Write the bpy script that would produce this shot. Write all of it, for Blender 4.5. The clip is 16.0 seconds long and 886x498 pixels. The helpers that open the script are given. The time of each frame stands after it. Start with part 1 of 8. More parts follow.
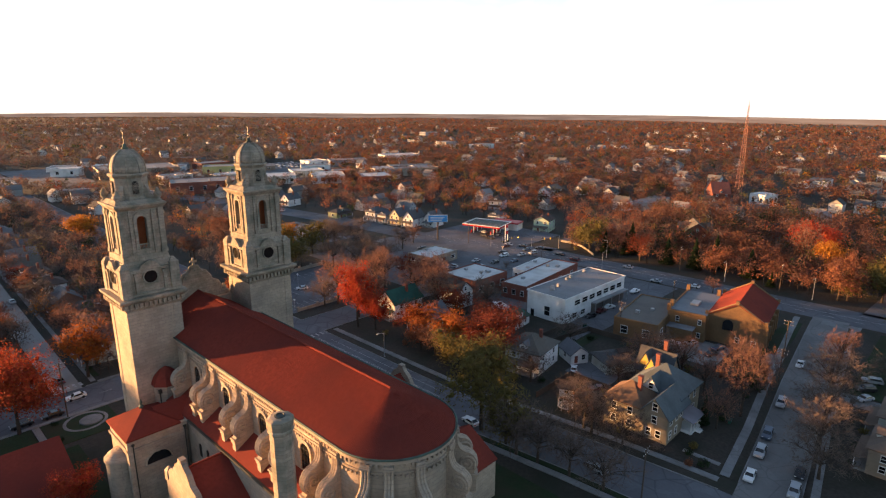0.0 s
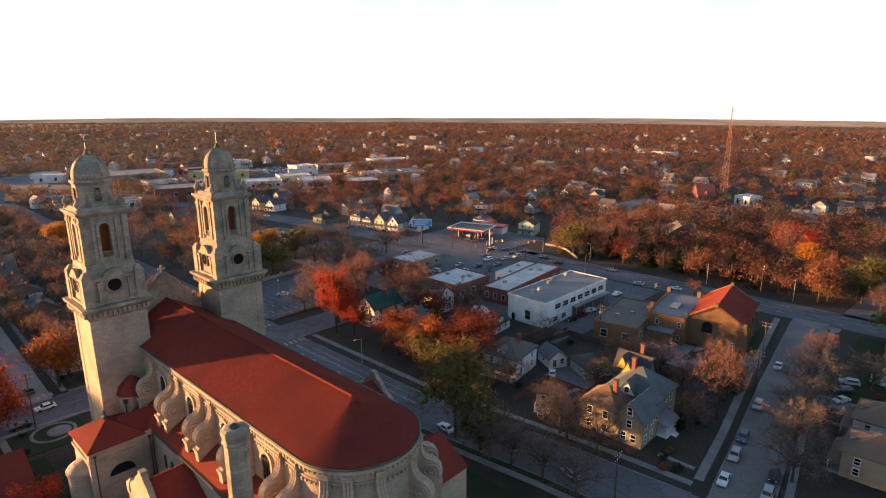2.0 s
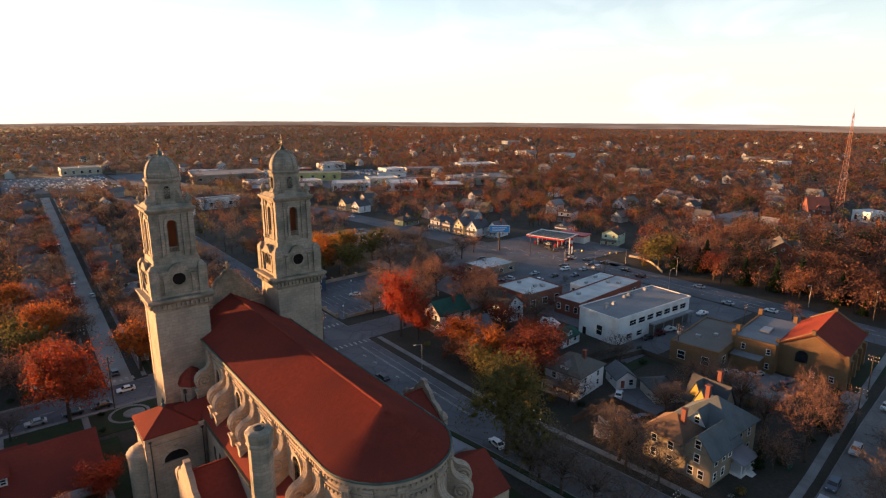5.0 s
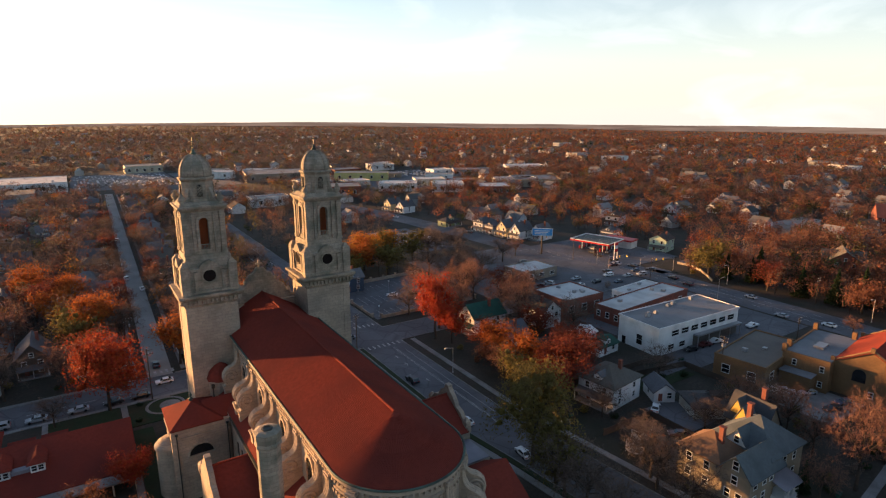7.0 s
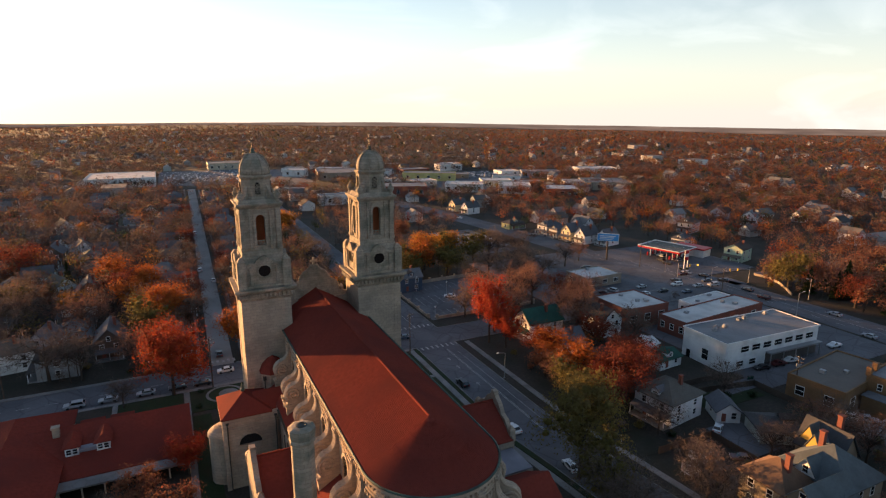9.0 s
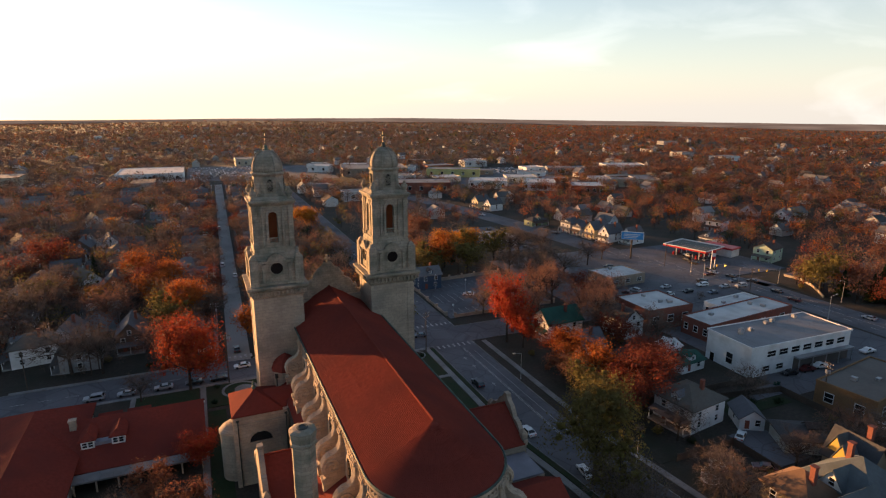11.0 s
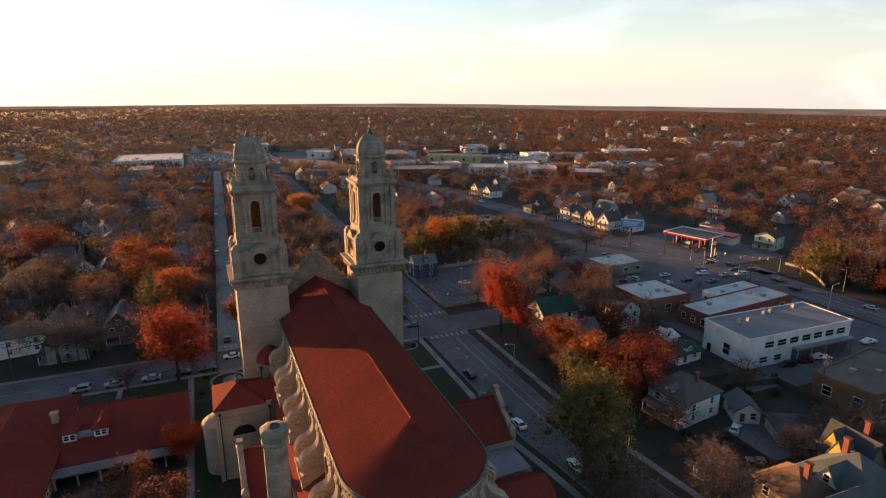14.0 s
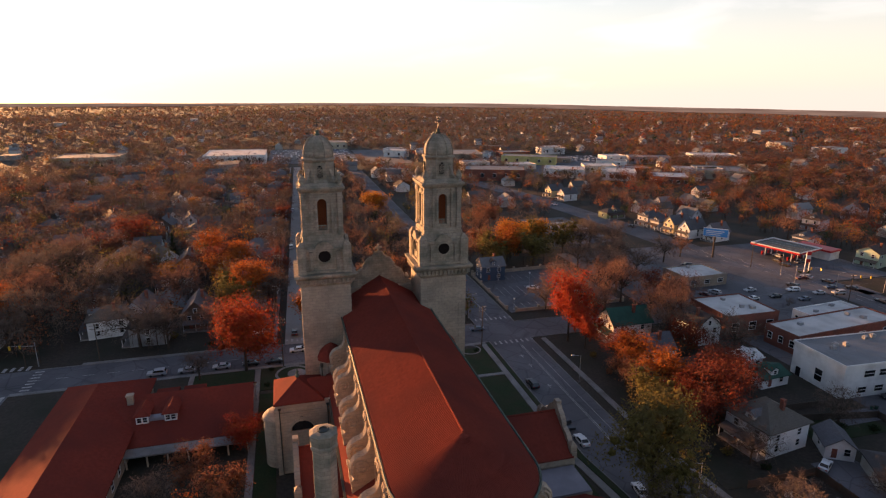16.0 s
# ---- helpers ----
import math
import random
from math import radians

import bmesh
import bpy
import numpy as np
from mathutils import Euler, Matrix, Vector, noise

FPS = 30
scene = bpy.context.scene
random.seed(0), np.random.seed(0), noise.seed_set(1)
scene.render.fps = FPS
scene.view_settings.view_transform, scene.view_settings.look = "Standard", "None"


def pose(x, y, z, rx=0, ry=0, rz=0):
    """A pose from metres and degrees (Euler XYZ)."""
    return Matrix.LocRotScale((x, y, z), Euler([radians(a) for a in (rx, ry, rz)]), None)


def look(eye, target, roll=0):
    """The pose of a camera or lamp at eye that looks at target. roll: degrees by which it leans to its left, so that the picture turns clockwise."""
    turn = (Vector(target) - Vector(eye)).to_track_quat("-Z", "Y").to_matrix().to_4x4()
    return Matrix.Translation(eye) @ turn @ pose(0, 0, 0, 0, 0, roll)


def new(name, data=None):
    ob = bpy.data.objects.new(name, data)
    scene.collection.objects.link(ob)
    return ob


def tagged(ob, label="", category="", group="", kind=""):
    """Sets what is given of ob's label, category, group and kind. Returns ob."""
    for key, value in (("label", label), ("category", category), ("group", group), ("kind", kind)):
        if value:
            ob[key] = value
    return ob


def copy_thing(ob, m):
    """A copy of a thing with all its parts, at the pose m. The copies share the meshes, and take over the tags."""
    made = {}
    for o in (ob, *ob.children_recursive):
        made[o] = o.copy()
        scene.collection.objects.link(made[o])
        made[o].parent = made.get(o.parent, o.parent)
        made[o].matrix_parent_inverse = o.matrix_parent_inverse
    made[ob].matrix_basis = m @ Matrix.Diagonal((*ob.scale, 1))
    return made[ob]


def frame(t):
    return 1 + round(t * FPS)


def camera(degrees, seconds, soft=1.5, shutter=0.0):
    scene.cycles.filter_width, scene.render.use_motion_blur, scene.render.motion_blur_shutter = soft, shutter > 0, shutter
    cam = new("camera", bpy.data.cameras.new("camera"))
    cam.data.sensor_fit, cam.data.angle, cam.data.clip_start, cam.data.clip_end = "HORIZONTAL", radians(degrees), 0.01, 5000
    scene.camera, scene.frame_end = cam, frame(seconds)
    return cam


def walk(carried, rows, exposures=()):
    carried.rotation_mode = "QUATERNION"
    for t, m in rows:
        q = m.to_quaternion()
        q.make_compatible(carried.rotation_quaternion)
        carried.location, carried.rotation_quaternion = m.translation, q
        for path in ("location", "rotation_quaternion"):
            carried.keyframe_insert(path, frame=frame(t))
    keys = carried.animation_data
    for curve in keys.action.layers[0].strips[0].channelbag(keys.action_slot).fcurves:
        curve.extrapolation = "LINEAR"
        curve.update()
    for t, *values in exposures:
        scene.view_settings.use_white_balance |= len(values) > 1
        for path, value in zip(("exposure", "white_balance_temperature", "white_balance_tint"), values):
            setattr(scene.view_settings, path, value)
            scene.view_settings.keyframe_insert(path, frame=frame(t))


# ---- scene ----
cam = camera(74.9, 16.0, 1.2)
PATH = [
    (0, (-49.946, -124.653, 73.079), (-48.549, -123.312, 72.579), 0.1),
    (0.5, (-48.961, -125.491, 73.029), (-47.568, -124.144, 72.532), 0.1),
    (1, (-48.055, -126.17, 72.994), (-46.661, -124.824, 72.501), 0.0),
    (1.5, (-47.084, -126.712, 72.976), (-45.672, -125.383, 72.485), -0.1),
    (2, (-46.007, -127.147, 72.992), (-44.591, -125.822, 72.505), -0.2),
    (2.5, (-44.839, -127.531, 73.019), (-43.42, -126.209, 72.532), -0.2),
    (3, (-43.552, -127.898, 72.983), (-42.128, -126.578, 72.499), -0.3),
    (3.5, (-42.152, -128.292, 72.886), (-40.752, -126.947, 72.406), -0.2),
    (4, (-40.686, -128.704, 72.818), (-39.42, -127.231, 72.343), -0.0),
    (4.2, (-40.139, -128.853, 72.806), (-38.912, -127.347, 72.329), -0.0),
    (6.3, (-34.786, -129.999, 72.6), (-33.63, -128.436, 72.13), -0.1),
    (6.5, (-34.289, -130.076, 72.591), (-33.153, -128.499, 72.121), -0.1),
    (7, (-33.092, -130.284, 72.538), (-32.044, -128.646, 72.071), 0.0),
    (7.5, (-31.94, -130.51, 72.524), (-30.99, -128.813, 72.058), 0.2),
    (8, (-30.874, -130.66, 72.525), (-29.963, -128.941, 72.059), 0.2),
    (8.5, (-29.897, -130.73, 72.544), (-29.01, -128.999, 72.078), 0.1),
    (9, (-29.017, -130.761, 72.559), (-28.175, -129.007, 72.094), 0.2),
    (9.2, (-28.695, -130.723, 72.558), (-27.881, -128.956, 72.093), 0.2),
    (11.3, (-25.258, -129.826, 72.715), (-24.503, -128.037, 72.236), 0.2),
    (11.5, (-24.948, -129.737, 72.718), (-24.195, -127.947, 72.239), 0.3),
    (12, (-24.216, -129.505, 72.707), (-23.467, -127.714, 72.226), 0.2),
    (12.5, (-23.572, -129.246, 72.687), (-22.828, -127.464, 72.168), 0.2),
    (13, (-22.891, -128.917, 72.667), (-22.146, -127.137, 72.14), 0.2),
    (13.5, (-22.163, -128.607, 72.672), (-21.418, -126.827, 72.146), 0.1),
    (14, (-21.488, -128.258, 72.663), (-20.745, -126.477, 72.138), 0.0),
    (14.5, (-20.882, -127.847, 72.679), (-20.251, -126.024, 72.153), 0.2),
    (15, (-20.209, -127.25, 72.659), (-19.668, -125.398, 72.133), 0.4),
    (15.5, (-19.561, -126.526, 72.62), (-19.044, -124.667, 72.094), 0.4),
    (16, (-18.878, -125.68, 72.584), (-18.371, -123.818, 72.058), 0.3),
]
EXPOSURE = [(0.0, 2.4, 6550, 10), (3.4, 2.38, 6550, 10), (4.2, 2.24, 6550, 10), (7.0, 2.03, 6550, 10), (12.5, 1.80, 6600, 10), (14.0, 1.87, 6600, 10), (15.0, 1.90, 7000, 17), (16.0, 1.95, 7150, 23)]
walk(cam, [(t, look(eye, target, roll)) for t, eye, target, roll in PATH], EXPOSURE)

# ---- light ----
SUN_AZ, SUN_EL = radians(28.2), radians(3.8)      # to the left of +y, above the horizon
SUN_DIR = Vector((-math.sin(SUN_AZ) * math.cos(SUN_EL), math.cos(SUN_AZ) * math.cos(SUN_EL), math.sin(SUN_EL)))
world = bpy.data.worlds.new("evening_sky")
scene.world = world
world.use_nodes = True
wn = world.node_tree.nodes
sky = wn.new("ShaderNodeTexSky")
sky.sky_type, sky.sun_disc = "NISHITA", False
sky.sun_elevation, sky.sun_rotation = SUN_EL, -SUN_AZ
sky.air_density, sky.dust_density, sky.ozone_density = 1.0, 0.7, 2.7
wn["Background"].inputs["Strength"].default_value = 0.10
veil = wn.new("ShaderNodeMix")                    # thin white haze towards the horizon
veil.data_type = "RGBA"
where, level, band = wn.new("ShaderNodeTexCoord"), wn.new("ShaderNodeSeparateXYZ"), wn.new("ShaderNodeMapRange")
world.node_tree.links.new(where.outputs["Generated"], level.inputs[0])
world.node_tree.links.new(level.outputs["Z"], band.inputs["Value"])
for k, v in (("From Min", 0.0), ("From Max", 0.32), ("To Min", 0.55), ("To Max", 0.04)):
    band.inputs[k].default_value = v
world.node_tree.links.new(band.outputs[0], veil.inputs["Factor"])
veil.inputs["B"].default_value = (4.1, 3.92, 3.74, 1)
world.node_tree.links.new(sky.outputs[0], veil.inputs["A"])
flat, thin, wisp, cloud = (wn.new("ShaderNode" + k) for k in ("Mapping", "TexNoise", "MapRange", "Mix"))    # thin drawn-out cirrus
flat.inputs["Scale"].default_value, flat.inputs["Rotation"].default_value = (2.2, 7.0, 16.0), (0.0, radians(18), radians(35))
thin.inputs["Scale"].default_value, thin.inputs["Detail"].default_value, thin.inputs["Distortion"].default_value = 1.0, 7.0, 0.6
world.node_tree.links.new(where.outputs["Generated"], flat.inputs["Vector"])
world.node_tree.links.new(flat.outputs[0], thin.inputs["Vector"])
world.node_tree.links.new(thin.outputs[0], wisp.inputs["Value"])
for k, v in (("From Min", 0.5), ("From Max", 0.75), ("To Min", 0.0), ("To Max", 0.20)):
    wisp.inputs[k].default_value = v
cloud.data_type = "RGBA"
cloud.inputs["B"].default_value = (5.0, 4.9, 4.8, 1)
world.node_tree.links.new(wisp.outputs[0], cloud.inputs["Factor"])
world.node_tree.links.new(veil.outputs["Result"], cloud.inputs["A"])
world.node_tree.links.new(cloud.outputs["Result"], wn["Background"].inputs["Color"])
sun = new("sun", bpy.data.lights.new("sun", "SUN"))
sun.data.energy, sun.data.angle, sun.data.color = 5.0, radians(0.6), (1.0, 0.50, 0.19)
sun.matrix_world = look((0, 0, 0), tuple(-SUN_DIR)) 

# ---- materials ----


def material(name, base, rough=0.8, spots=None, amount=0.25, fine=1.0, coarse=0.12, bump=0.25, metal=0.0,
             vary=0.0, island=False, through_light=0.0, spec=0.3, coords="Object"):
    """A surface with grain and stains at two scales; vary: how far single objects or islands differ."""
    m = bpy.data.materials.new(name)
    m.use_nodes = True
    n, l = m.node_tree.nodes, m.node_tree.links
    b = n["Principled BSDF"]
    b.inputs["Roughness"].default_value, b.inputs["Metallic"].default_value = rough, metal
    b.inputs["Specular IOR Level"].default_value = spec
    tc = n.new("ShaderNodeTexCoord")
    f, c = n.new("ShaderNodeTexNoise"), n.new("ShaderNodeTexNoise")
    f.inputs["Scale"].default_value, c.inputs["Scale"].default_value = fine, coarse
    f.inputs["Detail"].default_value, c.inputs["Detail"].default_value = 6, 4
    for x in (f, c):
        l.new(tc.outputs[coords], x.inputs["Vector"])
    mix1, mix2 = n.new("ShaderNodeMix"), n.new("ShaderNodeMix")
    for x in (mix1, mix2):
        x.data_type = "RGBA"
    dark = tuple(v * (1 - amount) for v in base)
    light = tuple(min(1, v * (1 + amount)) for v in base)
    mix1.inputs["A"].default_value, mix1.inputs["B"].default_value = (*dark, 1), (*light, 1)
    l.new(f.outputs["Fac"], mix1.inputs["Factor"])
    ramp = n.new("ShaderNodeValToRGB")
    ramp.color_ramp.elements[0].position, ramp.color_ramp.elements[1].position = 0.42, 0.68
    l.new(c.outputs["Fac"], ramp.inputs["Fac"])
    l.new(ramp.outputs["Color"], mix2.inputs["Factor"])
    l.new(mix1.outputs["Result"], mix2.inputs["A"])
    mix2.inputs["B"].default_value = (*(spots or dark), 1)
    out = mix2.outputs["Result"]
    if vary:
        hsv = n.new("ShaderNodeHueSaturation")
        src = n.new("ShaderNodeNewGeometry" if island else "ShaderNodeObjectInfo")
        rnd = src.outputs["Random Per Island" if island else "Random"]
        mr, mh = n.new("ShaderNodeMapRange"), n.new("ShaderNodeMapRange")
        mr.inputs["To Min"].default_value, mr.inputs["To Max"].default_value = 1 - vary, 1 + vary
        mh.inputs["To Min"].default_value, mh.inputs["To Max"].default_value = 0.5 - 0.06 * vary, 0.5 + 0.06 * vary
        wob = n.new("ShaderNodeMath")
        wob.operation = "FRACT"
        tim = n.new("ShaderNodeMath")
        tim.operation, tim.inputs[1].default_value = "MULTIPLY", 7.31
        l.new(rnd, tim.inputs[0])
        l.new(tim.outputs[0], wob.inputs[0])
        l.new(rnd, mr.inputs["Value"])
        l.new(wob.outputs[0], mh.inputs["Value"])
        l.new(mr.outputs[0], hsv.inputs["Value"])
        l.new(mh.outputs[0], hsv.inputs["Hue"])
        l.new(out, hsv.inputs["Color"])
        out = hsv.outputs["Color"]
    l.new(out, b.inputs["Base Color"])
    if bump:
        bp = n.new("ShaderNodeBump")
        bp.inputs["Strength"].default_value, bp.inputs["Distance"].default_value = bump, 0.05
        l.new(f.outputs["Fac"], bp.inputs["Height"])
        l.new(bp.outputs["Normal"], b.inputs["Normal"])
    if through_light:
        tr, ms = n.new("ShaderNodeBsdfTranslucent"), n.new("ShaderNodeMixShader")
        l.new(out, tr.inputs["Color"])
        ms.inputs[0].default_value = through_light
        l.new(b.outputs[0], ms.inputs[1])
        l.new(tr.outputs[0], ms.inputs[2])
        l.new(ms.outputs[0], n["Material Output"].inputs["Surface"])
    return m


def palette(m, colours):
    """Gives each object its own base colour out of a list."""
    n, l = m.node_tree.nodes, m.node_tree.links
    r, info, mul = n.new("ShaderNodeValToRGB"), n.new("ShaderNodeObjectInfo"), n.new("ShaderNodeMix")
    r.color_ramp.interpolation = "CONSTANT"
    while len(r.color_ramp.elements) < len(colours):
        r.color_ramp.elements.new(0.5)
    for i, c in enumerate(colours):
        r.color_ramp.elements[i].position, r.color_ramp.elements[i].color = i / len(colours), (*c, 1)
    l.new(info.outputs["Random"], r.inputs["Fac"])
    b = n["Principled BSDF"]
    old = b.inputs["Base Color"].links[0].from_socket
    mul.data_type, mul.blend_type = "RGBA", "MULTIPLY"
    mul.inputs["Factor"].default_value = 1.0
    l.new(r.outputs["Color"], mul.inputs["A"])
    l.new(old, mul.inputs["B"])
    l.new(mul.outputs["Result"], b.inputs["Base Color"])
    return m


STONE = material("limestone", (0.37, 0.290, 0.222), 0.85, (0.25, 0.203, 0.163), 0.30, 1.6, 0.22, 0.5)
STONE_GREY = material("weathered_limestone", (0.31, 0.252, 0.196), 0.88, (0.155, 0.145, 0.112), 0.36, 1.8, 0.42, 0.6)
TILE = material("clay_roof_tile", (0.165, 0.034, 0.024), 0.95, (0.122, 0.029, 0.023), 0.28, 1.6, 0.10, 0.2, spec=0.03)
COPPER = material("verdigris_copper", (0.055, 0.09, 0.072), 0.7, (0.03, 0.04, 0.034), 0.3, 2.0, 0.5)
GUTTER = material("dark_gutter_metal", (0.035, 0.035, 0.03), 0.5, None, 0.3, 2.0)
LEAD = material("grey_lead_sheet", (0.22, 0.21, 0.24), 0.6, (0.15, 0.14, 0.16), 0.15, 0.8)
GLASS = material("dark_window_glass", (0.012, 0.013, 0.016), 0.15, None, 0.2, 0.5, bump=0.02, spec=0.6)
ASPHALT = material("asphalt", (0.115, 0.113, 0.124), 0.9, (0.082, 0.081, 0.089), 0.18, 1.4, 0.06, 0.2)
WORN = material("worn_pale_asphalt", (0.165, 0.156, 0.152), 0.9, (0.13, 0.122, 0.118), 0.15, 1.4, 0.08, 0.2)
PALE_ROAD = material("pale_concrete_road", (0.27, 0.25, 0.235), 0.9, (0.21, 0.195, 0.185), 0.15, 1.4, 0.08, 0.2)
CONCRETE = material("pavement_concrete", (0.20, 0.193, 0.192), 0.85, (0.14, 0.133, 0.128), 0.15, 1.6, 0.2, 0.2)
PAINT = material("road_paint", (0.38, 0.37, 0.36), 0.85, (0.2, 0.19, 0.19), 0.2, 2.0, 0.8, 0.0)
LAWN = material("autumn_lawn", (0.014, 0.028, 0.008), 0.95, (0.028, 0.027, 0.012), 0.6, 2.2, 0.16, 0.4)
SOIL = material("leaf_littered_ground", (0.042, 0.033, 0.026), 0.95, (0.022, 0.024, 0.015), 0.75, 1.3, 0.09, 0.5)
WOOD_POLE = material("weathered_pole_wood", (0.075, 0.055, 0.042), 0.9, None, 0.3, 2.0)
STEEL = material("galvanised_steel", (0.32, 0.32, 0.33), 0.5, None, 0.15, 2.0, metal=0.6)
MAST_RED = material("painted_mast_steel", (0.46, 0.20, 0.12), 0.6, (0.4, 0.24, 0.17), 0.2, 0.5)
BARK = material("bark", (0.055, 0.040, 0.030), 0.95, (0.03, 0.024, 0.02), 0.3, 2.5, 0.5, 0.5)
SIDING = palette(material("painted_siding", (0.95, 0.95, 0.95), 0.7, (0.7, 0.69, 0.66), 0.06, 1.2, 0.25, 0.15),
                 [(0.62, 0.61, 0.60), (0.64, 0.63, 0.62), (0.40, 0.36, 0.28), (0.30, 0.31, 0.33), (0.66, 0.65, 0.62), (0.28, 0.22, 0.17), (0.5, 0.48, 0.42), (0.20, 0.10, 0.07), (0.24, 0.27, 0.31)])
SHINGLE = palette(material("asphalt_shingle", (1.0, 1.0, 1.0), 0.9, (0.8, 0.78, 0.75), 0.25, 2.2, 0.3, 0.4),
                  [(0.10, 0.10, 0.11), (0.075, 0.07, 0.07), (0.13, 0.115, 0.10), (0.16, 0.16, 0.17), (0.09, 0.06, 0.05), (0.12, 0.12, 0.135)])
WHITE = material("white_paint", (0.66, 0.65, 0.64), 0.6, (0.5, 0.49, 0.48), 0.08, 1.0, 0.3, 0.1)
BRICK_RED = material("red_brick", (0.20, 0.065, 0.045), 0.85, (0.15, 0.055, 0.04), 0.25, 2.5, 0.3, 0.3)
BRICK_TAN = material("tan_brick", (0.19, 0.108, 0.052), 0.85, (0.15, 0.085, 0.042), 0.2, 2.5, 0.25, 0.3)
ROOF_GREY = material("flat_roof_membrane", (0.172, 0.177, 0.19), 0.8, (0.13, 0.135, 0.144), 0.12, 0.8, 0.09, 0.1)
ROOF_BROWN = material("brown_gravel_roof", (0.125, 0.108, 0.096), 0.9, (0.09, 0.078, 0.07), 0.2, 1.5, 0.12, 0.2)
ROOF_PALE = material("pale_gravel_roof", (0.50, 0.49, 0.48), 0.85, (0.33, 0.32, 0.31), 0.15, 1.2, 0.15, 0.15)
ROOF_GREEN = material("green_roof_shingle", (0.020, 0.075, 0.055), 0.85, (0.015, 0.05, 0.04), 0.25, 2.0, 0.3)
SIGN_RED = material("red_sign_enamel", (0.45, 0.02, 0.025), 0.4, None, 0.1, 1.0)
SIGN_BLUE = material("blue_poster", (0.05, 0.25, 0.55), 0.5, None, 0.15, 0.5)
RUBBER = material("tyre_rubber", (0.015, 0.015, 0.016), 0.85, None, 0.2, 3.0)
CAR_COLOUR = {k: material(k + "_car_paint", c, 0.3, tuple(v * 0.9 for v in c), 0.04, 1.0, 0.4, 0.0, spec=0.6) for k, c in (("white", (0.62, 0.62, 0.62)), ("silver", (0.32, 0.33, 0.35)), ("black", (0.02, 0.02, 0.024)), ("blue", (0.07, 0.09, 0.13)), ("maroon", (0.09, 0.02, 0.02)))}
CAR_MANY = material("distant_car_paint", (0.22, 0.22, 0.23), 0.35, None, 0.1, 0.5, vary=0.95, island=True)


def leaves(name, base, spots, vary=0.3, glow=0.4):
    return material(name, base, 0.8, spots, 0.3, 0.9, 0.13, 0.0, vary=vary * 0.6, island=True, through_light=glow, spec=0.12)


LEAF = {
    "rust": leaves("rust_leaves", (0.20, 0.082, 0.046), (0.135, 0.066, 0.042)),
    "crimson": leaves("crimson_leaves", (0.27, 0.050, 0.020), (0.16, 0.036, 0.018)),
    "red": leaves("scarlet_leaves", (0.30, 0.046, 0.020), (0.21, 0.040, 0.020)),
    "orange": leaves("orange_leaves", (0.34, 0.102, 0.023), (0.23, 0.072, 0.021)),
    "gold": leaves("golden_leaves", (0.364, 0.1525, 0.0225), (0.238, 0.1037, 0.0225)),
    "olive": leaves("olive_leaves", (0.140, 0.113, 0.034), (0.100, 0.077, 0.030)),
    "green": leaves("dark_green_needles", (0.028, 0.0439, 0.02), (0.0196, 0.0317, 0.015)),
    "ember": leaves("dark_red_leaves", (0.17, 0.042, 0.024), (0.10, 0.034, 0.022)),
    "twig": leaves("bare_twigs", (0.19, 0.098, 0.070), (0.14, 0.079, 0.060), 0.3, 0.30),
    "grey": leaves("grey_brown_twigs", (0.142, 0.104, 0.085), (0.104, 0.079, 0.066), 0.3, 0.25),
}


def courses(m, block, height, strength, contrast):
    """Adds the joints and tone of squared stone or brick courses to a wall surface."""
    n, l = m.node_tree.nodes, m.node_tree.links
    b = n["Principled BSDF"]
    tc, sep, add, com, br, mul = (n.new("ShaderNode" + k) for k in ("TexCoord", "SeparateXYZ", "Math", "CombineXYZ", "TexBrick", "Mix"))
    l.new(tc.outputs["Object"], sep.inputs[0])
    l.new(sep.outputs["X"], add.inputs[0])
    l.new(sep.outputs["Y"], add.inputs[1])
    l.new(add.outputs[0], com.inputs["X"])
    l.new(sep.outputs["Z"], com.inputs["Y"])
    l.new(com.outputs[0], br.inputs["Vector"])
    br.inputs["Scale"].default_value, br.inputs["Brick Width"].default_value, br.inputs["Row Height"].default_value = 1.0, block, height
    br.inputs["Mortar Size"].default_value = 0.02 * height / 0.4
    br.inputs["Color1"].default_value = (1, 1, 1, 1)
    br.inputs["Color2"].default_value = (1 - contrast, 1 - contrast, 1 - contrast * 1.1, 1)
    br.inputs["Mortar"].default_value = (1 - 2 * contrast, 1 - 2 * contrast, 1 - 2 * contrast, 1)
    mul.data_type, mul.blend_type = "RGBA", "MULTIPLY"
    mul.inputs["Factor"].default_value = 1.0
    l.new(b.inputs["Base Color"].links[0].from_socket, mul.inputs["A"])
    l.new(br.outputs["Color"], mul.inputs["B"])
    l.new(mul.outputs["Result"], b.inputs["Base Color"])
    bp = n.new("ShaderNodeBump")
    bp.inputs["Strength"].default_value, bp.inputs["Distance"].default_value = strength, 0.03
    l.new(br.outputs["Fac"], bp.inputs["Height"])
    bp.invert = True
    if b.inputs["Normal"].links:
        l.new(b.inputs["Normal"].links[0].from_socket, bp.inputs["Normal"])
    l.new(bp.outputs["Normal"], b.inputs["Normal"])


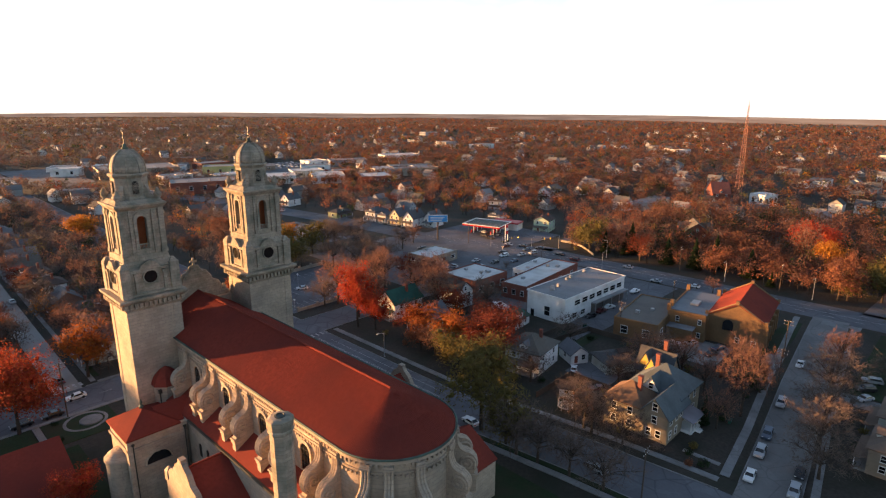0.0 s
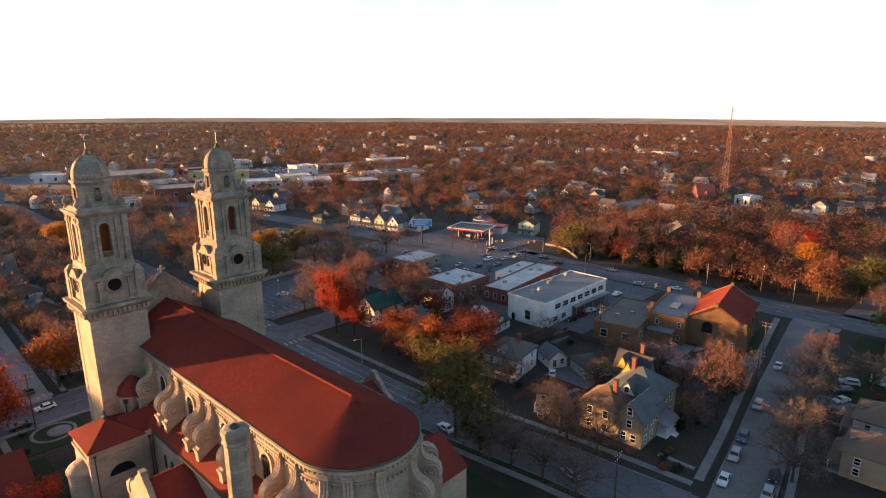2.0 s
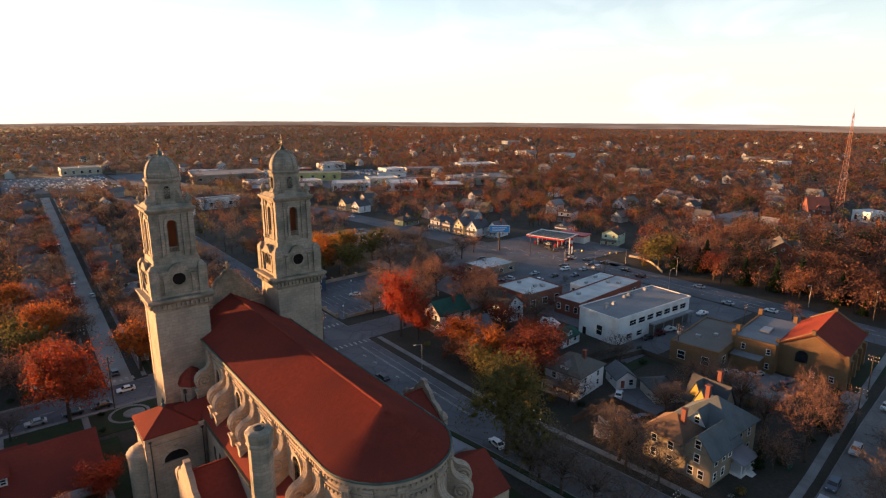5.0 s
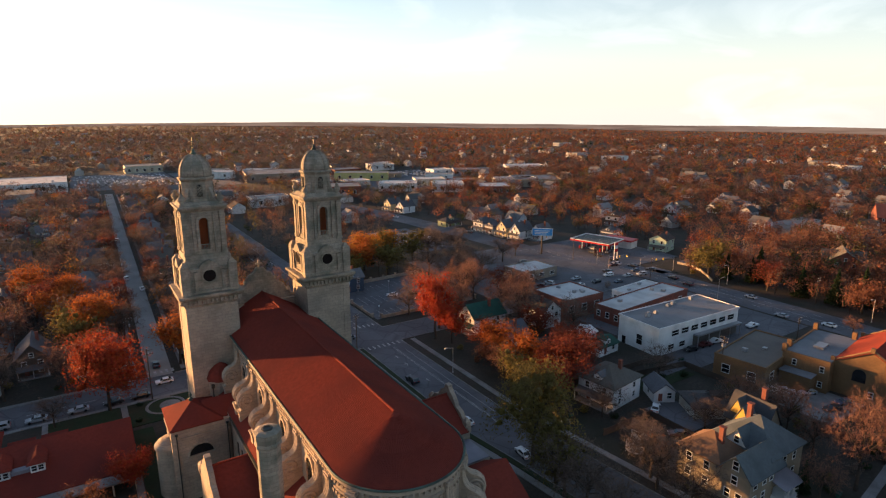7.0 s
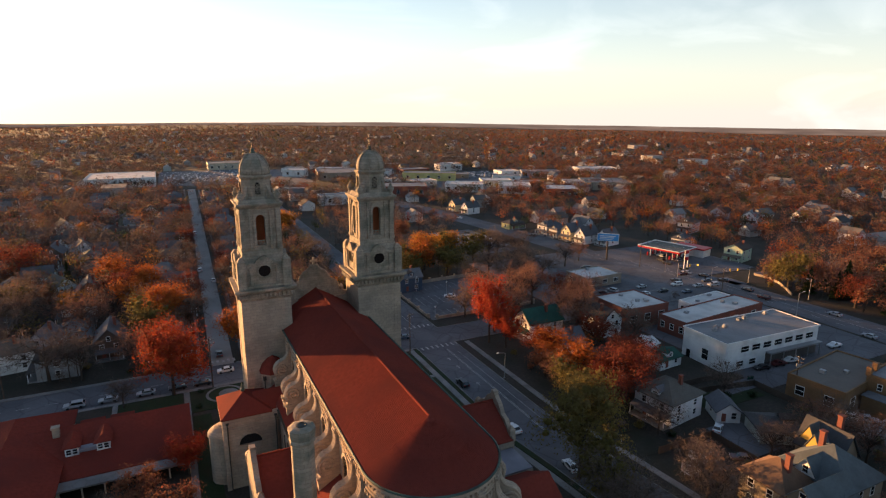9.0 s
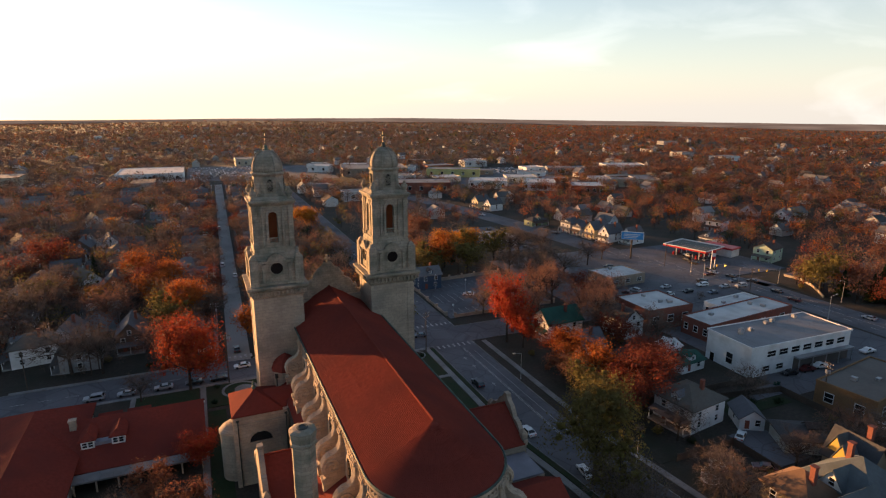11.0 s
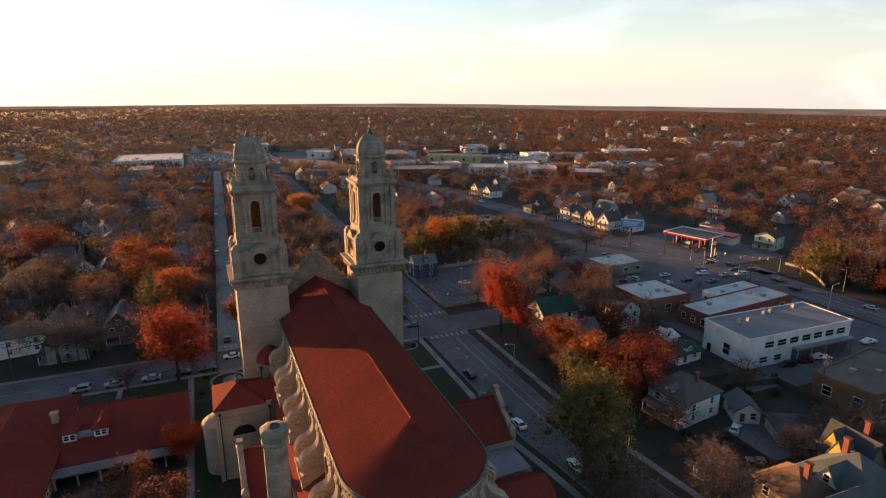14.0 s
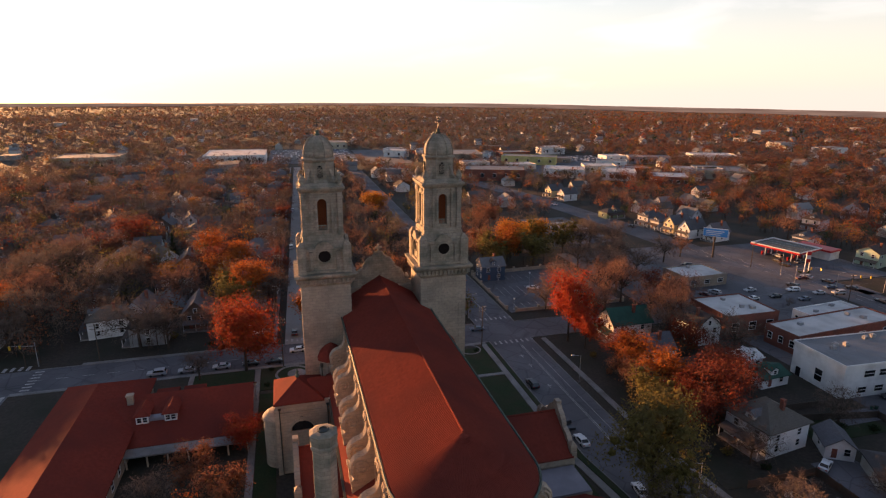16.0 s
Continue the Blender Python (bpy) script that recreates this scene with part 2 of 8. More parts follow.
def cracks(m, scale, share, dark):
    """Adds sealed cracks and patched plates to a paved surface."""
    n, l = m.node_tree.nodes, m.node_tree.links
    b = n["Principled BSDF"]
    tc, vo, plates, ramp, tone, mul, mul2 = (n.new("ShaderNode" + k) for k in ("TexCoord", "TexVoronoi", "TexVoronoi", "MapRange", "MapRange", "Mix", "Mix"))
    vo.feature = "DISTANCE_TO_EDGE"
    vo.inputs["Scale"].default_value = scale
    plates.inputs["Scale"].default_value = scale * 0.7
    l.new(tc.outputs["Object"], vo.inputs["Vector"])
    l.new(tc.outputs["Object"], plates.inputs["Vector"])
    for k, v in (("From Min", 0.0), ("From Max", share), ("To Min", dark), ("To Max", 1.0)):
        ramp.inputs[k].default_value = v
    for k, v in (("To Min", 0.86), ("To Max", 1.10)):
        tone.inputs[k].default_value = v
    sep = n.new("ShaderNodeSeparateColor")
    l.new(plates.outputs["Color"], sep.inputs[0])
    l.new(vo.outputs["Distance"], ramp.inputs["Value"])
    l.new(sep.outputs[0], tone.inputs["Value"])
    for x in (mul, mul2):
        x.data_type, x.blend_type = "RGBA", "MULTIPLY"
        x.inputs["Factor"].default_value = 1.0
    l.new(b.inputs["Base Color"].links[0].from_socket, mul.inputs["A"])
    l.new(ramp.outputs[0], mul.inputs["B"])
    l.new(mul.outputs["Result"], mul2.inputs["A"])
    l.new(tone.outputs[0], mul2.inputs["B"])
    l.new(mul2.outputs["Result"], b.inputs["Base Color"])


cracks(ASPHALT, 0.16, 0.035, 0.68)
cracks(WORN, 0.2, 0.03, 0.75)
cracks(CONCRETE, 0.5, 0.03, 0.7)
cracks(ROOF_GREY, 0.2, 0.02, 0.8)

courses(STONE, 1.3, 0.62, 0.6, 0.14)
courses(STONE_GREY, 1.1, 0.55, 0.5, 0.16)
courses(BRICK_TAN, 0.5, 0.25, 0.3, 0.14)
courses(BRICK_RED, 0.5, 0.25, 0.3, 0.14)
courses(WHITE, 60.0, 0.22, 0.3, 0.04)
courses(SIDING, 60.0, 0.22, 0.3, 0.05)
courses(SHINGLE, 0.5, 0.24, 0.3, 0.14)

# ---- building blocks of meshes: (vertices, faces) ----


def mesh():
    return ([], [])


def face_set(m, vs, fs):
    o = len(m[0])
    m[0].extend(vs)
    m[1].extend([tuple(i + o for i in f) for f in fs])


def bx(m, x0, x1, y0, y1, z0, z1):
    face_set(m, [(x0, y0, z0), (x1, y0, z0), (x1, y1, z0), (x0, y1, z0), (x0, y0, z1), (x1, y0, z1), (x1, y1, z1), (x0, y1, z1)],
             [(0, 3, 2, 1), (4, 5, 6, 7), (0, 1, 5, 4), (1, 2, 6, 5), (2, 3, 7, 6), (3, 0, 4, 7)])


def cbx(m, x, y, z, sx, sy, sz):
    bx(m, x - sx / 2, x + sx / 2, y - sy / 2, y + sy / 2, z, z + sz)


def taper(m, x, y, z0, z1, a0, b0, a1, b1):
    """A block whose half sizes go from a0, b0 to a1, b1."""
    vs = [(x + sx * a, y + sy * b, z) for a, b, z in ((a0, b0, z0), (a1, b1, z1)) for sx, sy in ((-1, -1), (1, -1), (1, 1), (-1, 1))]
    face_set(m, vs, [(0, 3, 2, 1), (4, 5, 6, 7), (0, 1, 5, 4), (1, 2, 6, 5), (2, 3, 7, 6), (3, 0, 4, 7)])


def lathe(m, cx, cy, prof, n=16, a0=0.0, a1=2 * math.pi, cap=True):
    full = abs(a1 - a0 - 2 * math.pi) < 1e-6
    k = n if full else n + 1
    vs, fs = [], []
    for r, z in prof:
        for i in range(k):
            a = a0 + (a1 - a0) * i / n
            vs.append((cx + r * math.cos(a), cy + r * math.sin(a), z))
    for j in range(len(prof) - 1):
        for i in range(n):
            i2 = (i + 1) % k
            fs.append((j * k + i, j * k + i2, (j + 1) * k + i2, (j + 1) * k + i))
    if cap:
        fs.append(tuple(range(k - 1, -1, -1)))
        fs.append(tuple((len(prof) - 1) * k + i for i in range(k)))
    face_set(m, vs, fs)


def tube(m, p, q, r0, r1, n=5):
    p, q = Vector(p), Vector(q)
    d = (q - p).normalized()
    u = d.orthogonal().normalized()
    w = d.cross(u)
    vs = [tuple(c + r * (math.cos(2 * math.pi * i / n) * u + math.sin(2 * math.pi * i / n) * w)) for c, r in ((p, r0), (q, r1)) for i in range(n)]
    face_set(m, vs, [(i, (i + 1) % n, n + (i + 1) % n, n + i) for i in range(n)] + [tuple(range(n - 1, -1, -1)), tuple(range(n, 2 * n))])


def rod(m, pts, r, n=6):
    """One round bar bent through a row of points."""
    pts = [Vector(p) for p in pts]
    vs, fs = [], []
    u = None
    for i, p in enumerate(pts):
        d = (pts[min(i + 1, len(pts) - 1)] - pts[max(i - 1, 0)]).normalized()
        u = d.orthogonal().normalized() if u is None else (u - d * u.dot(d)).normalized()
        w = d.cross(u)
        vs += [tuple(p + r * (math.cos(2 * math.pi * k / n) * u + math.sin(2 * math.pi * k / n) * w)) for k in range(n)]
    for i in range(len(pts) - 1):
        fs += [(i * n + k, i * n + (k + 1) % n, (i + 1) * n + (k + 1) % n, (i + 1) * n + k) for k in range(n)]
    fs += [tuple(range(n - 1, -1, -1)), tuple((len(pts) - 1) * n + k for k in range(n))]
    face_set(m, vs, fs)


def prism(m, poly, axis, lo, hi):
    """A polygon of two coordinates, drawn out along an axis: x (y, z), y (x, z) or z (x, y)."""
    put = {"x": lambda a, b, c: (c, a, b), "y": lambda a, b, c: (a, c, b), "z": lambda a, b, c: (a, b, c)}[axis]
    n = len(poly)
    vs = [put(a, b, lo) for a, b in poly] + [put(a, b, hi) for a, b in poly]
    face_set(m, vs, [tuple(range(n - 1, -1, -1)), tuple(range(n, 2 * n))] + [(i, (i + 1) % n, n + (i + 1) % n, n + i) for i in range(n)])


def gable(m, x0, x1, y0, y1, z0, z1, axis="y", thick=0.3, over=0.5):
    """Two roof slabs with the ridge along an axis; z0 at the wall's top, z1 at the ridge."""
    if axis == "y":
        c, h = (x0 + x1) / 2, (x1 - x0) / 2
        s = (z1 - z0) / h
        a, b = c - h - over, c + h + over
        ze = z0 - s * over
        prism(m, [(a, ze), (c, z1), (b, ze), (b, ze + thick), (c, z1 + thick), (a, ze + thick)], "y", y0 - over, y1 + over)
    else:
        c, h = (y0 + y1) / 2, (y1 - y0) / 2
        s = (z1 - z0) / h
        a, b = c - h - over, c + h + over
        ze = z0 - s * over
        prism(m, [(a, ze), (c, z1), (b, ze), (b, ze + thick), (c, z1 + thick), (a, ze + thick)], "x", x0 - over, x1 + over)


def hip(m, x0, x1, y0, y1, z0, z1, over=0.5, thick=0.25):
    x0, x1, y0, y1 = x0 - over, x1 + over, y0 - over, y1 + over
    w, d = x1 - x0, y1 - y0
    if w >= d:
        r = [(x0 + d / 2, (y0 + y1) / 2, z1), (x1 - d / 2, (y0 + y1) / 2, z1)]
    else:
        r = [((x0 + x1) / 2, y0 + w / 2, z1), ((x0 + x1) / 2, y1 - w / 2, z1)]
    vs = [(x0, y0, z0), (x1, y0, z0), (x1, y1, z0), (x0, y1, z0)] + [(x, y, z0 + thick) for x, y in ((x0, y0), (x1, y0), (x1, y1), (x0, y1))] + r
    fs = [(0, 3, 2, 1), (0, 1, 5, 4), (1, 2, 6, 5), (2, 3, 7, 6), (3, 0, 4, 7)]
    fs += [(4, 5, 9, 8), (5, 6, 9), (6, 7, 8, 9), (7, 4, 8)] if w >= d else [(4, 5, 8), (5, 6, 9, 8), (6, 7, 9), (7, 4, 8, 9)]
    face_set(m, vs, fs)


def shift(m, mat):
    return ([tuple(mat @ Vector(v)) for v in m[0]], m[1])


def data(name, m, mat, smooth=False):
    me = bpy.data.meshes.new(name)
    me.from_pydata(m[0], [], m[1])
    me.materials.append(mat)
    if smooth:
        me.polygons.foreach_set("use_smooth", [True] * len(me.polygons))
    me.update()
    return me


def part(name, m, mat, parent=None, label="", smooth=False, kind=""):
    ob = new(name, m if isinstance(m, bpy.types.Mesh) else data(name, m, mat, smooth))
    ob.parent = parent
    return tagged(ob, label, kind=kind)


def thing(name, label, category, at=(0, 0, 0), turn=0.0, group="", kind=""):
    ob = new(name)
    ob.empty_display_size = 0.5
    ob.matrix_world = pose(*at, 0, 0, turn)
    return tagged(ob, label, category, group, kind)


def setting(name, m, mat, label="", category="", kind="structure"):
    return tagged(part(name, m, mat), label, category, kind=kind)


# ---- ground and streets ----
def land(x, y):
    """Height of the ground: level near the church, falling gently far off."""
    r = math.hypot(x, y)
    return -0.02 - 34.0 * max(0.0, (r - 500) / 4300) ** 1.0 + (0 if r < 600 else 5.0 * math.sin(x / 310 + 1) * math.sin(y / 270) * min(1, (r - 600) / 900)) - 0.012 * max(0.0, x - 600)


def ground_sheet():
    rings = [0, 40, 80, 120, 160, 200, 250, 300, 360, 430, 500, 600, 700, 820, 960, 1120, 1300, 1500, 1750, 2050, 2400, 2800, 3300, 3900, 4600, 5400]
    n = 72
    vs, fs = [(0, 0, land(0, 0))], []
    for r in rings[1:]:
        for i in range(n):
            a = 2 * math.pi * i / n
            x, y = r * math.sin(a), r * math.cos(a)
            vs.append((x, y, land(x, y)))
    for i in range(n):
        fs.append((0, 1 + (i + 1) % n, 1 + i))
    for j in range(len(rings) - 2):
        for i in range(n):
            a, b = 1 + j * n + i, 1 + j * n + (i + 1) % n
            fs.append((a, b, b + n, a + n))
    return (vs, [f[::-1] for f in fs])


setting("ground", ground_sheet(), SOIL, "brown leaf-littered ground reaching to the horizon", "ground")


def haze_hills():
    """The last line of hills, far behind everything else; its haze is a painted glow."""
    m, n, r0 = mesh(), 160, 4250.0
    vs, fs = [], []
    for i in range(n + 1):
        a = -1.5 + 3.9 * i / n
        top = -13.5 + 5.0 * math.sin(5.1 * a + 0.7) * math.sin(2.3 * a) + 1.6 * math.sin(31 * a) * math.sin(13 * a + 1)  - 20.0 * max(0.0, a - 0.3)
        vs += [(r0 * math.sin(a), r0 * math.cos(a), -130.0), (r0 * math.sin(a), r0 * math.cos(a), top), ((r0 + 300) * math.sin(a), (r0 + 300) * math.cos(a), -130.0)]
    for i in range(n):
        o = 3 * i
        fs += [(o, o + 1, o + 4, o + 3), (o + 1, o + 2, o + 5, o + 4)]
    face_set(m, vs, fs)
    mat = bpy.data.materials.new("painted_haze_glow")
    mat.use_nodes = True
    nd, ln = mat.node_tree.nodes, mat.node_tree.links
    b = nd["Principled BSDF"]
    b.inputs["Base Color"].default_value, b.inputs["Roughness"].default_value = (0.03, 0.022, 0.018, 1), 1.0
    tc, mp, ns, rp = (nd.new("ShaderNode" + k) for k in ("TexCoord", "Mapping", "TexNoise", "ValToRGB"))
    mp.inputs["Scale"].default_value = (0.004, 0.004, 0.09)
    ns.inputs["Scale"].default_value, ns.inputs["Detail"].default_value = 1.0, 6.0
    # haze put into the emission colour, in drawn-out warm streaks
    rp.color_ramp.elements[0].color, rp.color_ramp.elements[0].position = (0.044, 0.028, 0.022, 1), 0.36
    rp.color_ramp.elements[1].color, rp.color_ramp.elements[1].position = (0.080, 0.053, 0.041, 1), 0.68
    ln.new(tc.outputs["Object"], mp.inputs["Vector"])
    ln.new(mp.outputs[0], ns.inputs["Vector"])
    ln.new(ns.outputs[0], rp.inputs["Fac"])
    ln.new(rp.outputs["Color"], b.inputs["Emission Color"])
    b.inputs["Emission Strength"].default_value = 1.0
    setting("backdrop_hills", m, mat, "line of far wooded hills at the horizon, with painted glowing haze", "hills")


haze_hills()
STREETS = []      # x0, x1, y0, y1


def strip(name, x0, x1, y0, y1, z=0.03, mat=None, label="", category="road"):
    m = mesh()
    bx(m, x0, x1, y0, y1, -0.3, z)
    if mat is None or mat is ASPHALT:
        STREETS.append((x0, x1, y0, y1))
    return setting(name, m, mat or ASPHALT, label, category)


def ribbon(name, pts, width, z, mat, label, category="road"):
    m, vs, fs = mesh(), [], []
    for i, p in enumerate(pts):
        a, b = Vector(pts[max(0, i - 1)]), Vector(pts[min(len(pts) - 1, i + 1)])
        d = (b - a).normalized()
        nrm = Vector((-d.y, d.x)) * width / 2
        for s in (1, -1):
            q = Vector(p) + s * nrm
            zz = max(land(q.x, q.y), land(*p)) + z
            vs += [(q.x, q.y, zz), (q.x, q.y, zz - 1.0)]
        if i:
            o = 4 * i
            fs += [(o - 4, o - 2, o + 2, o), (o - 4, o, o + 1, o - 3), (o - 2, o - 1, o + 3, o + 2)]
    face_set(m, vs, fs)
    return setting(name, m, mat, label, category)


strip("road_front", -420, 172, 25.5, 38.5, 0.03, None, "grey asphalt street in front of the church")
strip("road_side", 37, 50, -32, 420, 0.034, None, "grey asphalt street along the church")
SIDE = [(43.5, -31), (43.5, -33), (45.3, -45), (46.8, -58), (48.4, -72), (49.3, -84), (50.3, -96), (51, -300)]


def beside(off):
    """The line of the side street, shifted towards its far side."""
    return [(x + off, y) for x, y in SIDE]


ribbon("road_side_lower", SIDE, 13.2, 0.056, ASPHALT, "grey asphalt street along the church")
STREETS.append((38, 56, -120, -32))


def lane(y):
    """Middle of the narrow street opposite the church, which leans a little to one side."""
    return -20.3 + 0.0265 * y


def lane_line(off, start=38.5):
    return [(lane(y) + off, y) for y in (start, 80, 140, 200, 260, 320, 390, 460)]


ribbon("road_cross", lane_line(0), 6.4, 0.053, PALE_ROAD, "narrow pale worn street between houses")
STREETS += [(lane(y) - 3.8, lane(y) + 3.8, y - 22, y + 22) for y in range(60, 480, 40)]

strip("road_corner", -100, -88, -220, 25.6, 0.034, None, "grey asphalt side street")
NEAR = [(50, -104.6), (62, -103.5), (84, -101.2), (115, -97.6), (154, -93.9), (177, -91.8)]
ribbon("road_near", NEAR, 10.6, 0.062, WORN, "grey asphalt street with parked cars")
STREETS.append((51, 172, -108, -90))


def along(off, start=58.5):
    """The line of the near street, shifted towards the halls, from an x on."""
    return [(max(x, start), y + off) for x, y in NEAR[1:-1]] + [(172, -92.3 + off)]
AVENUE = [(196, -420), (192, -250), (184, -110), (184, -40), (184, 30), (177, 65), (166, 98), (162, 150), (157, 190), (150, 240), (138, 300), (115, 380), (85, 460), (60, 560)]
ribbon("road_avenue", AVENUE, 17, 0.05, ASPHALT, "wide asphalt avenue with several lanes")
ribbon("road_branch", [(188, 35), (230, 34), (300, 30), (420, 20)], 11, 0.05, ASPHALT, "asphalt street climbing into the woods")
ribbon("road_branch_near", [(190, -104), (240, -108), (330, -118)], 11, 0.05, ASPHALT, "asphalt street between wooded banks")
strip("pavement_lot", 52, 95, 46, 90, 0.02, None, "asphalt car park with painted bays", "car park")
STREETS.append((172, 198, -300, 60))
strip("pavement_forecourt", 172, 222, 46, 104, 0.06, None, "asphalt forecourt of a filling station", "forecourt")
strip("pavement_yard", 112, 174, -40, 24, 0.025, None, "asphalt yard round the workshops", "yard")

# ---- the church ----
DARK = material("dark_recess", (0.016, 0.012, 0.011), 0.95, None, 0.3, 2.0, spec=0.05)
# translucent orange, standing in for sunlight inside the belfries
GLOW_PANEL = material("rust_red_glow_panel", (0.42, 0.13, 0.05), 0.8, (0.34, 0.10, 0.04), 0.15, 2.0, through_light=0.7)
church = thing("cathedral", "buff limestone church with twin domed towers and red tiled roofs", "church")
HALF, EAVE, RIDGE, Y_FRONT, Y_APSE = 9.3, 27.0, 32.3, -1.5, -66.3


def arch_ring(w, h, n=8):
    """Outline of a round-headed opening of width w and height h, from its foot at the left, over the head, to the right."""
    r = w / 2
    return [(-r, 0.0)] + [(-r * math.cos(math.pi * i / n), h - r + r * math.sin(math.pi * i / n)) for i in range(n + 1)] + [(r, 0.0)]


def arched_wall(m, width, height, ow, oh, sill, thick, mat):
    """A wall with one round-headed opening through it: x across, y through (outer face at 0), z up from 0; then moved by mat."""
    ring = [(x, z + sill) for x, z in arch_ring(ow, oh)]
    n = len(ring)
    outer = []
    for i, (x, z) in enumerate(ring):
        if i == 0 or i == n - 1:
            outer.append((math.copysign(width / 2, x), sill))
        elif z <= sill + oh - ow / 2 + 1e-6:
            outer.append((math.copysign(width / 2, x), z))
        else:
            k = (i - 1) / (n - 3)
            outer.append((-width / 2 + width * k, height))
    vs = [(x, y, z) for y in (0, thick) for x, z in ring + outer]
    fs = []
    for i in range(n - 1):
        fs.append((i, n + i, n + i + 1, i + 1))
        fs.append((2 * n + i, 2 * n + i + 1, 3 * n + i + 1, 3 * n + i))
        fs.append((i, i + 1, 2 * n + i + 1, 2 * n + i))
    out = mesh()
    face_set(out, vs, fs)
    # upper corners beside the head
    for s in (-1, 1):
        zi = sill + oh - ow / 2
        prism(out, [(s * width / 2, zi), (s * width / 2, height), (s * width / 2 * 0.98, height)], "y", 0, thick)
    if sill > 0:
        bx(out, -width / 2, width / 2, 0, thick, 0, sill)
    out = shift(out, mat)
    face_set(m, *out)


def around(x, y, z, half):
    """Poses of the four faces of a square block, outer face at local y = 0 and inward positive."""
    return [pose(x, y, z, 0, 0, 90 * k) @ pose(0, -half, 0) for k in range(4)]


def tower(x, y, cathedral):
    m = mesh()
    bx(m, x - 4.95, x + 4.95, y - 4.8, y + 4.8, -0.3, 34.6)
    t = part("tower", m, STONE, cathedral, "square limestone bell tower with a ribbed dome")
    for s in (-1, 1):
        for q in (-1, 1):
            m = mesh()
            bx(m, x + s * 4.25 - 0.78, x + s * 4.25 + 0.78, y + q * 4.1 - 0.78, y + q * 4.1 + 0.78, -0.3, 33.8)
            part("corner_strip", m, STONE, t)
    m = mesh()
    taper(m, x, y, 34.2, 34.7, 5.05, 4.9, 5.35, 5.2)
    taper(m, x, y, 35.7, 36.3, 5.6, 5.45, 6.15, 6.0)
    bx(m, x - 6.2, x + 6.2, y - 6.05, y + 6.05, 36.3, 36.8)
    bx(m, x - 5.3, x + 5.3, y - 5.15, y + 5.15, 34.7, 36.0)
    part("cornice", m, STONE_GREY, t)
    m = mesh()
    for k in range(-6, 7):
        for s in (-1, 1):
            cbx(m, x + k * 0.86, y + s * 5.35, 34.9, 0.42, 0.7, 0.8)
            cbx(m, x + s * 5.5, y + k * 0.83, 34.9, 0.7, 0.42, 0.8)
    part("corbel_table", m, STONE_GREY, t, kind="stuff")
    m = mesh()
    bx(m, x - 4.9, x + 4.9, y - 4.75, y + 4.75, 36.8, 42.1)
    bx(m, x - 5.25, x + 5.25, y - 5.1, y + 5.1, 37.0, 37.5)
    bx(m, x - 5.15, x + 5.15, y - 5.0, y + 5.0, 41.5, 42.0)
    part("clock_stage", m, STONE_GREY, t)
    for s in (-1, 1):
        for q in (-1, 1):
            m = mesh()
            bx(m, x + s * 4.5 - 0.85, x + s * 4.5 + 0.85, y + q * 4.35 - 0.85, y + q * 4.35 + 0.85, 36.8, 42.6)
            taper(m, x + s * 4.5, y + q * 4.35, 42.6, 43.4, 0.75, 0.75, 0.25, 0.25)
            part("stage_pier", m, STONE_GREY, t)
        for k in (-2.6, 2.6):
            for px, py in ((x + k, y + s * 4.85), (x + s * 5.0, y + k)):
                m = mesh()
                cbx(m, px, py, 37.5, 0.55, 0.6, 3.9)
                cbx(m, px, py, 40.9, 0.8, 0.8, 0.5)
                part("pilaster", m, STONE_GREY, t)
        # curved crest over each round window
        m = mesh()
        prism(m, [(x - 1.9, 42.0), (x + 1.9, 42.0), (x + 1.5, 42.7), (x + 0.8, 43.3), (x, 43.6), (x - 0.8, 43.3), (x - 1.5, 42.7)], "y", y + s * 4.75 - 0.35, y + s * 4.75 + 0.35)
        part("crest", m, STONE_GREY, t)
        m = mesh()
        prism(m, [(y - 1.9, 42.0), (y + 1.9, 42.0), (y + 1.5, 42.7), (y + 0.8, 43.3), (y, 43.6), (y - 0.8, 43.3), (y - 1.5, 42.7)], "x", x + s * 4.9 - 0.35, x + s * 4.9 + 0.35)
        part("crest", m, STONE_GREY, t)
    for k in range(4):
        p = pose(x, y, 40.4, 0, 0, 90 * k) @ pose(0, -4.85 if k % 2 == 0 else -5.0, 0, 90)
        m = mesh()
        lathe(m, 0, 0, [(1.22, -0.1), (1.22, 0.24), (1.34, 0.28), (1.46, 0.22), (1.46, -0.1)], 24, cap=False)
        part("oculus_frame", shift(m, p), STONE_GREY, t)
        m = mesh()
        lathe(m, 0, 0, [(1.24, -0.05), (1.24, 0.10)], 24)
        for a in range(3):
            q = pose(0, 0, 0.13, 0, 0, 60 * a)
            b = mesh()
            bx(b, -1.1, 1.1, -0.05, 0.05, -0.02, 0.03)
            face_set(m, *shift(b, q))
        part("oculus", shift(m, p), DARK, t, "dark round window", smooth=False)
    m = mesh()
    taper(m, x, y, 42.0, 43.4, 4.6, 4.5, 4.25, 4.15)
    taper(m, x, y, 43.4, 44.6, 4.1, 4.0, 3.95, 3.85)
    part("belfry_base", m, STONE_GREY, t)
    for p in around(x, y, 44.6, 3.75):
        m = mesh()
        arched_wall(m, 7.5, 8.8, 1.75, 6.4, 0.9, 0.9, p)
        part("belfry_wall", m, STONE_GREY, t)
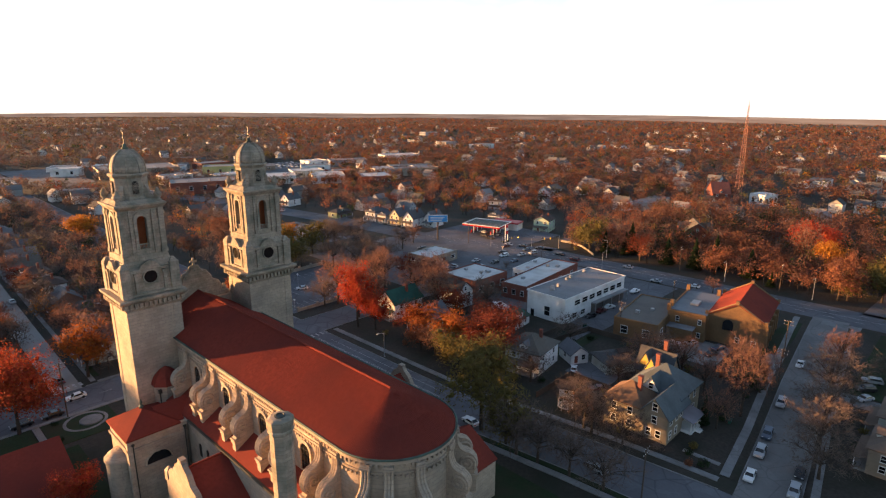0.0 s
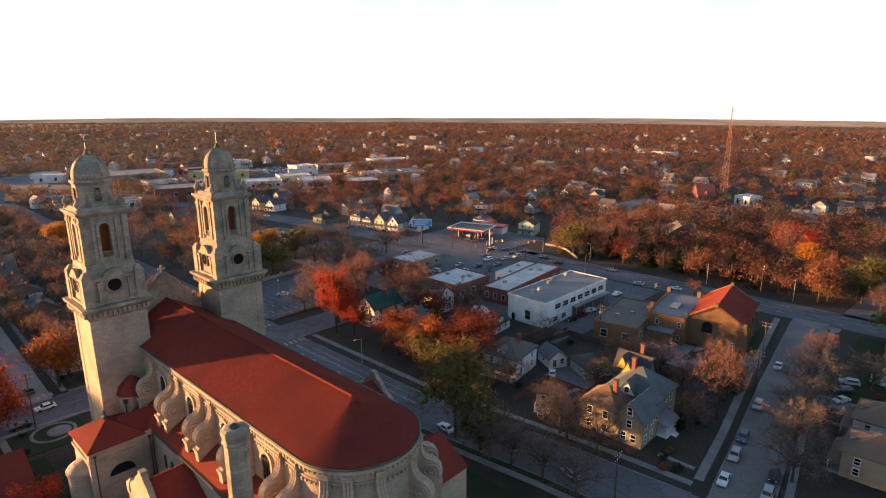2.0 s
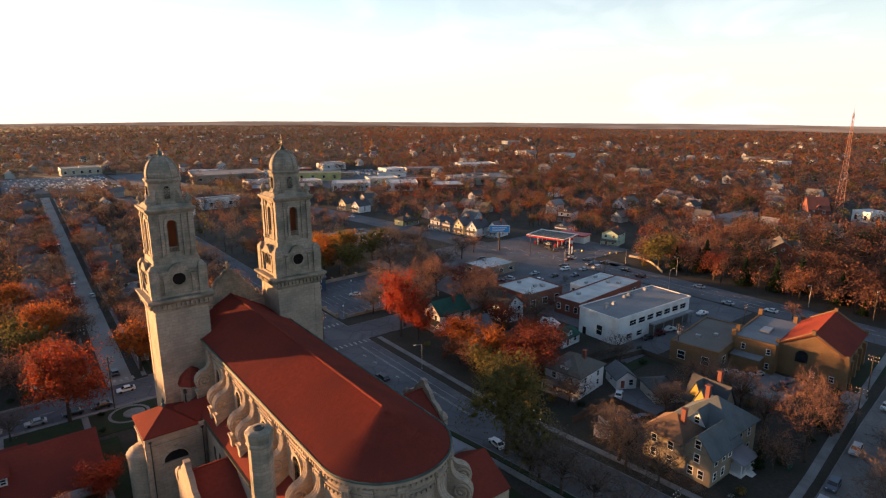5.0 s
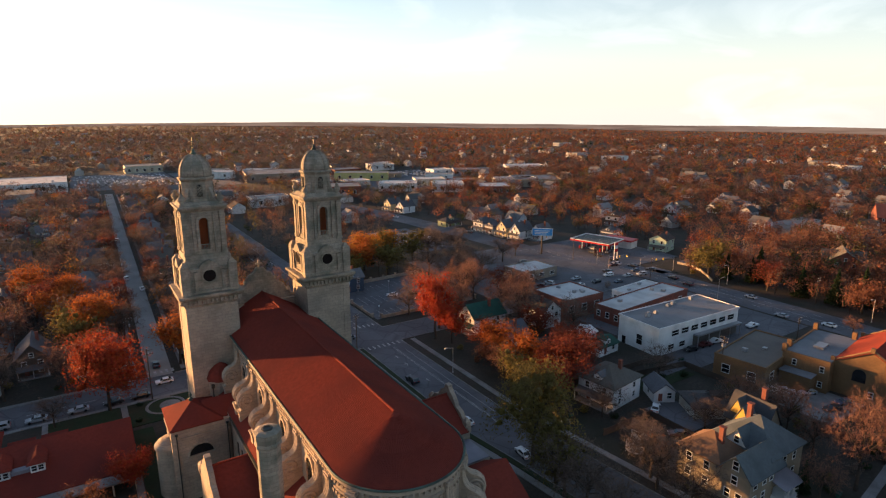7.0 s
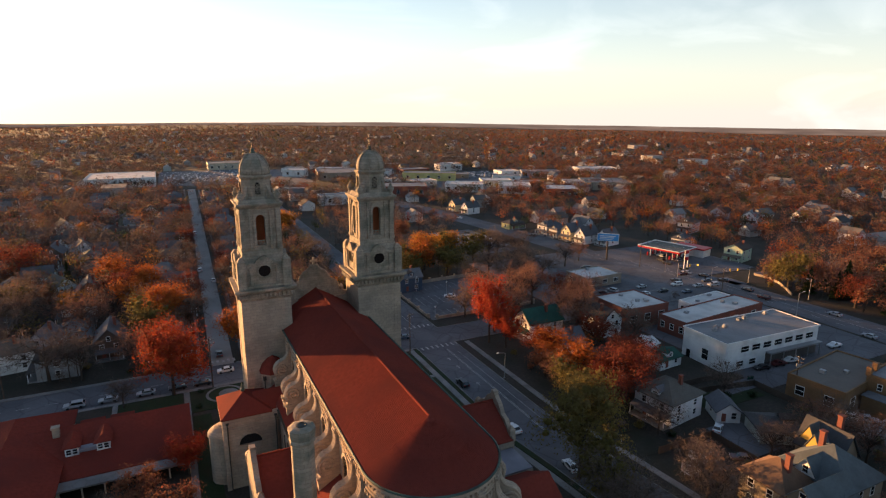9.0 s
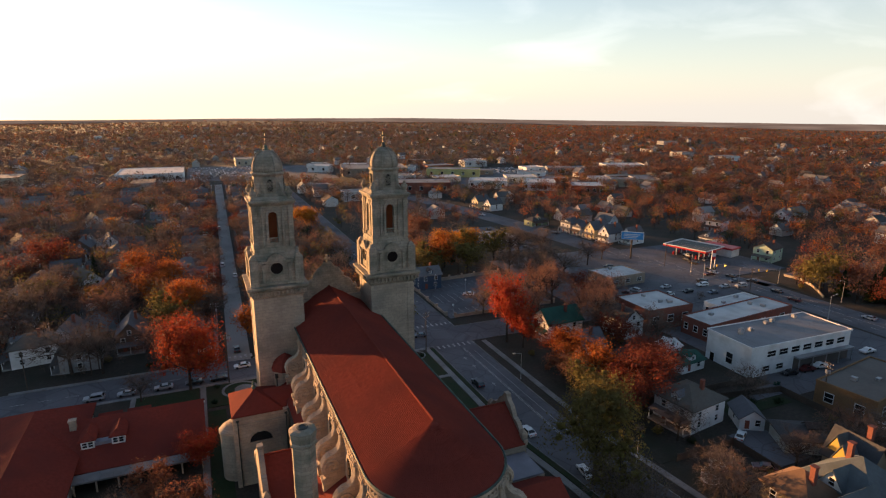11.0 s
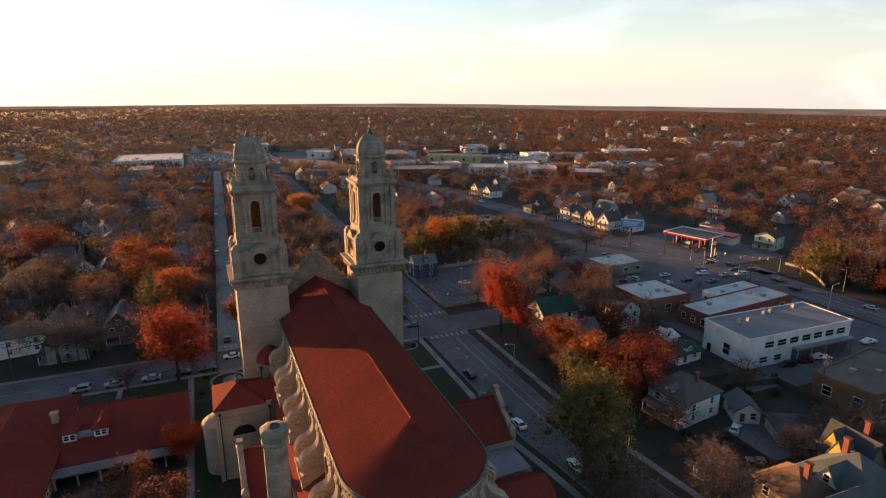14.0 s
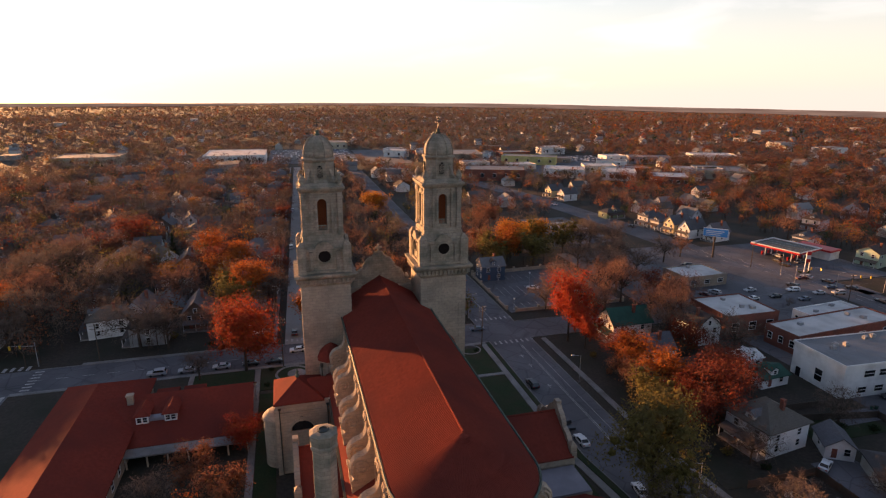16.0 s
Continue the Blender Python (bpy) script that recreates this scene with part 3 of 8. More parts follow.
    for s in (-1, 1):
        for q in (-1, 1):
            m = mesh()
            bx(m, x + s * 3.55 - 0.5, x + s * 3.55 + 0.5, y + q * 3.5 - 0.5, y + q * 3.5 + 0.5, 44.4, 53.3)
            cbx(m, x + s * 3.55, y + q * 3.5, 52.0, 1.25, 1.25, 0.5)
            cbx(m, x + s * 3.55, y + q * 3.5, 44.5, 1.2, 1.2, 0.7)
            part("belfry_pier", m, STONE_GREY, t)
    for k, p in enumerate(around(x, y, 44.6, 3.75)):
        for s in (-1, 1):
            m = mesh()
            b = mesh()
            bx(b, s * 2.0 - 0.22, s * 2.0 + 0.22, -0.28, 0.05, 0.2, 8.4)
            bx(b, s * 2.0 - 0.32, s * 2.0 + 0.32, -0.38, 0.05, 7.5, 7.9)
            face_set(m, *shift(b, p))
            part("belfry_pilaster", m, STONE_GREY, t)
    for p in around(x, y, 44.6, 3.95):     # frames round the openings
        fr = mesh()
        o, i = arch_ring(2.9, 7.3, 10), arch_ring(1.8, 6.45, 10)
        vs = [(a, b, c + 0.9) for b in (0.0, 0.25) for a, c in o + i]
        n = len(o)
        fs = []
        for j in range(n - 1):
            fs += [(j, j + 1, n + j + 1, n + j), (j, 2 * n + j, 2 * n + j + 1, j + 1), (n + j, n + j + 1, 3 * n + j + 1, 3 * n + j)]
        face_set(fr, vs, [f[::-1] for f in fs])
        part("opening_frame", shift(fr, p), STONE_GREY, t)
    # added panels that give the openings the orange of a sunlit chamber
    for p in around(x, y, 45.4, 2.7):
        m = mesh()
        prism(m, arch_ring(2.0, 6.6, 8), "y", 0.0, 0.04)
        part("belfry_screen", shift(m, p), GLOW_PANEL, t, "rust-coloured panel added behind the opening as its sunlit inside")
    m = mesh()
    bx(m, x - 3.6, x + 3.6, y - 3.5, y + 3.5, 44.2, 44.75)
    part("belfry_floor", m, STONE_GREY, t)
    for k, p in enumerate(around(x, y, 45.3, 3.85)):
        m = mesh()
        b = mesh()
        bx(b, -0.95, 0.95, 0.1, 0.25, 1.15, 1.3)
        bx(b, -0.95, 0.95, 0.1, 0.25, 0.15, 0.3)
        for j in range(7):
            lathe(b, -0.78 + 0.26 * j, 0.18, [(0.05, 0.3), (0.09, 0.6), (0.05, 0.9), (0.06, 1.15)], 6)
        face_set(m, *shift(b, p))
        part("balustrade", m, STONE_GREY, t)
    m = mesh()
    taper(m, x, y, 53.2, 53.9, 4.05, 4.0, 4.55, 4.5)
    bx(m, x - 4.6, x + 4.6, y - 4.55, y + 4.55, 53.9, 54.3)
    taper(m, x, y, 54.3, 55.0, 4.2, 4.15, 3.5, 3.45)
    part("upper_cornice", m, STONE_GREY, t)
    m = mesh()
    lathe(m, x, y, [(3.45, 54.8), (3.3, 55.3), (3.15, 55.6), (3.15, 58.9), (3.3, 59.1), (3.5, 59.35), (3.5, 59.65), (3.2, 59.75)], 8, math.pi / 8, math.pi / 8 + 2 * math.pi)
    part("drum", m, STONE_GREY, t)
    for k in range(4):
        p = pose(x, y, 56.0, 0, 0, 90 * k) @ pose(0, -3.1, 0)
        m = mesh()
        prism(m, arch_ring(1.05, 2.4, 8), "y", -0.03, 0.12)
        w = part("drum_window", shift(m, p), GLASS, t, "dark latticed window")
        m = mesh()
        for i in range(-3, 4):
            for s in (-1, 1):
                b = mesh()
                bx(b, -0.035, 0.035, -0.09, -0.03, -0.75, 0.75)
                face_set(m, *shift(b, pose(0.0 + i * 0.0, 0, 1.1 + i * 0.26, 0, 45 * s, 0)))
        part("lattice", shift(m, p), STONE_GREY, w)
    for s in (-1, 1):
        for q in (-1, 1):
            m = mesh()
            lathe(m, x + s * 3.55, y + q * 3.5, [(0.62, 54.3), (0.62, 54.7), (0.35, 54.85), (0.75, 55.5), (0.7, 56.0), (0.3, 56.35), (0.42, 56.55), (0.1, 57.0)], 10)
            part("urn", m, STONE_GREY, t, smooth=True)
            m = mesh()                     # sloping scroll between urn and drum
            c = pose(x, y, 54.4, 0, 0, math.degrees(math.atan2(q, s)))
            b = mesh()
            prism(b, [(2.9, 0), (4.6, 0), (4.5, 0.7), (4.1, 1.0), (3.6, 1.5), (3.4, 2.4), (2.9, 3.2)], "y", -0.4, 0.4)
            face_set(m, *shift(b, c))
            part("volute", m, STONE_GREY, t)
    m = mesh()
    lathe(m, x, y, [(2.95, 59.7), (3.0, 60.4), (2.9, 61.3), (2.6, 62.2), (2.1, 63.0), (1.45, 63.6), (0.75, 63.97), (0.45, 64.05)], 24)
    d = part("dome", m, STONE_GREY, t, "weathered ribbed stone dome", smooth=True)
    for k in range(8):
        a = math.pi / 8 + k * math.pi / 4
        m = mesh()
        prof = [(3.02, 59.7), (3.07, 60.4), (2.97, 61.3), (2.67, 62.2), (2.17, 63.05), (1.5, 63.66), (0.8, 64.03)]
        rod(m, [(x + r0 * math.cos(a), y + r0 * math.sin(a), z0) for r0, z0 in prof], 0.16, 5)
        part("rib", m, STONE_GREY, d)
    m = mesh()
    lathe(m, x, y, [(0.5, 64.0), (0.6, 64.3), (0.3, 64.5), (0.42, 64.8), (0.2, 65.1)], 10)
    part("finial", m, COPPER, t, smooth=True)
    m = mesh()
    bx(m, x - 0.07, x + 0.07, y - 0.07, y + 0.07, 65.0, 67.4)
    bx(m, x - 0.55, x + 0.55, y - 0.06, y + 0.06, 66.45, 66.6)
    part("cross", m, GUTTER, t)


for tx in (-12.45, 12.4):
    tower(tx, -6.5, church)


def roof_tiles(cathedral):
    """Barrel tiles in rows down the slopes and round the apse; each rib steps a little at every course."""
    m = mesh()
    slope = math.hypot(HALF, RIDGE - EAVE)
    for s in (-1, 1):
        y = Y_FRONT - 0.2
        while y > Y_APSE:
            prof, k = [], 9
            for j in range(k):
                f0, f1 = j / k, (j + 1) / k
                prof += [(s * HALF * (1 - f0), EAVE + (RIDGE - EAVE) * f0 + 0.004), (s * HALF * (1 - f1), EAVE + (RIDGE - EAVE) * f1 - 0.004)]
            vs, fs = [], []
            for px, pz in prof:
                vs += [(px, y + 0.10, pz), (px, y + 0.05, pz + 0.10), (px, y - 0.05, pz + 0.10), (px, y - 0.10, pz)]
            for j in range(len(prof) - 1):
                o = 4 * j
                for i in range(3):
                    fs.append((o + i, o + i + 1, o + i + 5, o + i + 4) if s < 0 else (o + i, o + i + 4, o + i + 5, o + i + 1))
            face_set(m, vs, fs)
            y -= 0.285
    n = 106
    for i in range(n + 1):
        a = math.pi + math.pi * i / n
        u, w = Vector((math.cos(a), math.sin(a), 0)), Vector((-math.sin(a), math.cos(a), 0))
        start = 0.0
        top = 0.93 if i % 4 == 0 else 0.72 if i % 2 == 0 else 0.45
        vs, fs = [], []
        k = 15
        for j in range(k):
            for f, dz in ((start + top * j / k, 0.02), (start + top * (j + 1) / k, -0.02)):
                r = HALF * (1 - f)
                wd = min(0.10, 0.42 * r * math.pi / n * (4 if f > 0.72 else 2 if f > 0.45 else 1))
                c = Vector((0, Y_APSE, EAVE + (RIDGE - EAVE) * f + dz)) + u * r
                for e, h in ((-wd, 0), (-wd * 0.5, 0.10), (wd * 0.5, 0.10), (wd, 0)):
                    q = c + w * e
                    vs.append((q.x, q.y, q.z + h))
        for j in range(2 * k - 1):
            o = 4 * j
            for e in range(3):
                fs.append((o + e, o + e + 1, o + e + 5, o + e + 4))
        face_set(m, vs, fs)
    return part("tile_rib", m, TILE, cathedral, kind="stuff")


def nave(cathedral):
    m = mesh()
    for s in (-1, 1):
        bx(m, s * 8.7 - 0.5, s * 8.7 + 0.5, Y_APSE, Y_FRONT, -0.3, 26.4)
    bx(m, -8.2, 8.2, -2.3, Y_FRONT, -0.3, 30)
    lathe(m, 0, Y_APSE, [(9.2, -0.3), (9.2, 26.4)], 40, math.pi, 2 * math.pi, cap=False)
    part("nave_wall", m, STONE, cathedral)
    m = mesh()
    prism(m, [(-HALF - 0.1, EAVE - 0.25), (HALF + 0.1, EAVE - 0.25), (HALF + 0.1, EAVE), (0, RIDGE), (-HALF - 0.1, EAVE)], "y", Y_APSE, Y_FRONT)
    lathe(m, 0, Y_APSE, [(HALF + 0.1, EAVE - 0.25), (HALF + 0.1, EAVE), (0.01, RIDGE)], 48, math.pi, 2 * math.pi, cap=False)
    part("nave_roof", m, TILE, cathedral, "red clay barrel-tiled roof")
    m = mesh()
    y = Y_FRONT - 0.4
    while y > Y_APSE + 0.2:
        tube(m, (0, y, RIDGE + 0.12), (0, y - 0.42, RIDGE + 0.16), 0.16, 0.19, 6)
        y -= 0.42
    part("ridge_tiles", m, TILE, cathedral, kind="stuff")
    m = mesh()
    for s in (-1, 1):
        bx(m, s * 9.2 - 0.35, s * 9.2 + 0.35, Y_APSE, -11.4, 26.2, 26.75)
        bx(m, s * 9.0 - 0.35, s * 9.0 + 0.35, Y_APSE, -11.4, 24.6, 24.9)
    lathe(m, 0, Y_APSE, [(9.2, 26.2), (9.6, 26.25), (9.6, 26.75), (9.2, 26.75)], 48, math.pi, 2 * math.pi, cap=False)
    lathe(m, 0, Y_APSE, [(9.2, 24.5), (9.4, 24.6), (9.4, 24.9), (9.2, 24.95)], 48, math.pi, 2 * math.pi, cap=False)
    part("eave_cornice", m, STONE, cathedral)
    m = mesh()
    y = -12.0
    while y > Y_APSE:
        for s in (-1, 1):
            cbx(m, s * 9.4, y, 25.75, 0.5, 0.34, 0.5)
            cbx(m, s * 9.2, y, 24.1, 0.35, 0.3, 0.42)
        y -= 0.78
    for i in range(37):
        a = math.pi + math.pi * (i + 0.5) / 37
        for r, z, h in ((9.4, 25.75, 0.5), (9.25, 24.0, 0.5)):
            b = mesh()
            cbx(b, r, 0, z, 0.5, 0.34, h)
            face_set(m, *shift(b, pose(0, Y_APSE, 0, 0, 0, math.degrees(a))))
    part("dentil_course", m, STONE, cathedral, kind="stuff")
    m = mesh()
    for s in (-1, 1):
        tube(m, (s * 9.62, -11.4, 26.95), (s * 9.62, Y_APSE, 26.95), 0.16, 0.16, 6)
    for i in range(36):
        a, b = math.pi + math.pi * i / 36, math.pi + math.pi * (i + 1) / 36
        tube(m, (9.62 * math.cos(a), Y_APSE + 9.62 * math.sin(a), 26.95), (9.62 * math.cos(b), Y_APSE + 9.62 * math.sin(b), 26.95), 0.16, 0.16, 6)
    part("gutter", m, COPPER, cathedral, "greenish copper gutter")
    # clerestory windows between the buttress pairs
    for s in (-1, 1):
        for yc in (-20.6, -32.4, -45.0, -57.4):
            p = pose(s * 9.2, yc, 18.9, 0, 0, 90 if s > 0 else -90)
            m = mesh()
            o, i = arch_ring(3.4, 5.3, 10), arch_ring(2.5, 4.75, 10)
            vs = [(a, b, c) for b in (-0.35, 0.1) for a, c in o + i]
            n, fs = len(o), []
            for j in range(n - 1):
                fs += [(j, j + 1, n + j + 1, n + j), (j, 2 * n + j, 2 * n + j + 1, j + 1), (n + j, n + j + 1, 3 * n + j + 1, 3 * n + j)]
            face_set(m, vs, [f[::-1] for f in fs])
            w = part("clerestory_window", shift(m, p), STONE, cathedral)
            m = mesh()
            prism(m, arch_ring(2.5, 4.75, 10), "y", -0.12, 0.05)
            part("pane", shift(m, p), GLASS, w)
            m = mesh()
            for k in (-0.42, 0.42):
                bx(m, k - 0.05, k + 0.05, -0.2, -0.1, 0, 3.9)
            for k in (1.2, 2.4, 3.6):
                bx(m, -1.24, 1.24, -0.2, -0.1, k, k + 0.08)
            part("mullions", shift(m, p), GUTTER, w)


nave(church)
roof_tiles(church)


def scroll_mesh():
    """A buttress of two S-curves: x outward from the wall, z up, 1.5 m thick along y."""
    top = [(0, 25.6), (0.55, 25.6), (0.6, 24.9), (0.62, 24.2), (0.75, 23.5), (1.1, 22.8), (1.7, 22.35), (2.4, 22.15), (3.0, 21.75), (3.45, 21.1), (3.6, 20.3), (3.45, 19.5), (3.1, 18.9),
           (3.4, 18.6), (3.6, 18.4), (3.6, 15.2), (0, 15.2)]
    m = mesh()
    prism(m, top, "y", -0.55, 0.55)
    return m, top[1:13]


def spiral_mesh(s):
    """The coiled moulding on a side of the scroll."""
    m = mesh()
    pts = []
    for i in range(34):
        a = -0.6 + i * 0.36
        r = 1.32 * (1 - i / 38)
        pts.append((2.1 + r * math.cos(a), s * 0.6, 20.35 + r * math.sin(a)))
    rod(m, pts, 0.2, 6)
    return m


SCROLL_BODY, SCROLL_EDGE = scroll_mesh()
SCROLL = data("scroll_buttress", SCROLL_BODY, STONE)
MOULDINGS = []
for yy in (-0.46, 0.0, 0.46):             # three raised mouldings along the curve
    mm = mesh()
    rod(mm, [(a, yy, c) for a, c in SCROLL_EDGE], 0.24, 6)
    MOULDINGS.append(data("moulding", mm, STONE))
SPIRALS = [data("spiral", spiral_mesh(s), STONE) for s in (-1, 1)]
CAPM = mesh()
bx(CAPM, -0.2, 1.0, -0.75, 0.75, 25.4, 25.75)
bx(CAPM, -0.1, 0.85, -0.65, 0.65, 25.75, 26.1)
FOOTM = mesh()
bx(FOOTM, 2.5, 3.85, -0.75, 0.75, 18.2, 18.5)
bx(FOOTM, 2.6, 3.7, -0.68, 0.68, 17.6, 18.2)
CAP, FOOT = data("scroll_cap", CAPM, STONE), data("scroll_foot", FOOTM, STONE)
places = [(s, y) for s in (-1, 1) for y in (-16.3, -24.9, -28.1, -36.6, -40.6, -48.8, -52.8, -61.3, -65.3)]
mats = [pose(-9.0 if s < 0 else 9.0, y, 0, 0, 0, 180 if s < 0 else 0) for s, y in places]
mats += [pose(0, Y_APSE, 0, 0, 0, a) @ pose(9.0, 0, 0) for a in (207, 226, 252, 288, 314, 333)]
for k, p in enumerate(mats):
    b = part("scroll_buttress", SCROLL, None, church, "carved double-curved stone buttress" if k == 0 else "")
    b.matrix_local = p
    for sp in SPIRALS:
        part("spiral", sp, None, b)
    for mo in MOULDINGS:
        part("moulding", mo, None, b)
    part("cap", CAP, None, b)
    part("foot_block", FOOT, None, b)


def side_buildings(cathedral):
    # aisles
    for s in (-1, 1):
        m = mesh()
        bx(m, min(s * 13.2, s * 12.4), max(s * 13.2, s * 12.4), -62, -11.3, -0.3, 15.4)
        bx(m, min(s * 13.5, s * 12.4), max(s * 13.5, s * 12.4), -62, -11.3, 15.0, 15.5)
        bx(m, min(s * 13.0, s * 9.0), max(s * 13.0, s * 9.0), -62.6, -61.8, -0.3, 16.0)
        part("aisle_wall", m, STONE, cathedral)
        m = mesh()
        prism(m, [(s * 13.5, 15.5), (s * 13.5, 15.75), (s * 9.1, 18.4), (s * 9.1, 18.1)], "y", -62.5, -11.3)
        part("aisle_roof", m, TILE, cathedral)
        m = mesh()
        bx(m, s * 13.65 - 0.18, s * 13.65 + 0.18, -62.5, -24.6, 15.5, 15.85)
        part("aisle_gutter", m, GUTTER, cathedral)
        for y in (-28.0, -31.0):
            m = mesh()
            prism(m, arch_ring(0.9, 2.6, 8), "y", -0.03, 0.1)
            part("aisle_window", shift(m, pose(s * 13.25, y, 9.5, 0, 0, 90 * s)), GLASS, cathedral)
    # stair turrets beside the towers, with red half roofs
    for s in (-1, 1):
        m = mesh()
        lathe(m, s * 12.2, -12.0, [(2.6, -0.3), (2.6, 18.2), (2.8, 18.3), (2.8, 18.6)], 8, math.pi / 8, math.pi / 8 + 2 * math.pi)
        tr = part("stair_turret", m, STONE, cathedral)
        m = mesh()
        lathe(m, s * 12.2, -12.0, [(3.0, 18.6), (2.4, 20.0), (1.2, 21.2), (0.05, 21.9)], 8, math.pi / 8, math.pi / 8 + 2 * math.pi)
        part("turret_roof", m, TILE, tr)
        m = mesh()
        tube(m, (s * 14.3, -13.9, 1), (s * 14.3, -13.9, 17.4), 0.12, 0.12, 6)
        part("downpipe", m, GUTTER, tr)
        m = mesh()
        cbx(m, s * 14.3, -13.9, 17.4, 0.6, 0.6, 0.7)
        part("rain_head", m, GUTTER, tr)
    # chapel with a hipped roof
    m = mesh()
    bx(m, -23.6, -13.4, -23.2, -13.4, -0.3, 15.0)
    bx(m, -23.9, -13.4, -23.5, -13.3, 12.9, 13.4)
    bx(m, -23.8, -13.4, -23.4, -13.3, 14.5, 15.1)
    for xx in (-23.4, -14.4):
        bx(m, xx - 0.5, xx + 0.5, -23.45, -22.6, -0.3, 14.6)
    c = part("side_chapel", m, STONE, cathedral, "square limestone chapel with a hipped roof")
    m = mesh()
    hip(m, -23.7, -14.9, -23.3, -13.4, 15.1, 18.2, 0.35)
    bx(m, -15.2, -9.0, -22.6, -14.2, 14.9, 15.2)
    prism(m, [(-22.6, 15.2), (-18.3, 17.6), (-14.2, 15.2)], "x", -17.5, -9.5)
    part("chapel_roof", m, TILE, c)
    m = mesh()
    lathe(m, -19.3, -18.4, [(0.35, 18.1), (0.45, 18.5), (0.15, 18.8), (0.3, 19.2), (0.05, 19.9)], 8)
    part("chapel_finial", m, COPPER, c)
    m = mesh()
    prism(m, [(2.1 * math.cos(math.pi * i / 12), 2.0 * math.sin(math.pi * i / 12)) for i in range(13)], "y", -0.06, 0.1)
    part("lunette_window", shift(m, pose(-18.9, -23.22, 9.3)), GLASS, c, "dark half-round window")
    m = mesh()
    ring = [(math.pi * i / 14) for i in range(15)]
    for a, b in zip(ring, ring[1:]):
        tube(m, (-18.9 + 2.35 * math.cos(a), -23.3, 9.3 + 2.2 * math.sin(a)), (-18.9 + 2.35 * math.cos(b), -23.3, 9.3 + 2.2 * math.sin(b)), 0.22, 0.22, 5)
    bx(m, -21.4, -16.4, -23.55, -23.2, 8.9, 9.2)
    cbx(m, -18.9, -23.35, 11.3, 0.7, 0.4, 0.9)
    part("lunette_surround", m, STONE, c)
    for x in (-23.0, -14.0):
        m = mesh()
        lathe(m, x, -23.6, [(0.09, 0.2), (0.09, 14.0), (0.28, 14.2), (0.28, 14.5)], 6)
        part("downpipe", m, GUTTER, c)
    m = mesh()
    lathe(m, -23.6, -18.4, [(2.7, -0.3), (2.7, 9.9), (2.9, 10.0), (2.9, 10.4), (2.5, 10.9), (1.6, 11.6), (0.1, 11.9)], 28, math.pi / 2, 3 * math.pi / 2, cap=False)
    part("round_bay", m, STONE, c, smooth=False)
    # low transepts with parapet gables
    for s in (-1, 1):
        xo = 20.6 if s < 0 else 27.5
        m = mesh()
        bx(m, min(s * xo, s * 12.5), max(s * xo, s * 12.5), -45.6, -31.0, -0.3, 10.2)
        tr = part("transept", m, STONE, cathedral)
        m = mesh()
        a, b = sorted((s * (xo - 0.5), s * 9.2))
        prism(m, [(-46.0, 10.2), (-38.3, 15.0), (-30.6, 10.2), (-30.6, 10.5), (-38.3, 15.3), (-46.0, 10.5)], "x", a, b)
        part("transept_roof", m, TILE, tr)
        m = mesh()
        y = a
        while y < b:
            tube(m, (y, -38.3, 15.35), (y + 0.4, -38.3, 15.4), 0.17, 0.2, 6)
            y += 0.42
        part("transept_ridge_tiles", m, TILE, tr)
        m = mesh()                                   # curved parapet of the gable
        half = [(0.0, 17.0), (0.8, 16.8), (1.2, 16.2), (2.2, 15.6), (3.0, 14.5), (3.3, 13.9), (4.8, 13.4), (5.8, 12.4), (6.3, 11.4), (7.6, 11.1), (7.6, 10.0)]
        poly = [(-38.3 - dy, z) for dy, z in half[::-1]] + [(-38.3 + dy, z) for dy, z in half[1:]]
        prism(m, poly, "x", min(s * (xo + 0.1), s * (xo - 0.8)), max(s * (xo + 0.1), s * (xo - 0.8)))
        part("gable_parapet", m, STONE, tr)
        for k in (-44.9, -31.8):
            m = mesh()
            cbx(m, s * (xo - 0.35), k, 10.8, 1.2, 1.2, 1.4)
            taper(m, s * (xo - 0.35), k, 12.2, 12.9, 0.6, 0.6, 0.1, 0.1)
            part("pinnacle", m, STONE, tr)
        m = mesh()
        cbx(m, s * (xo - 0.35), -38.3, 16.9, 1.0, 1.2, 0.5)
        part("gable_cap", m, STONE, tr)
        # low flat-roofed link and a second ridge nearer to the apse
        m = mesh()
        bx(m, min(s * (xo - 0.6), s * 9), max(s * (xo - 0.6), s * 9), -53.0, -46.0, -0.3, 8.6)
        lk = part("sacristy", m, STONE, cathedral)
        m = mesh()
        bx(m, min(s * (xo - 0.7), s * 9), max(s * (xo - 0.7), s * 9), -53.0, -46.05, 8.6, 8.9)
        part("sacristy_roof", m, LEAD, lk)
        m = mesh()
        bx(m, min(s * (xo - 2), s * 9.2), max(s * (xo - 2), s * 9.2), -66.0, -53.0, -0.3, 8.0)
        lk = part("vestry", m, STONE, cathedral)
        m = mesh()
        prism(m, [(-66.4, 8.0), (-59.5, 12.2), (-52.8, 8.0), (-52.8, 8.3), (-59.5, 12.5), (-66.4, 8.3)], "x", min(s * (xo - 2), s * 9.2), max(s * (xo - 2), s * 9.2))
        part("vestry_roof", m, TILE, lk)
    # octagonal chimney
    m = mesh()
    lathe(m, -16.6, -63.8, [(1.55, -0.3), (1.5, 31.6), (1.55, 31.7), (1.7, 31.9), (1.7, 32.2), (1.6, 32.3), (1.75, 33.3), (1.75, 33.7), (1.3, 33.9), (0.62, 33.95), (0.55, 33.95)], 8, math.pi / 8, math.pi / 8 + 2 * math.pi)
    ch = part("chimney", m, STONE_GREY, cathedral, "tall octagonal stone chimney with an open top")
    m = mesh()
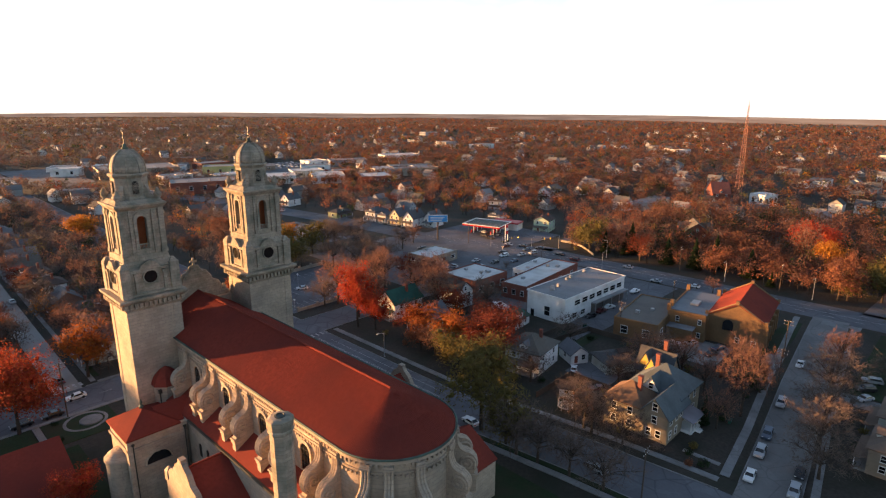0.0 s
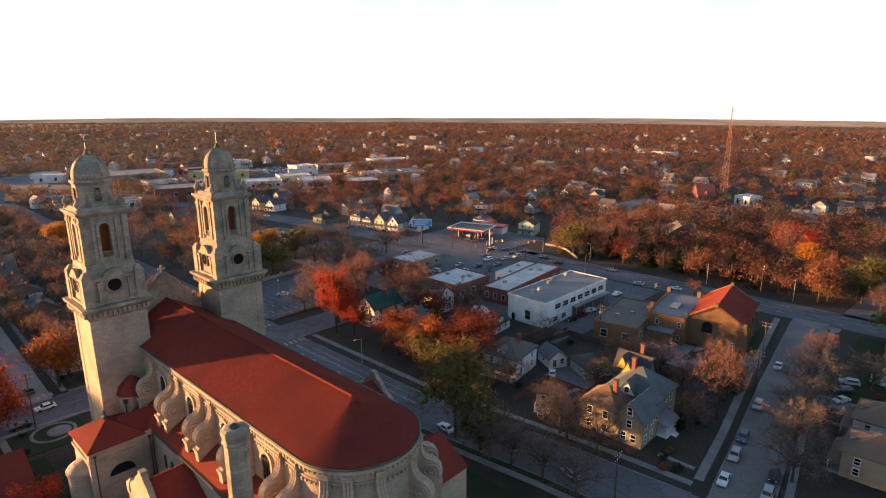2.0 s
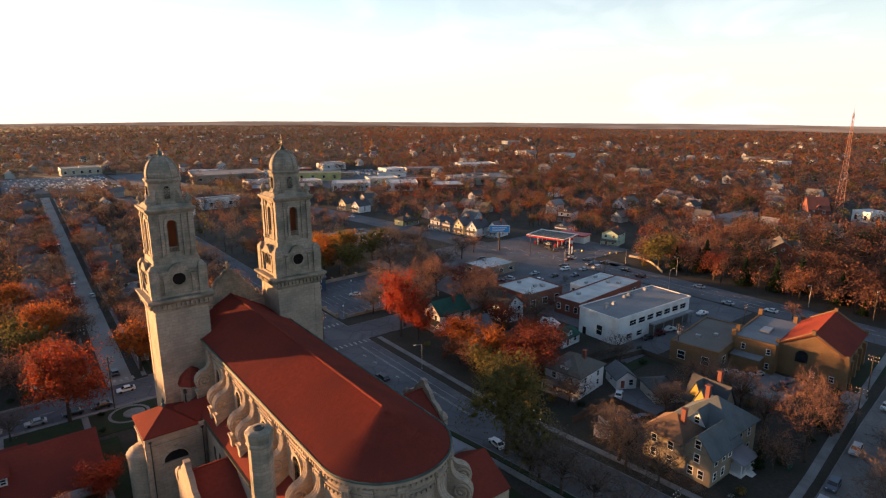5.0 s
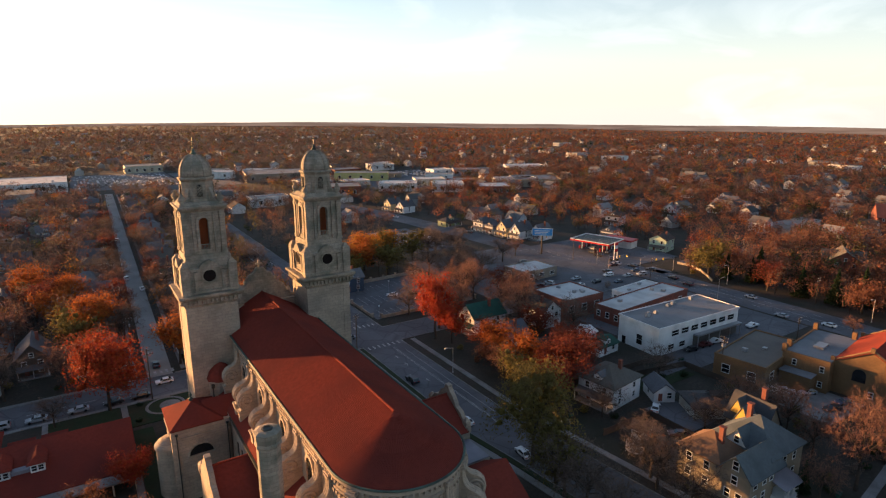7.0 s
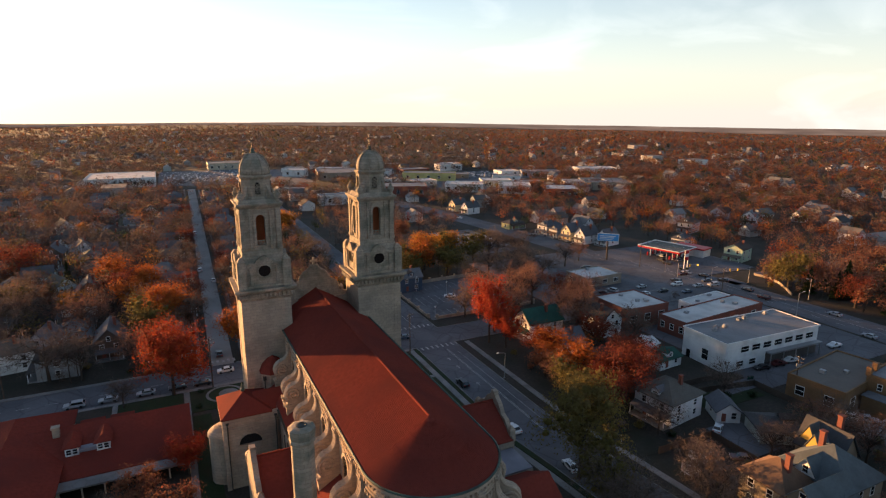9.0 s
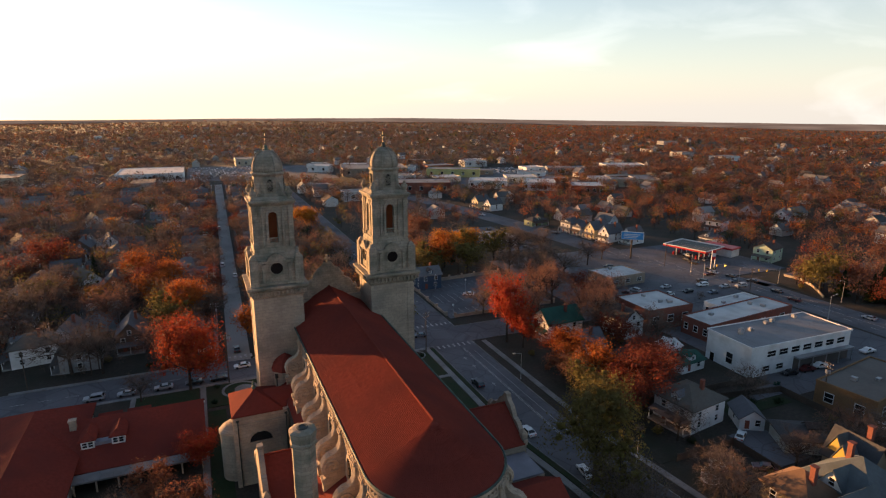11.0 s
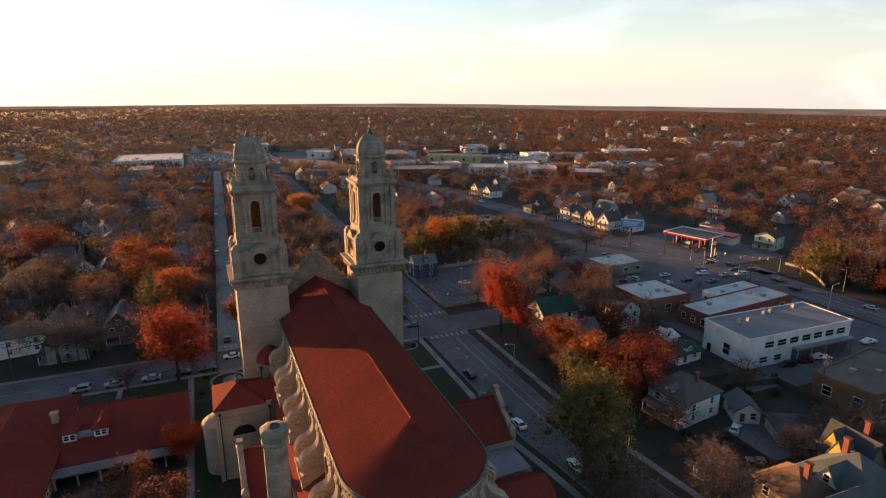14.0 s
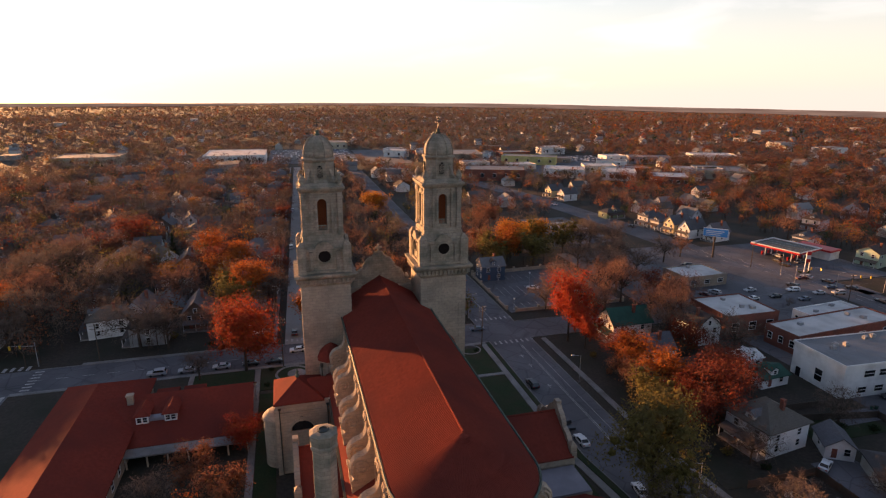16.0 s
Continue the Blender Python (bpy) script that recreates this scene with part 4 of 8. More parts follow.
    lathe(m, -16.6, -63.8, [(0.72, 33.96), (0.72, 34.05), (0.5, 34.1), (0.45, 34.02)], 16, cap=False)
    lathe(m, -16.6, -63.8, [(0.5, 33.97), (0.5, 33.99)], 16)
    part("flue", m, GUTTER, ch)
    # front gable between the towers, with scrolled parapet and cross
    m = mesh()
    half = [(0.0, 37.6), (0.7, 37.5), (1.0, 36.9), (1.5, 36.4), (2.4, 36.0), (2.9, 35.2), (3.0, 34.4), (3.8, 33.8), (4.9, 33.2), (5.4, 32.2), (5.6, 31.0), (7.2, 30.4), (7.6, 29.4)]
    poly = [(-dx, z) for dx, z in half[::-1]] + [(dx, z) for dx, z in half[1:]] + [(7.6, -0.3), (-7.6, -0.3)]
    prism(m, poly, "y", -1.6, -0.4)
    g = part("front_gable", m, STONE_GREY, cathedral, "scrolled stone gable between the towers")
    for s in (-1, 1):
        m = mesh()
        rod(m, [(s * x0, -1.0, z0 + 0.05) for x0, z0 in half], 0.42, 6)
        part("parapet_coping", m, STONE_GREY, g)
        for x0, prof in ((3.3, [(0.4, 34.2), (0.5, 34.8), (0.15, 35.3)]), (6.3, [(0.5, 30.8), (0.6, 31.6), (0.2, 32.4)])):
            m = mesh()
            lathe(m, s * x0, -1.0, prof, 8)
            part("gable_urn", m, STONE_GREY, g)
    m = mesh()
    bx(m, -0.22, 0.22, -1.2, -0.8, 37.4, 39.6)
    bx(m, -0.75, 0.75, -1.15, -0.85, 38.5, 38.95)
    part("gable_cross", m, STONE_GREY, g)


side_buildings(church)

# ---- houses ----
TAKEN = []        # x, y, radius of what stands on the ground


def window(parent, x, y, z, w, h, turn, name="window"):
    p = pose(x, y, z, 0, 0, turn)
    m = mesh()
    for a, b, c, d in ((-w / 2 - 0.12, w / 2 + 0.12, h, h + 0.14), (-w / 2 - 0.16, w / 2 + 0.16, -0.14, 0), (-w / 2 - 0.12, -w / 2, 0, h), (w / 2, w / 2 + 0.12, 0, h), (-w / 2, w / 2, h / 2 - 0.04, h / 2 + 0.04)):
        bx(m, a, b, -0.09, 0.02, c, d)
    f = part(name, shift(m, p), WHITE, parent)
    m = mesh()
    bx(m, -w / 2, w / 2, -0.03, 0.02, 0, h)
    part("pane", shift(m, p), GLASS, f)
    return f


def house(at, turn, w, d, h, rh, style="gable", porch=True, wall=None, roof=None, label="painted timber house with a pitched shingle roof", chimney=True, rich=True):
    """A timber house, front towards local -y."""
    wall, roof = wall or SIDING, roof or SHINGLE
    t = thing("house", label, "house", at, turn, "houses of the quarter")
    m = mesh()
    bx(m, -w / 2, w / 2, -d / 2, d / 2, -0.5, h)
    if style == "gable":
        prism(m, [(-w / 2, h), (w / 2, h), (0, h + rh)], "y", -d / 2, d / 2)
    elif style == "side":
        prism(m, [(-d / 2, h), (d / 2, h), (0, h + rh)], "x", -w / 2, w / 2)
    elif style == "cross":
        prism(m, [(-w / 2, h), (w / 2, h), (0, h + rh)], "y", -d / 2, d / 2)
        bx(m, -w / 2 - 1.6, w / 2 + 1.6, -d * 0.12, d * 0.3, -0.5, h)
        prism(m, [(-d * 0.12, h), (d * 0.3, h), (d * 0.09, h + rh * 0.8)], "x", -w / 2 - 1.6, w / 2 + 1.6)
    part("wall", m, wall, t)
    m = mesh()
    if style == "gable":
        gable(m, -w / 2, w / 2, -d / 2, d / 2, h, h + rh, "y", 0.22, 0.45)
    elif style == "side":
        gable(m, -w / 2, w / 2, -d / 2, d / 2, h, h + rh, "x", 0.22, 0.45)
    elif style == "hip":
        hip(m, -w / 2, w / 2, -d / 2, d / 2, h, h + rh, 0.55)
    else:
        gable(m, -w / 2, w / 2, -d / 2, d / 2, h, h + rh, "y", 0.22, 0.45)
        gable(m, -w / 2 - 1.6, w / 2 + 1.6, -d * 0.12, d * 0.3, h, h + rh * 0.8, "x", 0.2, 0.4)
    part("roof", m, roof, t)
    if style in ("hip", "side"):
        m = mesh()
        bx(m, -1.1, 1.1, -d / 2 + 0.5, -d / 2 + 3.0, h + 0.3, h + 1.7)
        dm = part("dormer", m, wall, t)
        m = mesh()
        gable(m, -1.1, 1.1, -d / 2 + 0.5, -d / 2 + 3.6, h + 1.7, h + 2.5, "y", 0.15, 0.25)
        part("dormer_roof", m, roof, dm)
        window(t, 0, -d / 2 + 0.48, h + 0.6, 1.0, 0.9, 0)
    if porch:
        m = mesh()
        prism(m, [(-d / 2 - 2.3, 2.5), (-d / 2, 3.2), (-d / 2, 3.4), (-d / 2 - 2.5, 2.65)], "x", -w / 2 + 0.2, w / 2 - 0.2)
        pr = part("porch_roof", m, roof, t)
        for k in (-1, 0, 1):
            m = mesh()
            cbx(m, k * (w / 2 - 0.5), -d / 2 - 2.1, 0.4, 0.18, 0.18, 2.2)
            part("porch_post", m, WHITE, pr)
        m = mesh()
        bx(m, -w / 2 + 0.2, w / 2 - 0.2, -d / 2 - 2.3, -d / 2, -0.3, 0.45)
        part("porch_floor", m, CONCRETE, t)
    if chimney:
        m = mesh()
        cbx(m, w * 0.18, d * 0.12, h, 0.8, 0.8, rh + 1.1)
        cbx(m, w * 0.18, d * 0.12, h + rh + 1.1, 0.95, 0.95, 0.15)
        part("chimney", m, BRICK_RED, t)
    m = mesh()
    cbx(m, -w * 0.2, -d / 2 - 0.03, 0.45, 1.0, 0.1, 2.05)
    part("door", m, BRICK_RED, t, "dark painted front door")
    rows = [1.2] + ([h - 2.1] if h > 4.6 else [])
    for z in rows:
        xs = (w * 0.22,) if z == 1.2 else (-w * 0.24, w * 0.24)
        for x in xs:
            window(t, x, -d / 2, z, 1.1, 1.5, 0)
            if rich:
                window(t, -x, d / 2, z, 1.1, 1.5, 180)
        if style != "cross":
            for y in ((-d * 0.28, d * 0.25) if rich else (0.0,)):
                window(t, w / 2, y, z, 1.0, 1.4, 90)
                window(t, -w / 2, y, z, 1.0, 1.4, -90)
    if style in ("gable", "cross") and rh > 2.6:
        window(t, 0, -d / 2, h + 0.4, 0.9, 1.3, 0)
        window(t, 0, d / 2, h + 0.4, 0.9, 1.3, 180)
    return t


# single houses near the church
house((-49.0, 63.5, 0), 0, 8.0, 12.5, 5.2, 4.0, "gable", label="dark brown gabled house with white trim and a porch", wall=material("brown_siding", (0.09, 0.062, 0.048), 0.8, None, 0.2, 1.5))
house((-74.0, 62, 0), -80, 9.5, 12, 5.6, 3.2, "hip", label="white two-storey house with a low hipped roof", wall=WHITE)
house((79, 20, 0), -90, 9.0, 13, 5.6, 3.6, "gable", label="white gabled house with a dark green roof and porch", wall=WHITE, roof=ROOF_GREEN)
house((77.5, -37.5, 0), -82, 10.5, 12, 5.8, 3.4, "hip", label="white two-storey house with a hipped roof, dormer and porch", wall=WHITE)
house((76, 2, 0), -90, 8, 10, 5.0, 3.4, "gable", label="weathered house half hidden behind red trees")
house((77, -13, 0), -90, 8, 10, 5.0, 3.4, "hip", label="weathered house half hidden behind rust-coloured trees")
house((99, 12, 0), 180, 8, 10, 6.0, 3.4, "gable", label="white gabled house beside a workshop", wall=WHITE)
house((88.5, -44.5, 0), -30, 5.5, 7, 3.0, 2.0, "gable", False, label="small white garage with a dark gabled roof", wall=WHITE, chimney=False, rich=False)
house((91.5, -55.5, 0), 60, 8, 9, 3.0, 1.8, "hip", False, label="low brown house with a hipped roof", chimney=False, rich=False)
house((69.0, -54.8, 0), 20, 3.2, 3.6, 2.6, 1.2, "gable", False, label="small grey garden shed", chimney=False, rich=False)
house((58, 84, 0), 0, 9.5, 8, 6.0, 2.6, "side", False, label="dark blue house with white windows behind the car park", wall=material("blue_siding", (0.045, 0.07, 0.11), 0.7, None, 0.2, 1.5))
house((227, 60, 0), -75, 9, 11, 6.4, 2.4, "gable", label="pale green gabled house beyond the filling station", wall=material("green_siding", (0.42, 0.5, 0.36), 0.7, None, 0.12, 1.0))
for hx, hy in ((88.5, -121.5), (104.5, -121)):
    house((hx, hy, 0), 180, 11, 12, 5.6, 3.4, "hip", label="pale house with a brown hipped roof beside the street", wall=SIDING, roof=material("brown_shingle", (0.15, 0.105, 0.08), 0.9, None, 0.25, 2.0))
house((140, -121.5, 0), 180, 9, 11, 5.6, 3.6, "gable", label="white gabled house across the street", wall=WHITE)
house((163, -122, 0), 180, 9, 11, 5.6, 3.6, "gable", label="white gabled house across the street", wall=WHITE)
TAKEN += [(-49, 63.5, 9), (-74, 62, 8), (79, 20, 8), (78, -39.5, 8), (76, 2, 7), (77, -13, 7), (99, 12, 7), (88.5, -44.5, 6), (91.5, -55.5, 7), (69, -54.8, 4), (58, 84, 7), (227, 60, 8), (88.5, -121.5, 9), (104.5, -121, 9), (140, -122, 9), (163, -124, 9)]


def big_house():
    """Rambling cross-gabled house at the street corner."""
    cream = material("cream_siding", (0.24, 0.195, 0.14), 0.8, (0.19, 0.155, 0.11), 0.12, 1.5, 0.3)
    slate = material("blue_grey_slate", (0.078, 0.093, 0.102), 0.8, (0.056, 0.068, 0.073), 0.25, 2.0, 0.3)
    yellow = material("ochre_shingle_panel", (0.42, 0.28, 0.06), 0.8, None, 0.15, 1.5)
    t = thing("house", "large cream cross-gabled house with grey-blue roofs and tall chimneys", "house", (72, -75.5, 0), 0, "houses of the quarter")
    tan = material("tan_shingle", (0.155, 0.090, 0.054), 0.9, (0.11, 0.068, 0.045), 0.25, 2.0, 0.3)
    for x0, x1, y0, y1, h in ((-7.7, 0.6, -7.0, 8.0, 6.4), (0.6, 12.6, -6.0, 6.2, 7.2), (11.0, 17.0, 1.0, 9.5, 6.8)):
        m = mesh()
        bx(m, x0, x1, y0, y1, -0.5, h)
        bx(m, x0 - 0.06, x1 + 0.06, y0 - 0.06, y1 + 0.06, 3.3, 3.5)
        part("wall", m, cream, t)
    m = mesh()
    hip(m, -7.7, 0.6, -0.8, 8.0, 6.4, 10.4, 0.5)
    part("roof", m, tan, t, "tan shingled hipped roof")
    m = mesh()
    prism(m, [(-7.0, 6.4), (-0.8, 6.4), (-3.9, 10.0)], "x", -7.6, 3.0)
    part("front_gable", m, cream, t)
    m = mesh()
    gable(m, -7.7, 3.4, -7.0, -0.8, 6.4, 10.0, "x", 0.25, 0.5)
    part("roof", m, slate, t)
    m = mesh()
    hip(m, 0.6, 12.6, -6.0, 6.2, 7.2, 12.4, 0.55)
    part("roof", m, slate, t, "blue-grey hipped main roof")
    m = mesh()
    prism(m, [(-1.8, 7.2), (3.4, 7.2), (0.8, 10.8)], "x", 0.2, 5.0)
    g = part("attic_gable", m, WHITE, t, "white boarded attic gable")
    m = mesh()
    gable(m, 0.2, 6.0, -1.8, 3.4, 7.2, 10.8, "x", 0.22, 0.4)
    part("gable_roof", m, slate, g)
    window(g, 0.2, 0.8, 7.9, 1.0, 1.4, -90)
    m = mesh()
    prism(m, [(11.0, 6.8), (17.0, 6.8), (14.0, 11.6)], "y", 1.0, 9.5)
    part("rear_gable", m, cream, t)
    m = mesh()
    gable(m, 11.0, 17.0, 1.0, 9.5, 6.8, 11.6, "y", 0.25, 0.45)
    part("roof", m, material("dark_shingle", (0.055, 0.055, 0.06), 0.9, None, 0.25, 2.0), t)
    for x, y in ((8.2, 4.6), (10.6, 7.2)):
        m = mesh()
        prism(m, [(y - 1.4, 8.2), (y + 1.4, 8.2), (y, 11.2)], "x", x, x + 3.2)
        d = part("dormer", m, yellow, t, "ochre shingled dormer gable")
        m = mesh()
        prism(m, [(y - 1.7, 8.0), (y, 11.4), (y + 1.7, 8.0), (y + 1.7, 8.25), (y, 11.65), (y - 1.7, 8.25)], "x", x - 0.1, x + 3.4)
        part("dormer_roof", m, slate, d)
    for x, y, z in ((-3.8, 1.6, 12.0), (15.2, 4.0, 14.0), (6.6, 2.2, 13.8)):
        m = mesh()
        cbx(m, x, y, 8.0, 0.9, 0.9, z - 8.0)
        cbx(m, x, y, z, 1.15, 1.15, 0.25)
        part("chimney", m, BRICK_RED, t, "tall orange brick chimney")
    m = mesh()
    bx(m, 0.2, 6.2, -9.4, -6.0, -0.4, 0.7)
    pr = part("porch", m, WHITE, t)
    for x in (0.5, 2.3, 4.1, 5.9):
        m = mesh()
        cbx(m, x, -9.2, 0.7, 0.2, 0.2, 2.3)
        part("porch_post", m, WHITE, pr)
    m = mesh()
    bx(m, 0.3, 6.1, -9.28, -9.2, 1.5, 1.62)
    part("porch_rail", m, WHITE, pr)
    m = mesh()
    prism(m, [(-9.8, 2.95), (-5.95, 3.9), (-5.95, 4.1), (-9.9, 3.1)], "x", -0.1, 6.5)
    part("porch_roof", m, LEAD, pr)
    for k in range(4):
        m = mesh()
        bx(m, 2.4, 4.2, -9.7 - 0.3 * k, -9.4 - 0.3 * k, -0.3, 0.55 - 0.16 * k)
        part("step", m, WHITE, pr)
    for x, y, z, a in ((-6.0, -7.0, 1.0, 0), (-3.0, -7.0, 1.0, 0), (-6.0, -7.0, 4.3, 0), (-3.0, -7.0, 4.3, 0), (-0.6, -7.0, 4.3, 0), (-7.7, -5.0, 1.0, -90), (-7.7, -2.8, 1.0, -90), (-7.7, -3.9, 4.2, -90), (-7.7, -3.9, 7.2, -90), (-7.7, 1.8, 1.0, -90), (-7.7, 5.6, 1.0, -90),
                       (-7.7, 1.8, 4.2, -90), (-7.7, 5.6, 4.2, -90), (-4.0, 8.0, 4.2, 180), (2.6, -6.0, 4.8, 0), (5.8, -6.0, 4.8, 0), (9.4, -6.0, 1.2, 0), (9.4, -6.0, 4.8, 0), (12.6, -3, 1.2, 90), (12.6, -3, 4.8, 90)):
        window(t, x, y, z, 1.05, 1.7, a)


big_house()
TAKEN.append((73, -75.5, 13))


def rectory():
    """Long low house with red tiled roofs."""
    t = thing("rectory", "long stone house with red tiled hipped roofs and twin dormers", "house", (-50, 0, 0))
    m = mesh()
    bx(m, -21, -3.5, -44, 15.5, -0.5, 4.5)
    bx(m, -4, 20.0, -10.2, 9.8, -0.5, 3.0)
    part("wall", m, STONE, t)
    m = mesh()
    hip(m, -21, -3.5, -44, 15.5, 4.4, 9.4, 0.9)
    part("roof", m, TILE, t)
    m = mesh()
    prism(m, [(-11.1, 2.7), (1.2, 8.0), (10.7, 3.0), (10.7, 3.25), (1.2, 8.25), (-11.1, 2.95)], "x", -12, 20.9)
    part("roof", m, TILE, t)
    for x in (-1.2, 4.3):
        m = mesh()
        bx(m, x - 1.2, x + 1.2, -6.0, -1.5, 4.6, 6.9)
        d = part("dormer", m, WHITE, t)
        m = mesh()
        hip(m, x - 1.3, x + 1.3, -6.1, 0.3, 6.9, 8.2, 0.35, 0.12)
        part("dormer_roof", m, TILE, d)
        for k in (-0.55, 0.55):
            window(d, x + k, -6.0, 5.5, 0.8, 1.0, 0)
    m = mesh()
    bx(m, -0.05, 3.15, -5.6, -4.0, 4.6, 6.0)
    part("roof_terrace", m, LEAD, t)
    m = mesh()
    cbx(m, -4.3, -0.6, 5.0, 1.2, 1.1, 4.2)
    cbx(m, -4.3, -0.6, 9.2, 1.5, 1.4, 0.3)
    part("chimney", m, STONE, t)
    m = mesh()
    for y in (9.3, 12.0):
        bx(m, -2 if y < 10 else 4, 3 if y < 10 else 9, 9.6, 13.5, -0.3, 3.0)
    part("porch", m, TILE, t)
    m = mesh()
    bx(m, -3.4, 20.4, -14.2, -10.25, 2.45, 2.75)
    v = part("veranda_roof", m, CONCRETE, t, "pale flat veranda roof")
    for k in range(7):
        m = mesh()
        cbx(m, -3.0 + 3.8 * k, -13.9, -0.3, 0.3, 0.3, 2.75)
        part("veranda_post", m, STONE, v)
    for k in range(6):
        window(t, -1 + 3.6 * k, -10.2, 0.8, 1.3, 1.5, 0)
    for k in range(7):
        window(t, -3.5, -40 + 4.6 * k, 1.2, 1.3, 1.8, 90)


rectory()

# rows of houses along the quiet streets
TEMPLATES = [house((0, 0, -400), 0, 8, 11, 5.2, 3.6, "gable", rich=False), house((0, 0, -400), 0, 9, 10, 6.0, 2.8, "hip", rich=False),
             house((0, 0, -400), 0, 10, 9, 3.6, 3.2, "side", rich=False), house((0, 0, -400), 0, 7.5, 11, 5.0, 3.6, "cross", rich=False, porch=False)]
rng = random.Random(7)


def free(x, y, r):
    if any(x0 - r < x < x1 + r and y0 - r < y < y1 + r for x0, x1, y0, y1 in STREETS):
        return False
    if any((x - a) ** 2 + (y - b) ** 2 < (r + c) ** 2 for a, b, c in TAKEN):
        return False
    return True


KEEP_OFF = [(-75, 36, -85, 40), (96, 172, -70, 30), (50, 60, -95, 40), (84, 180, -95, -55), (50, 180, -135, -86), (40, 60, -100, -60), (118, 176, 28, 104), (165, 225, 100, 150), (136, 170, 100, 260), (-84, -62, 40, 56), (-55, -43, 40, 57),
            (172, 223, 36, 106), (-20, 60, -130, -60)]


def clear(x, y, r):
    return free(x, y, r) and not any(x0 < x < x1 and y0 < y < y1 for x0, x1, y0, y1 in KEEP_OFF)


def avenue_x(y):
    for (x0, y0), (x1, y1) in zip(AVENUE, AVENUE[1:]):
        if y0 <= y <= y1:
            return x0 + (x1 - x0) * (y - y0) / (y1 - y0)
    return 1e6


sites = []
for x, turn in ((-33, 90), (-5, -90), (-62, -90), (-84, 90), (-118, -90), (-142, 90), (-176, -90), (-204, 90), (22, 90), (-232, -90)):
    y = 52 + rng.random() * 5
    while y < 400:
        sites.append((x + 0.0265 * (y - 45) + rng.uniform(-1.5, 1.5), y, turn))
        y += rng.uniform(14, 22)
for y, turn in ((112, 0), (150, 180), (180, 0), (226, 180)):
    for k in range(6):
        sites.append((60 + 15 * k, y, turn))
CREAM = material("cream_paint", (0.5, 0.42, 0.26), 0.7, None, 0.1, 1.0)
PALE_GREY = material("pale_grey_paint", (0.34, 0.35, 0.38), 0.7, None, 0.12, 1.0)
for hx, hy, ht, hw, hd, hh, hr, hs, lb, wm in ((178.5, 152, -84, 8.5, 12, 5.6, 3.0, "hip", "pale grey house with a hipped roof by the avenue", PALE_GREY), (179, 143, -84, 7, 10, 4.6, 2.8, "hip", "small grey house with a hipped roof", PALE_GREY),
                                               (182, 133.8, -82, 7.5, 12, 5.6, 4.0, "gable", "cream gabled house glowing in low sun", CREAM), (183.5, 123.6, -80, 7.5, 12, 5.2, 4.2, "gable", "white gabled house facing the avenue", WHITE),
                                               (191, 114.5, -78, 7.0, 11, 5.0, 4.0, "gable", "white gabled house behind the billboard", WHITE), (168, 177, 8, 12, 8, 3.6, 2.0, "hip", "low green house on a lawn beside the avenue", None),
                                               (166, 250, -80, 8, 11, 5.4, 3.6, "gable", "cream gabled house glowing in low sun", CREAM), (169, 236, -80, 8, 11, 5.0, 3.6, "gable", "white gabled house facing the avenue", WHITE),
                                               (227.5, 95, -78, 8, 10, 4.2, 3.0, "hip", "white house behind the filling station", WHITE), (203, 152, 12, 8, 11, 5.6, 3.6, "cross", "grey gabled house among trees", PALE_GREY), (262, 122, -70, 9, 12, 6.0, 3.6, "hip", "pale grey house with a hipped roof among trees", PALE_GREY),
                                               (310, 140, -60, 10, 13, 6.2, 3.8, "cross", "large pale house among rust-coloured trees", PALE_GREY), (318, 122, -60, 9, 12, 5.6, 3.6, "gable", "white gabled house among trees", WHITE)):
    house((hx, hy, 0), ht, hw, hd, hh, hr, hs, label=lb, wall=wm or material("sage_paint", (0.24, 0.27, 0.15), 0.7, None, 0.1, 1.0), rich=False)
    TAKEN.append((hx, hy, 8))
DARK_SIDING = material("dark_brown_siding", (0.10, 0.07, 0.055), 0.8, None, 0.2, 1.5)
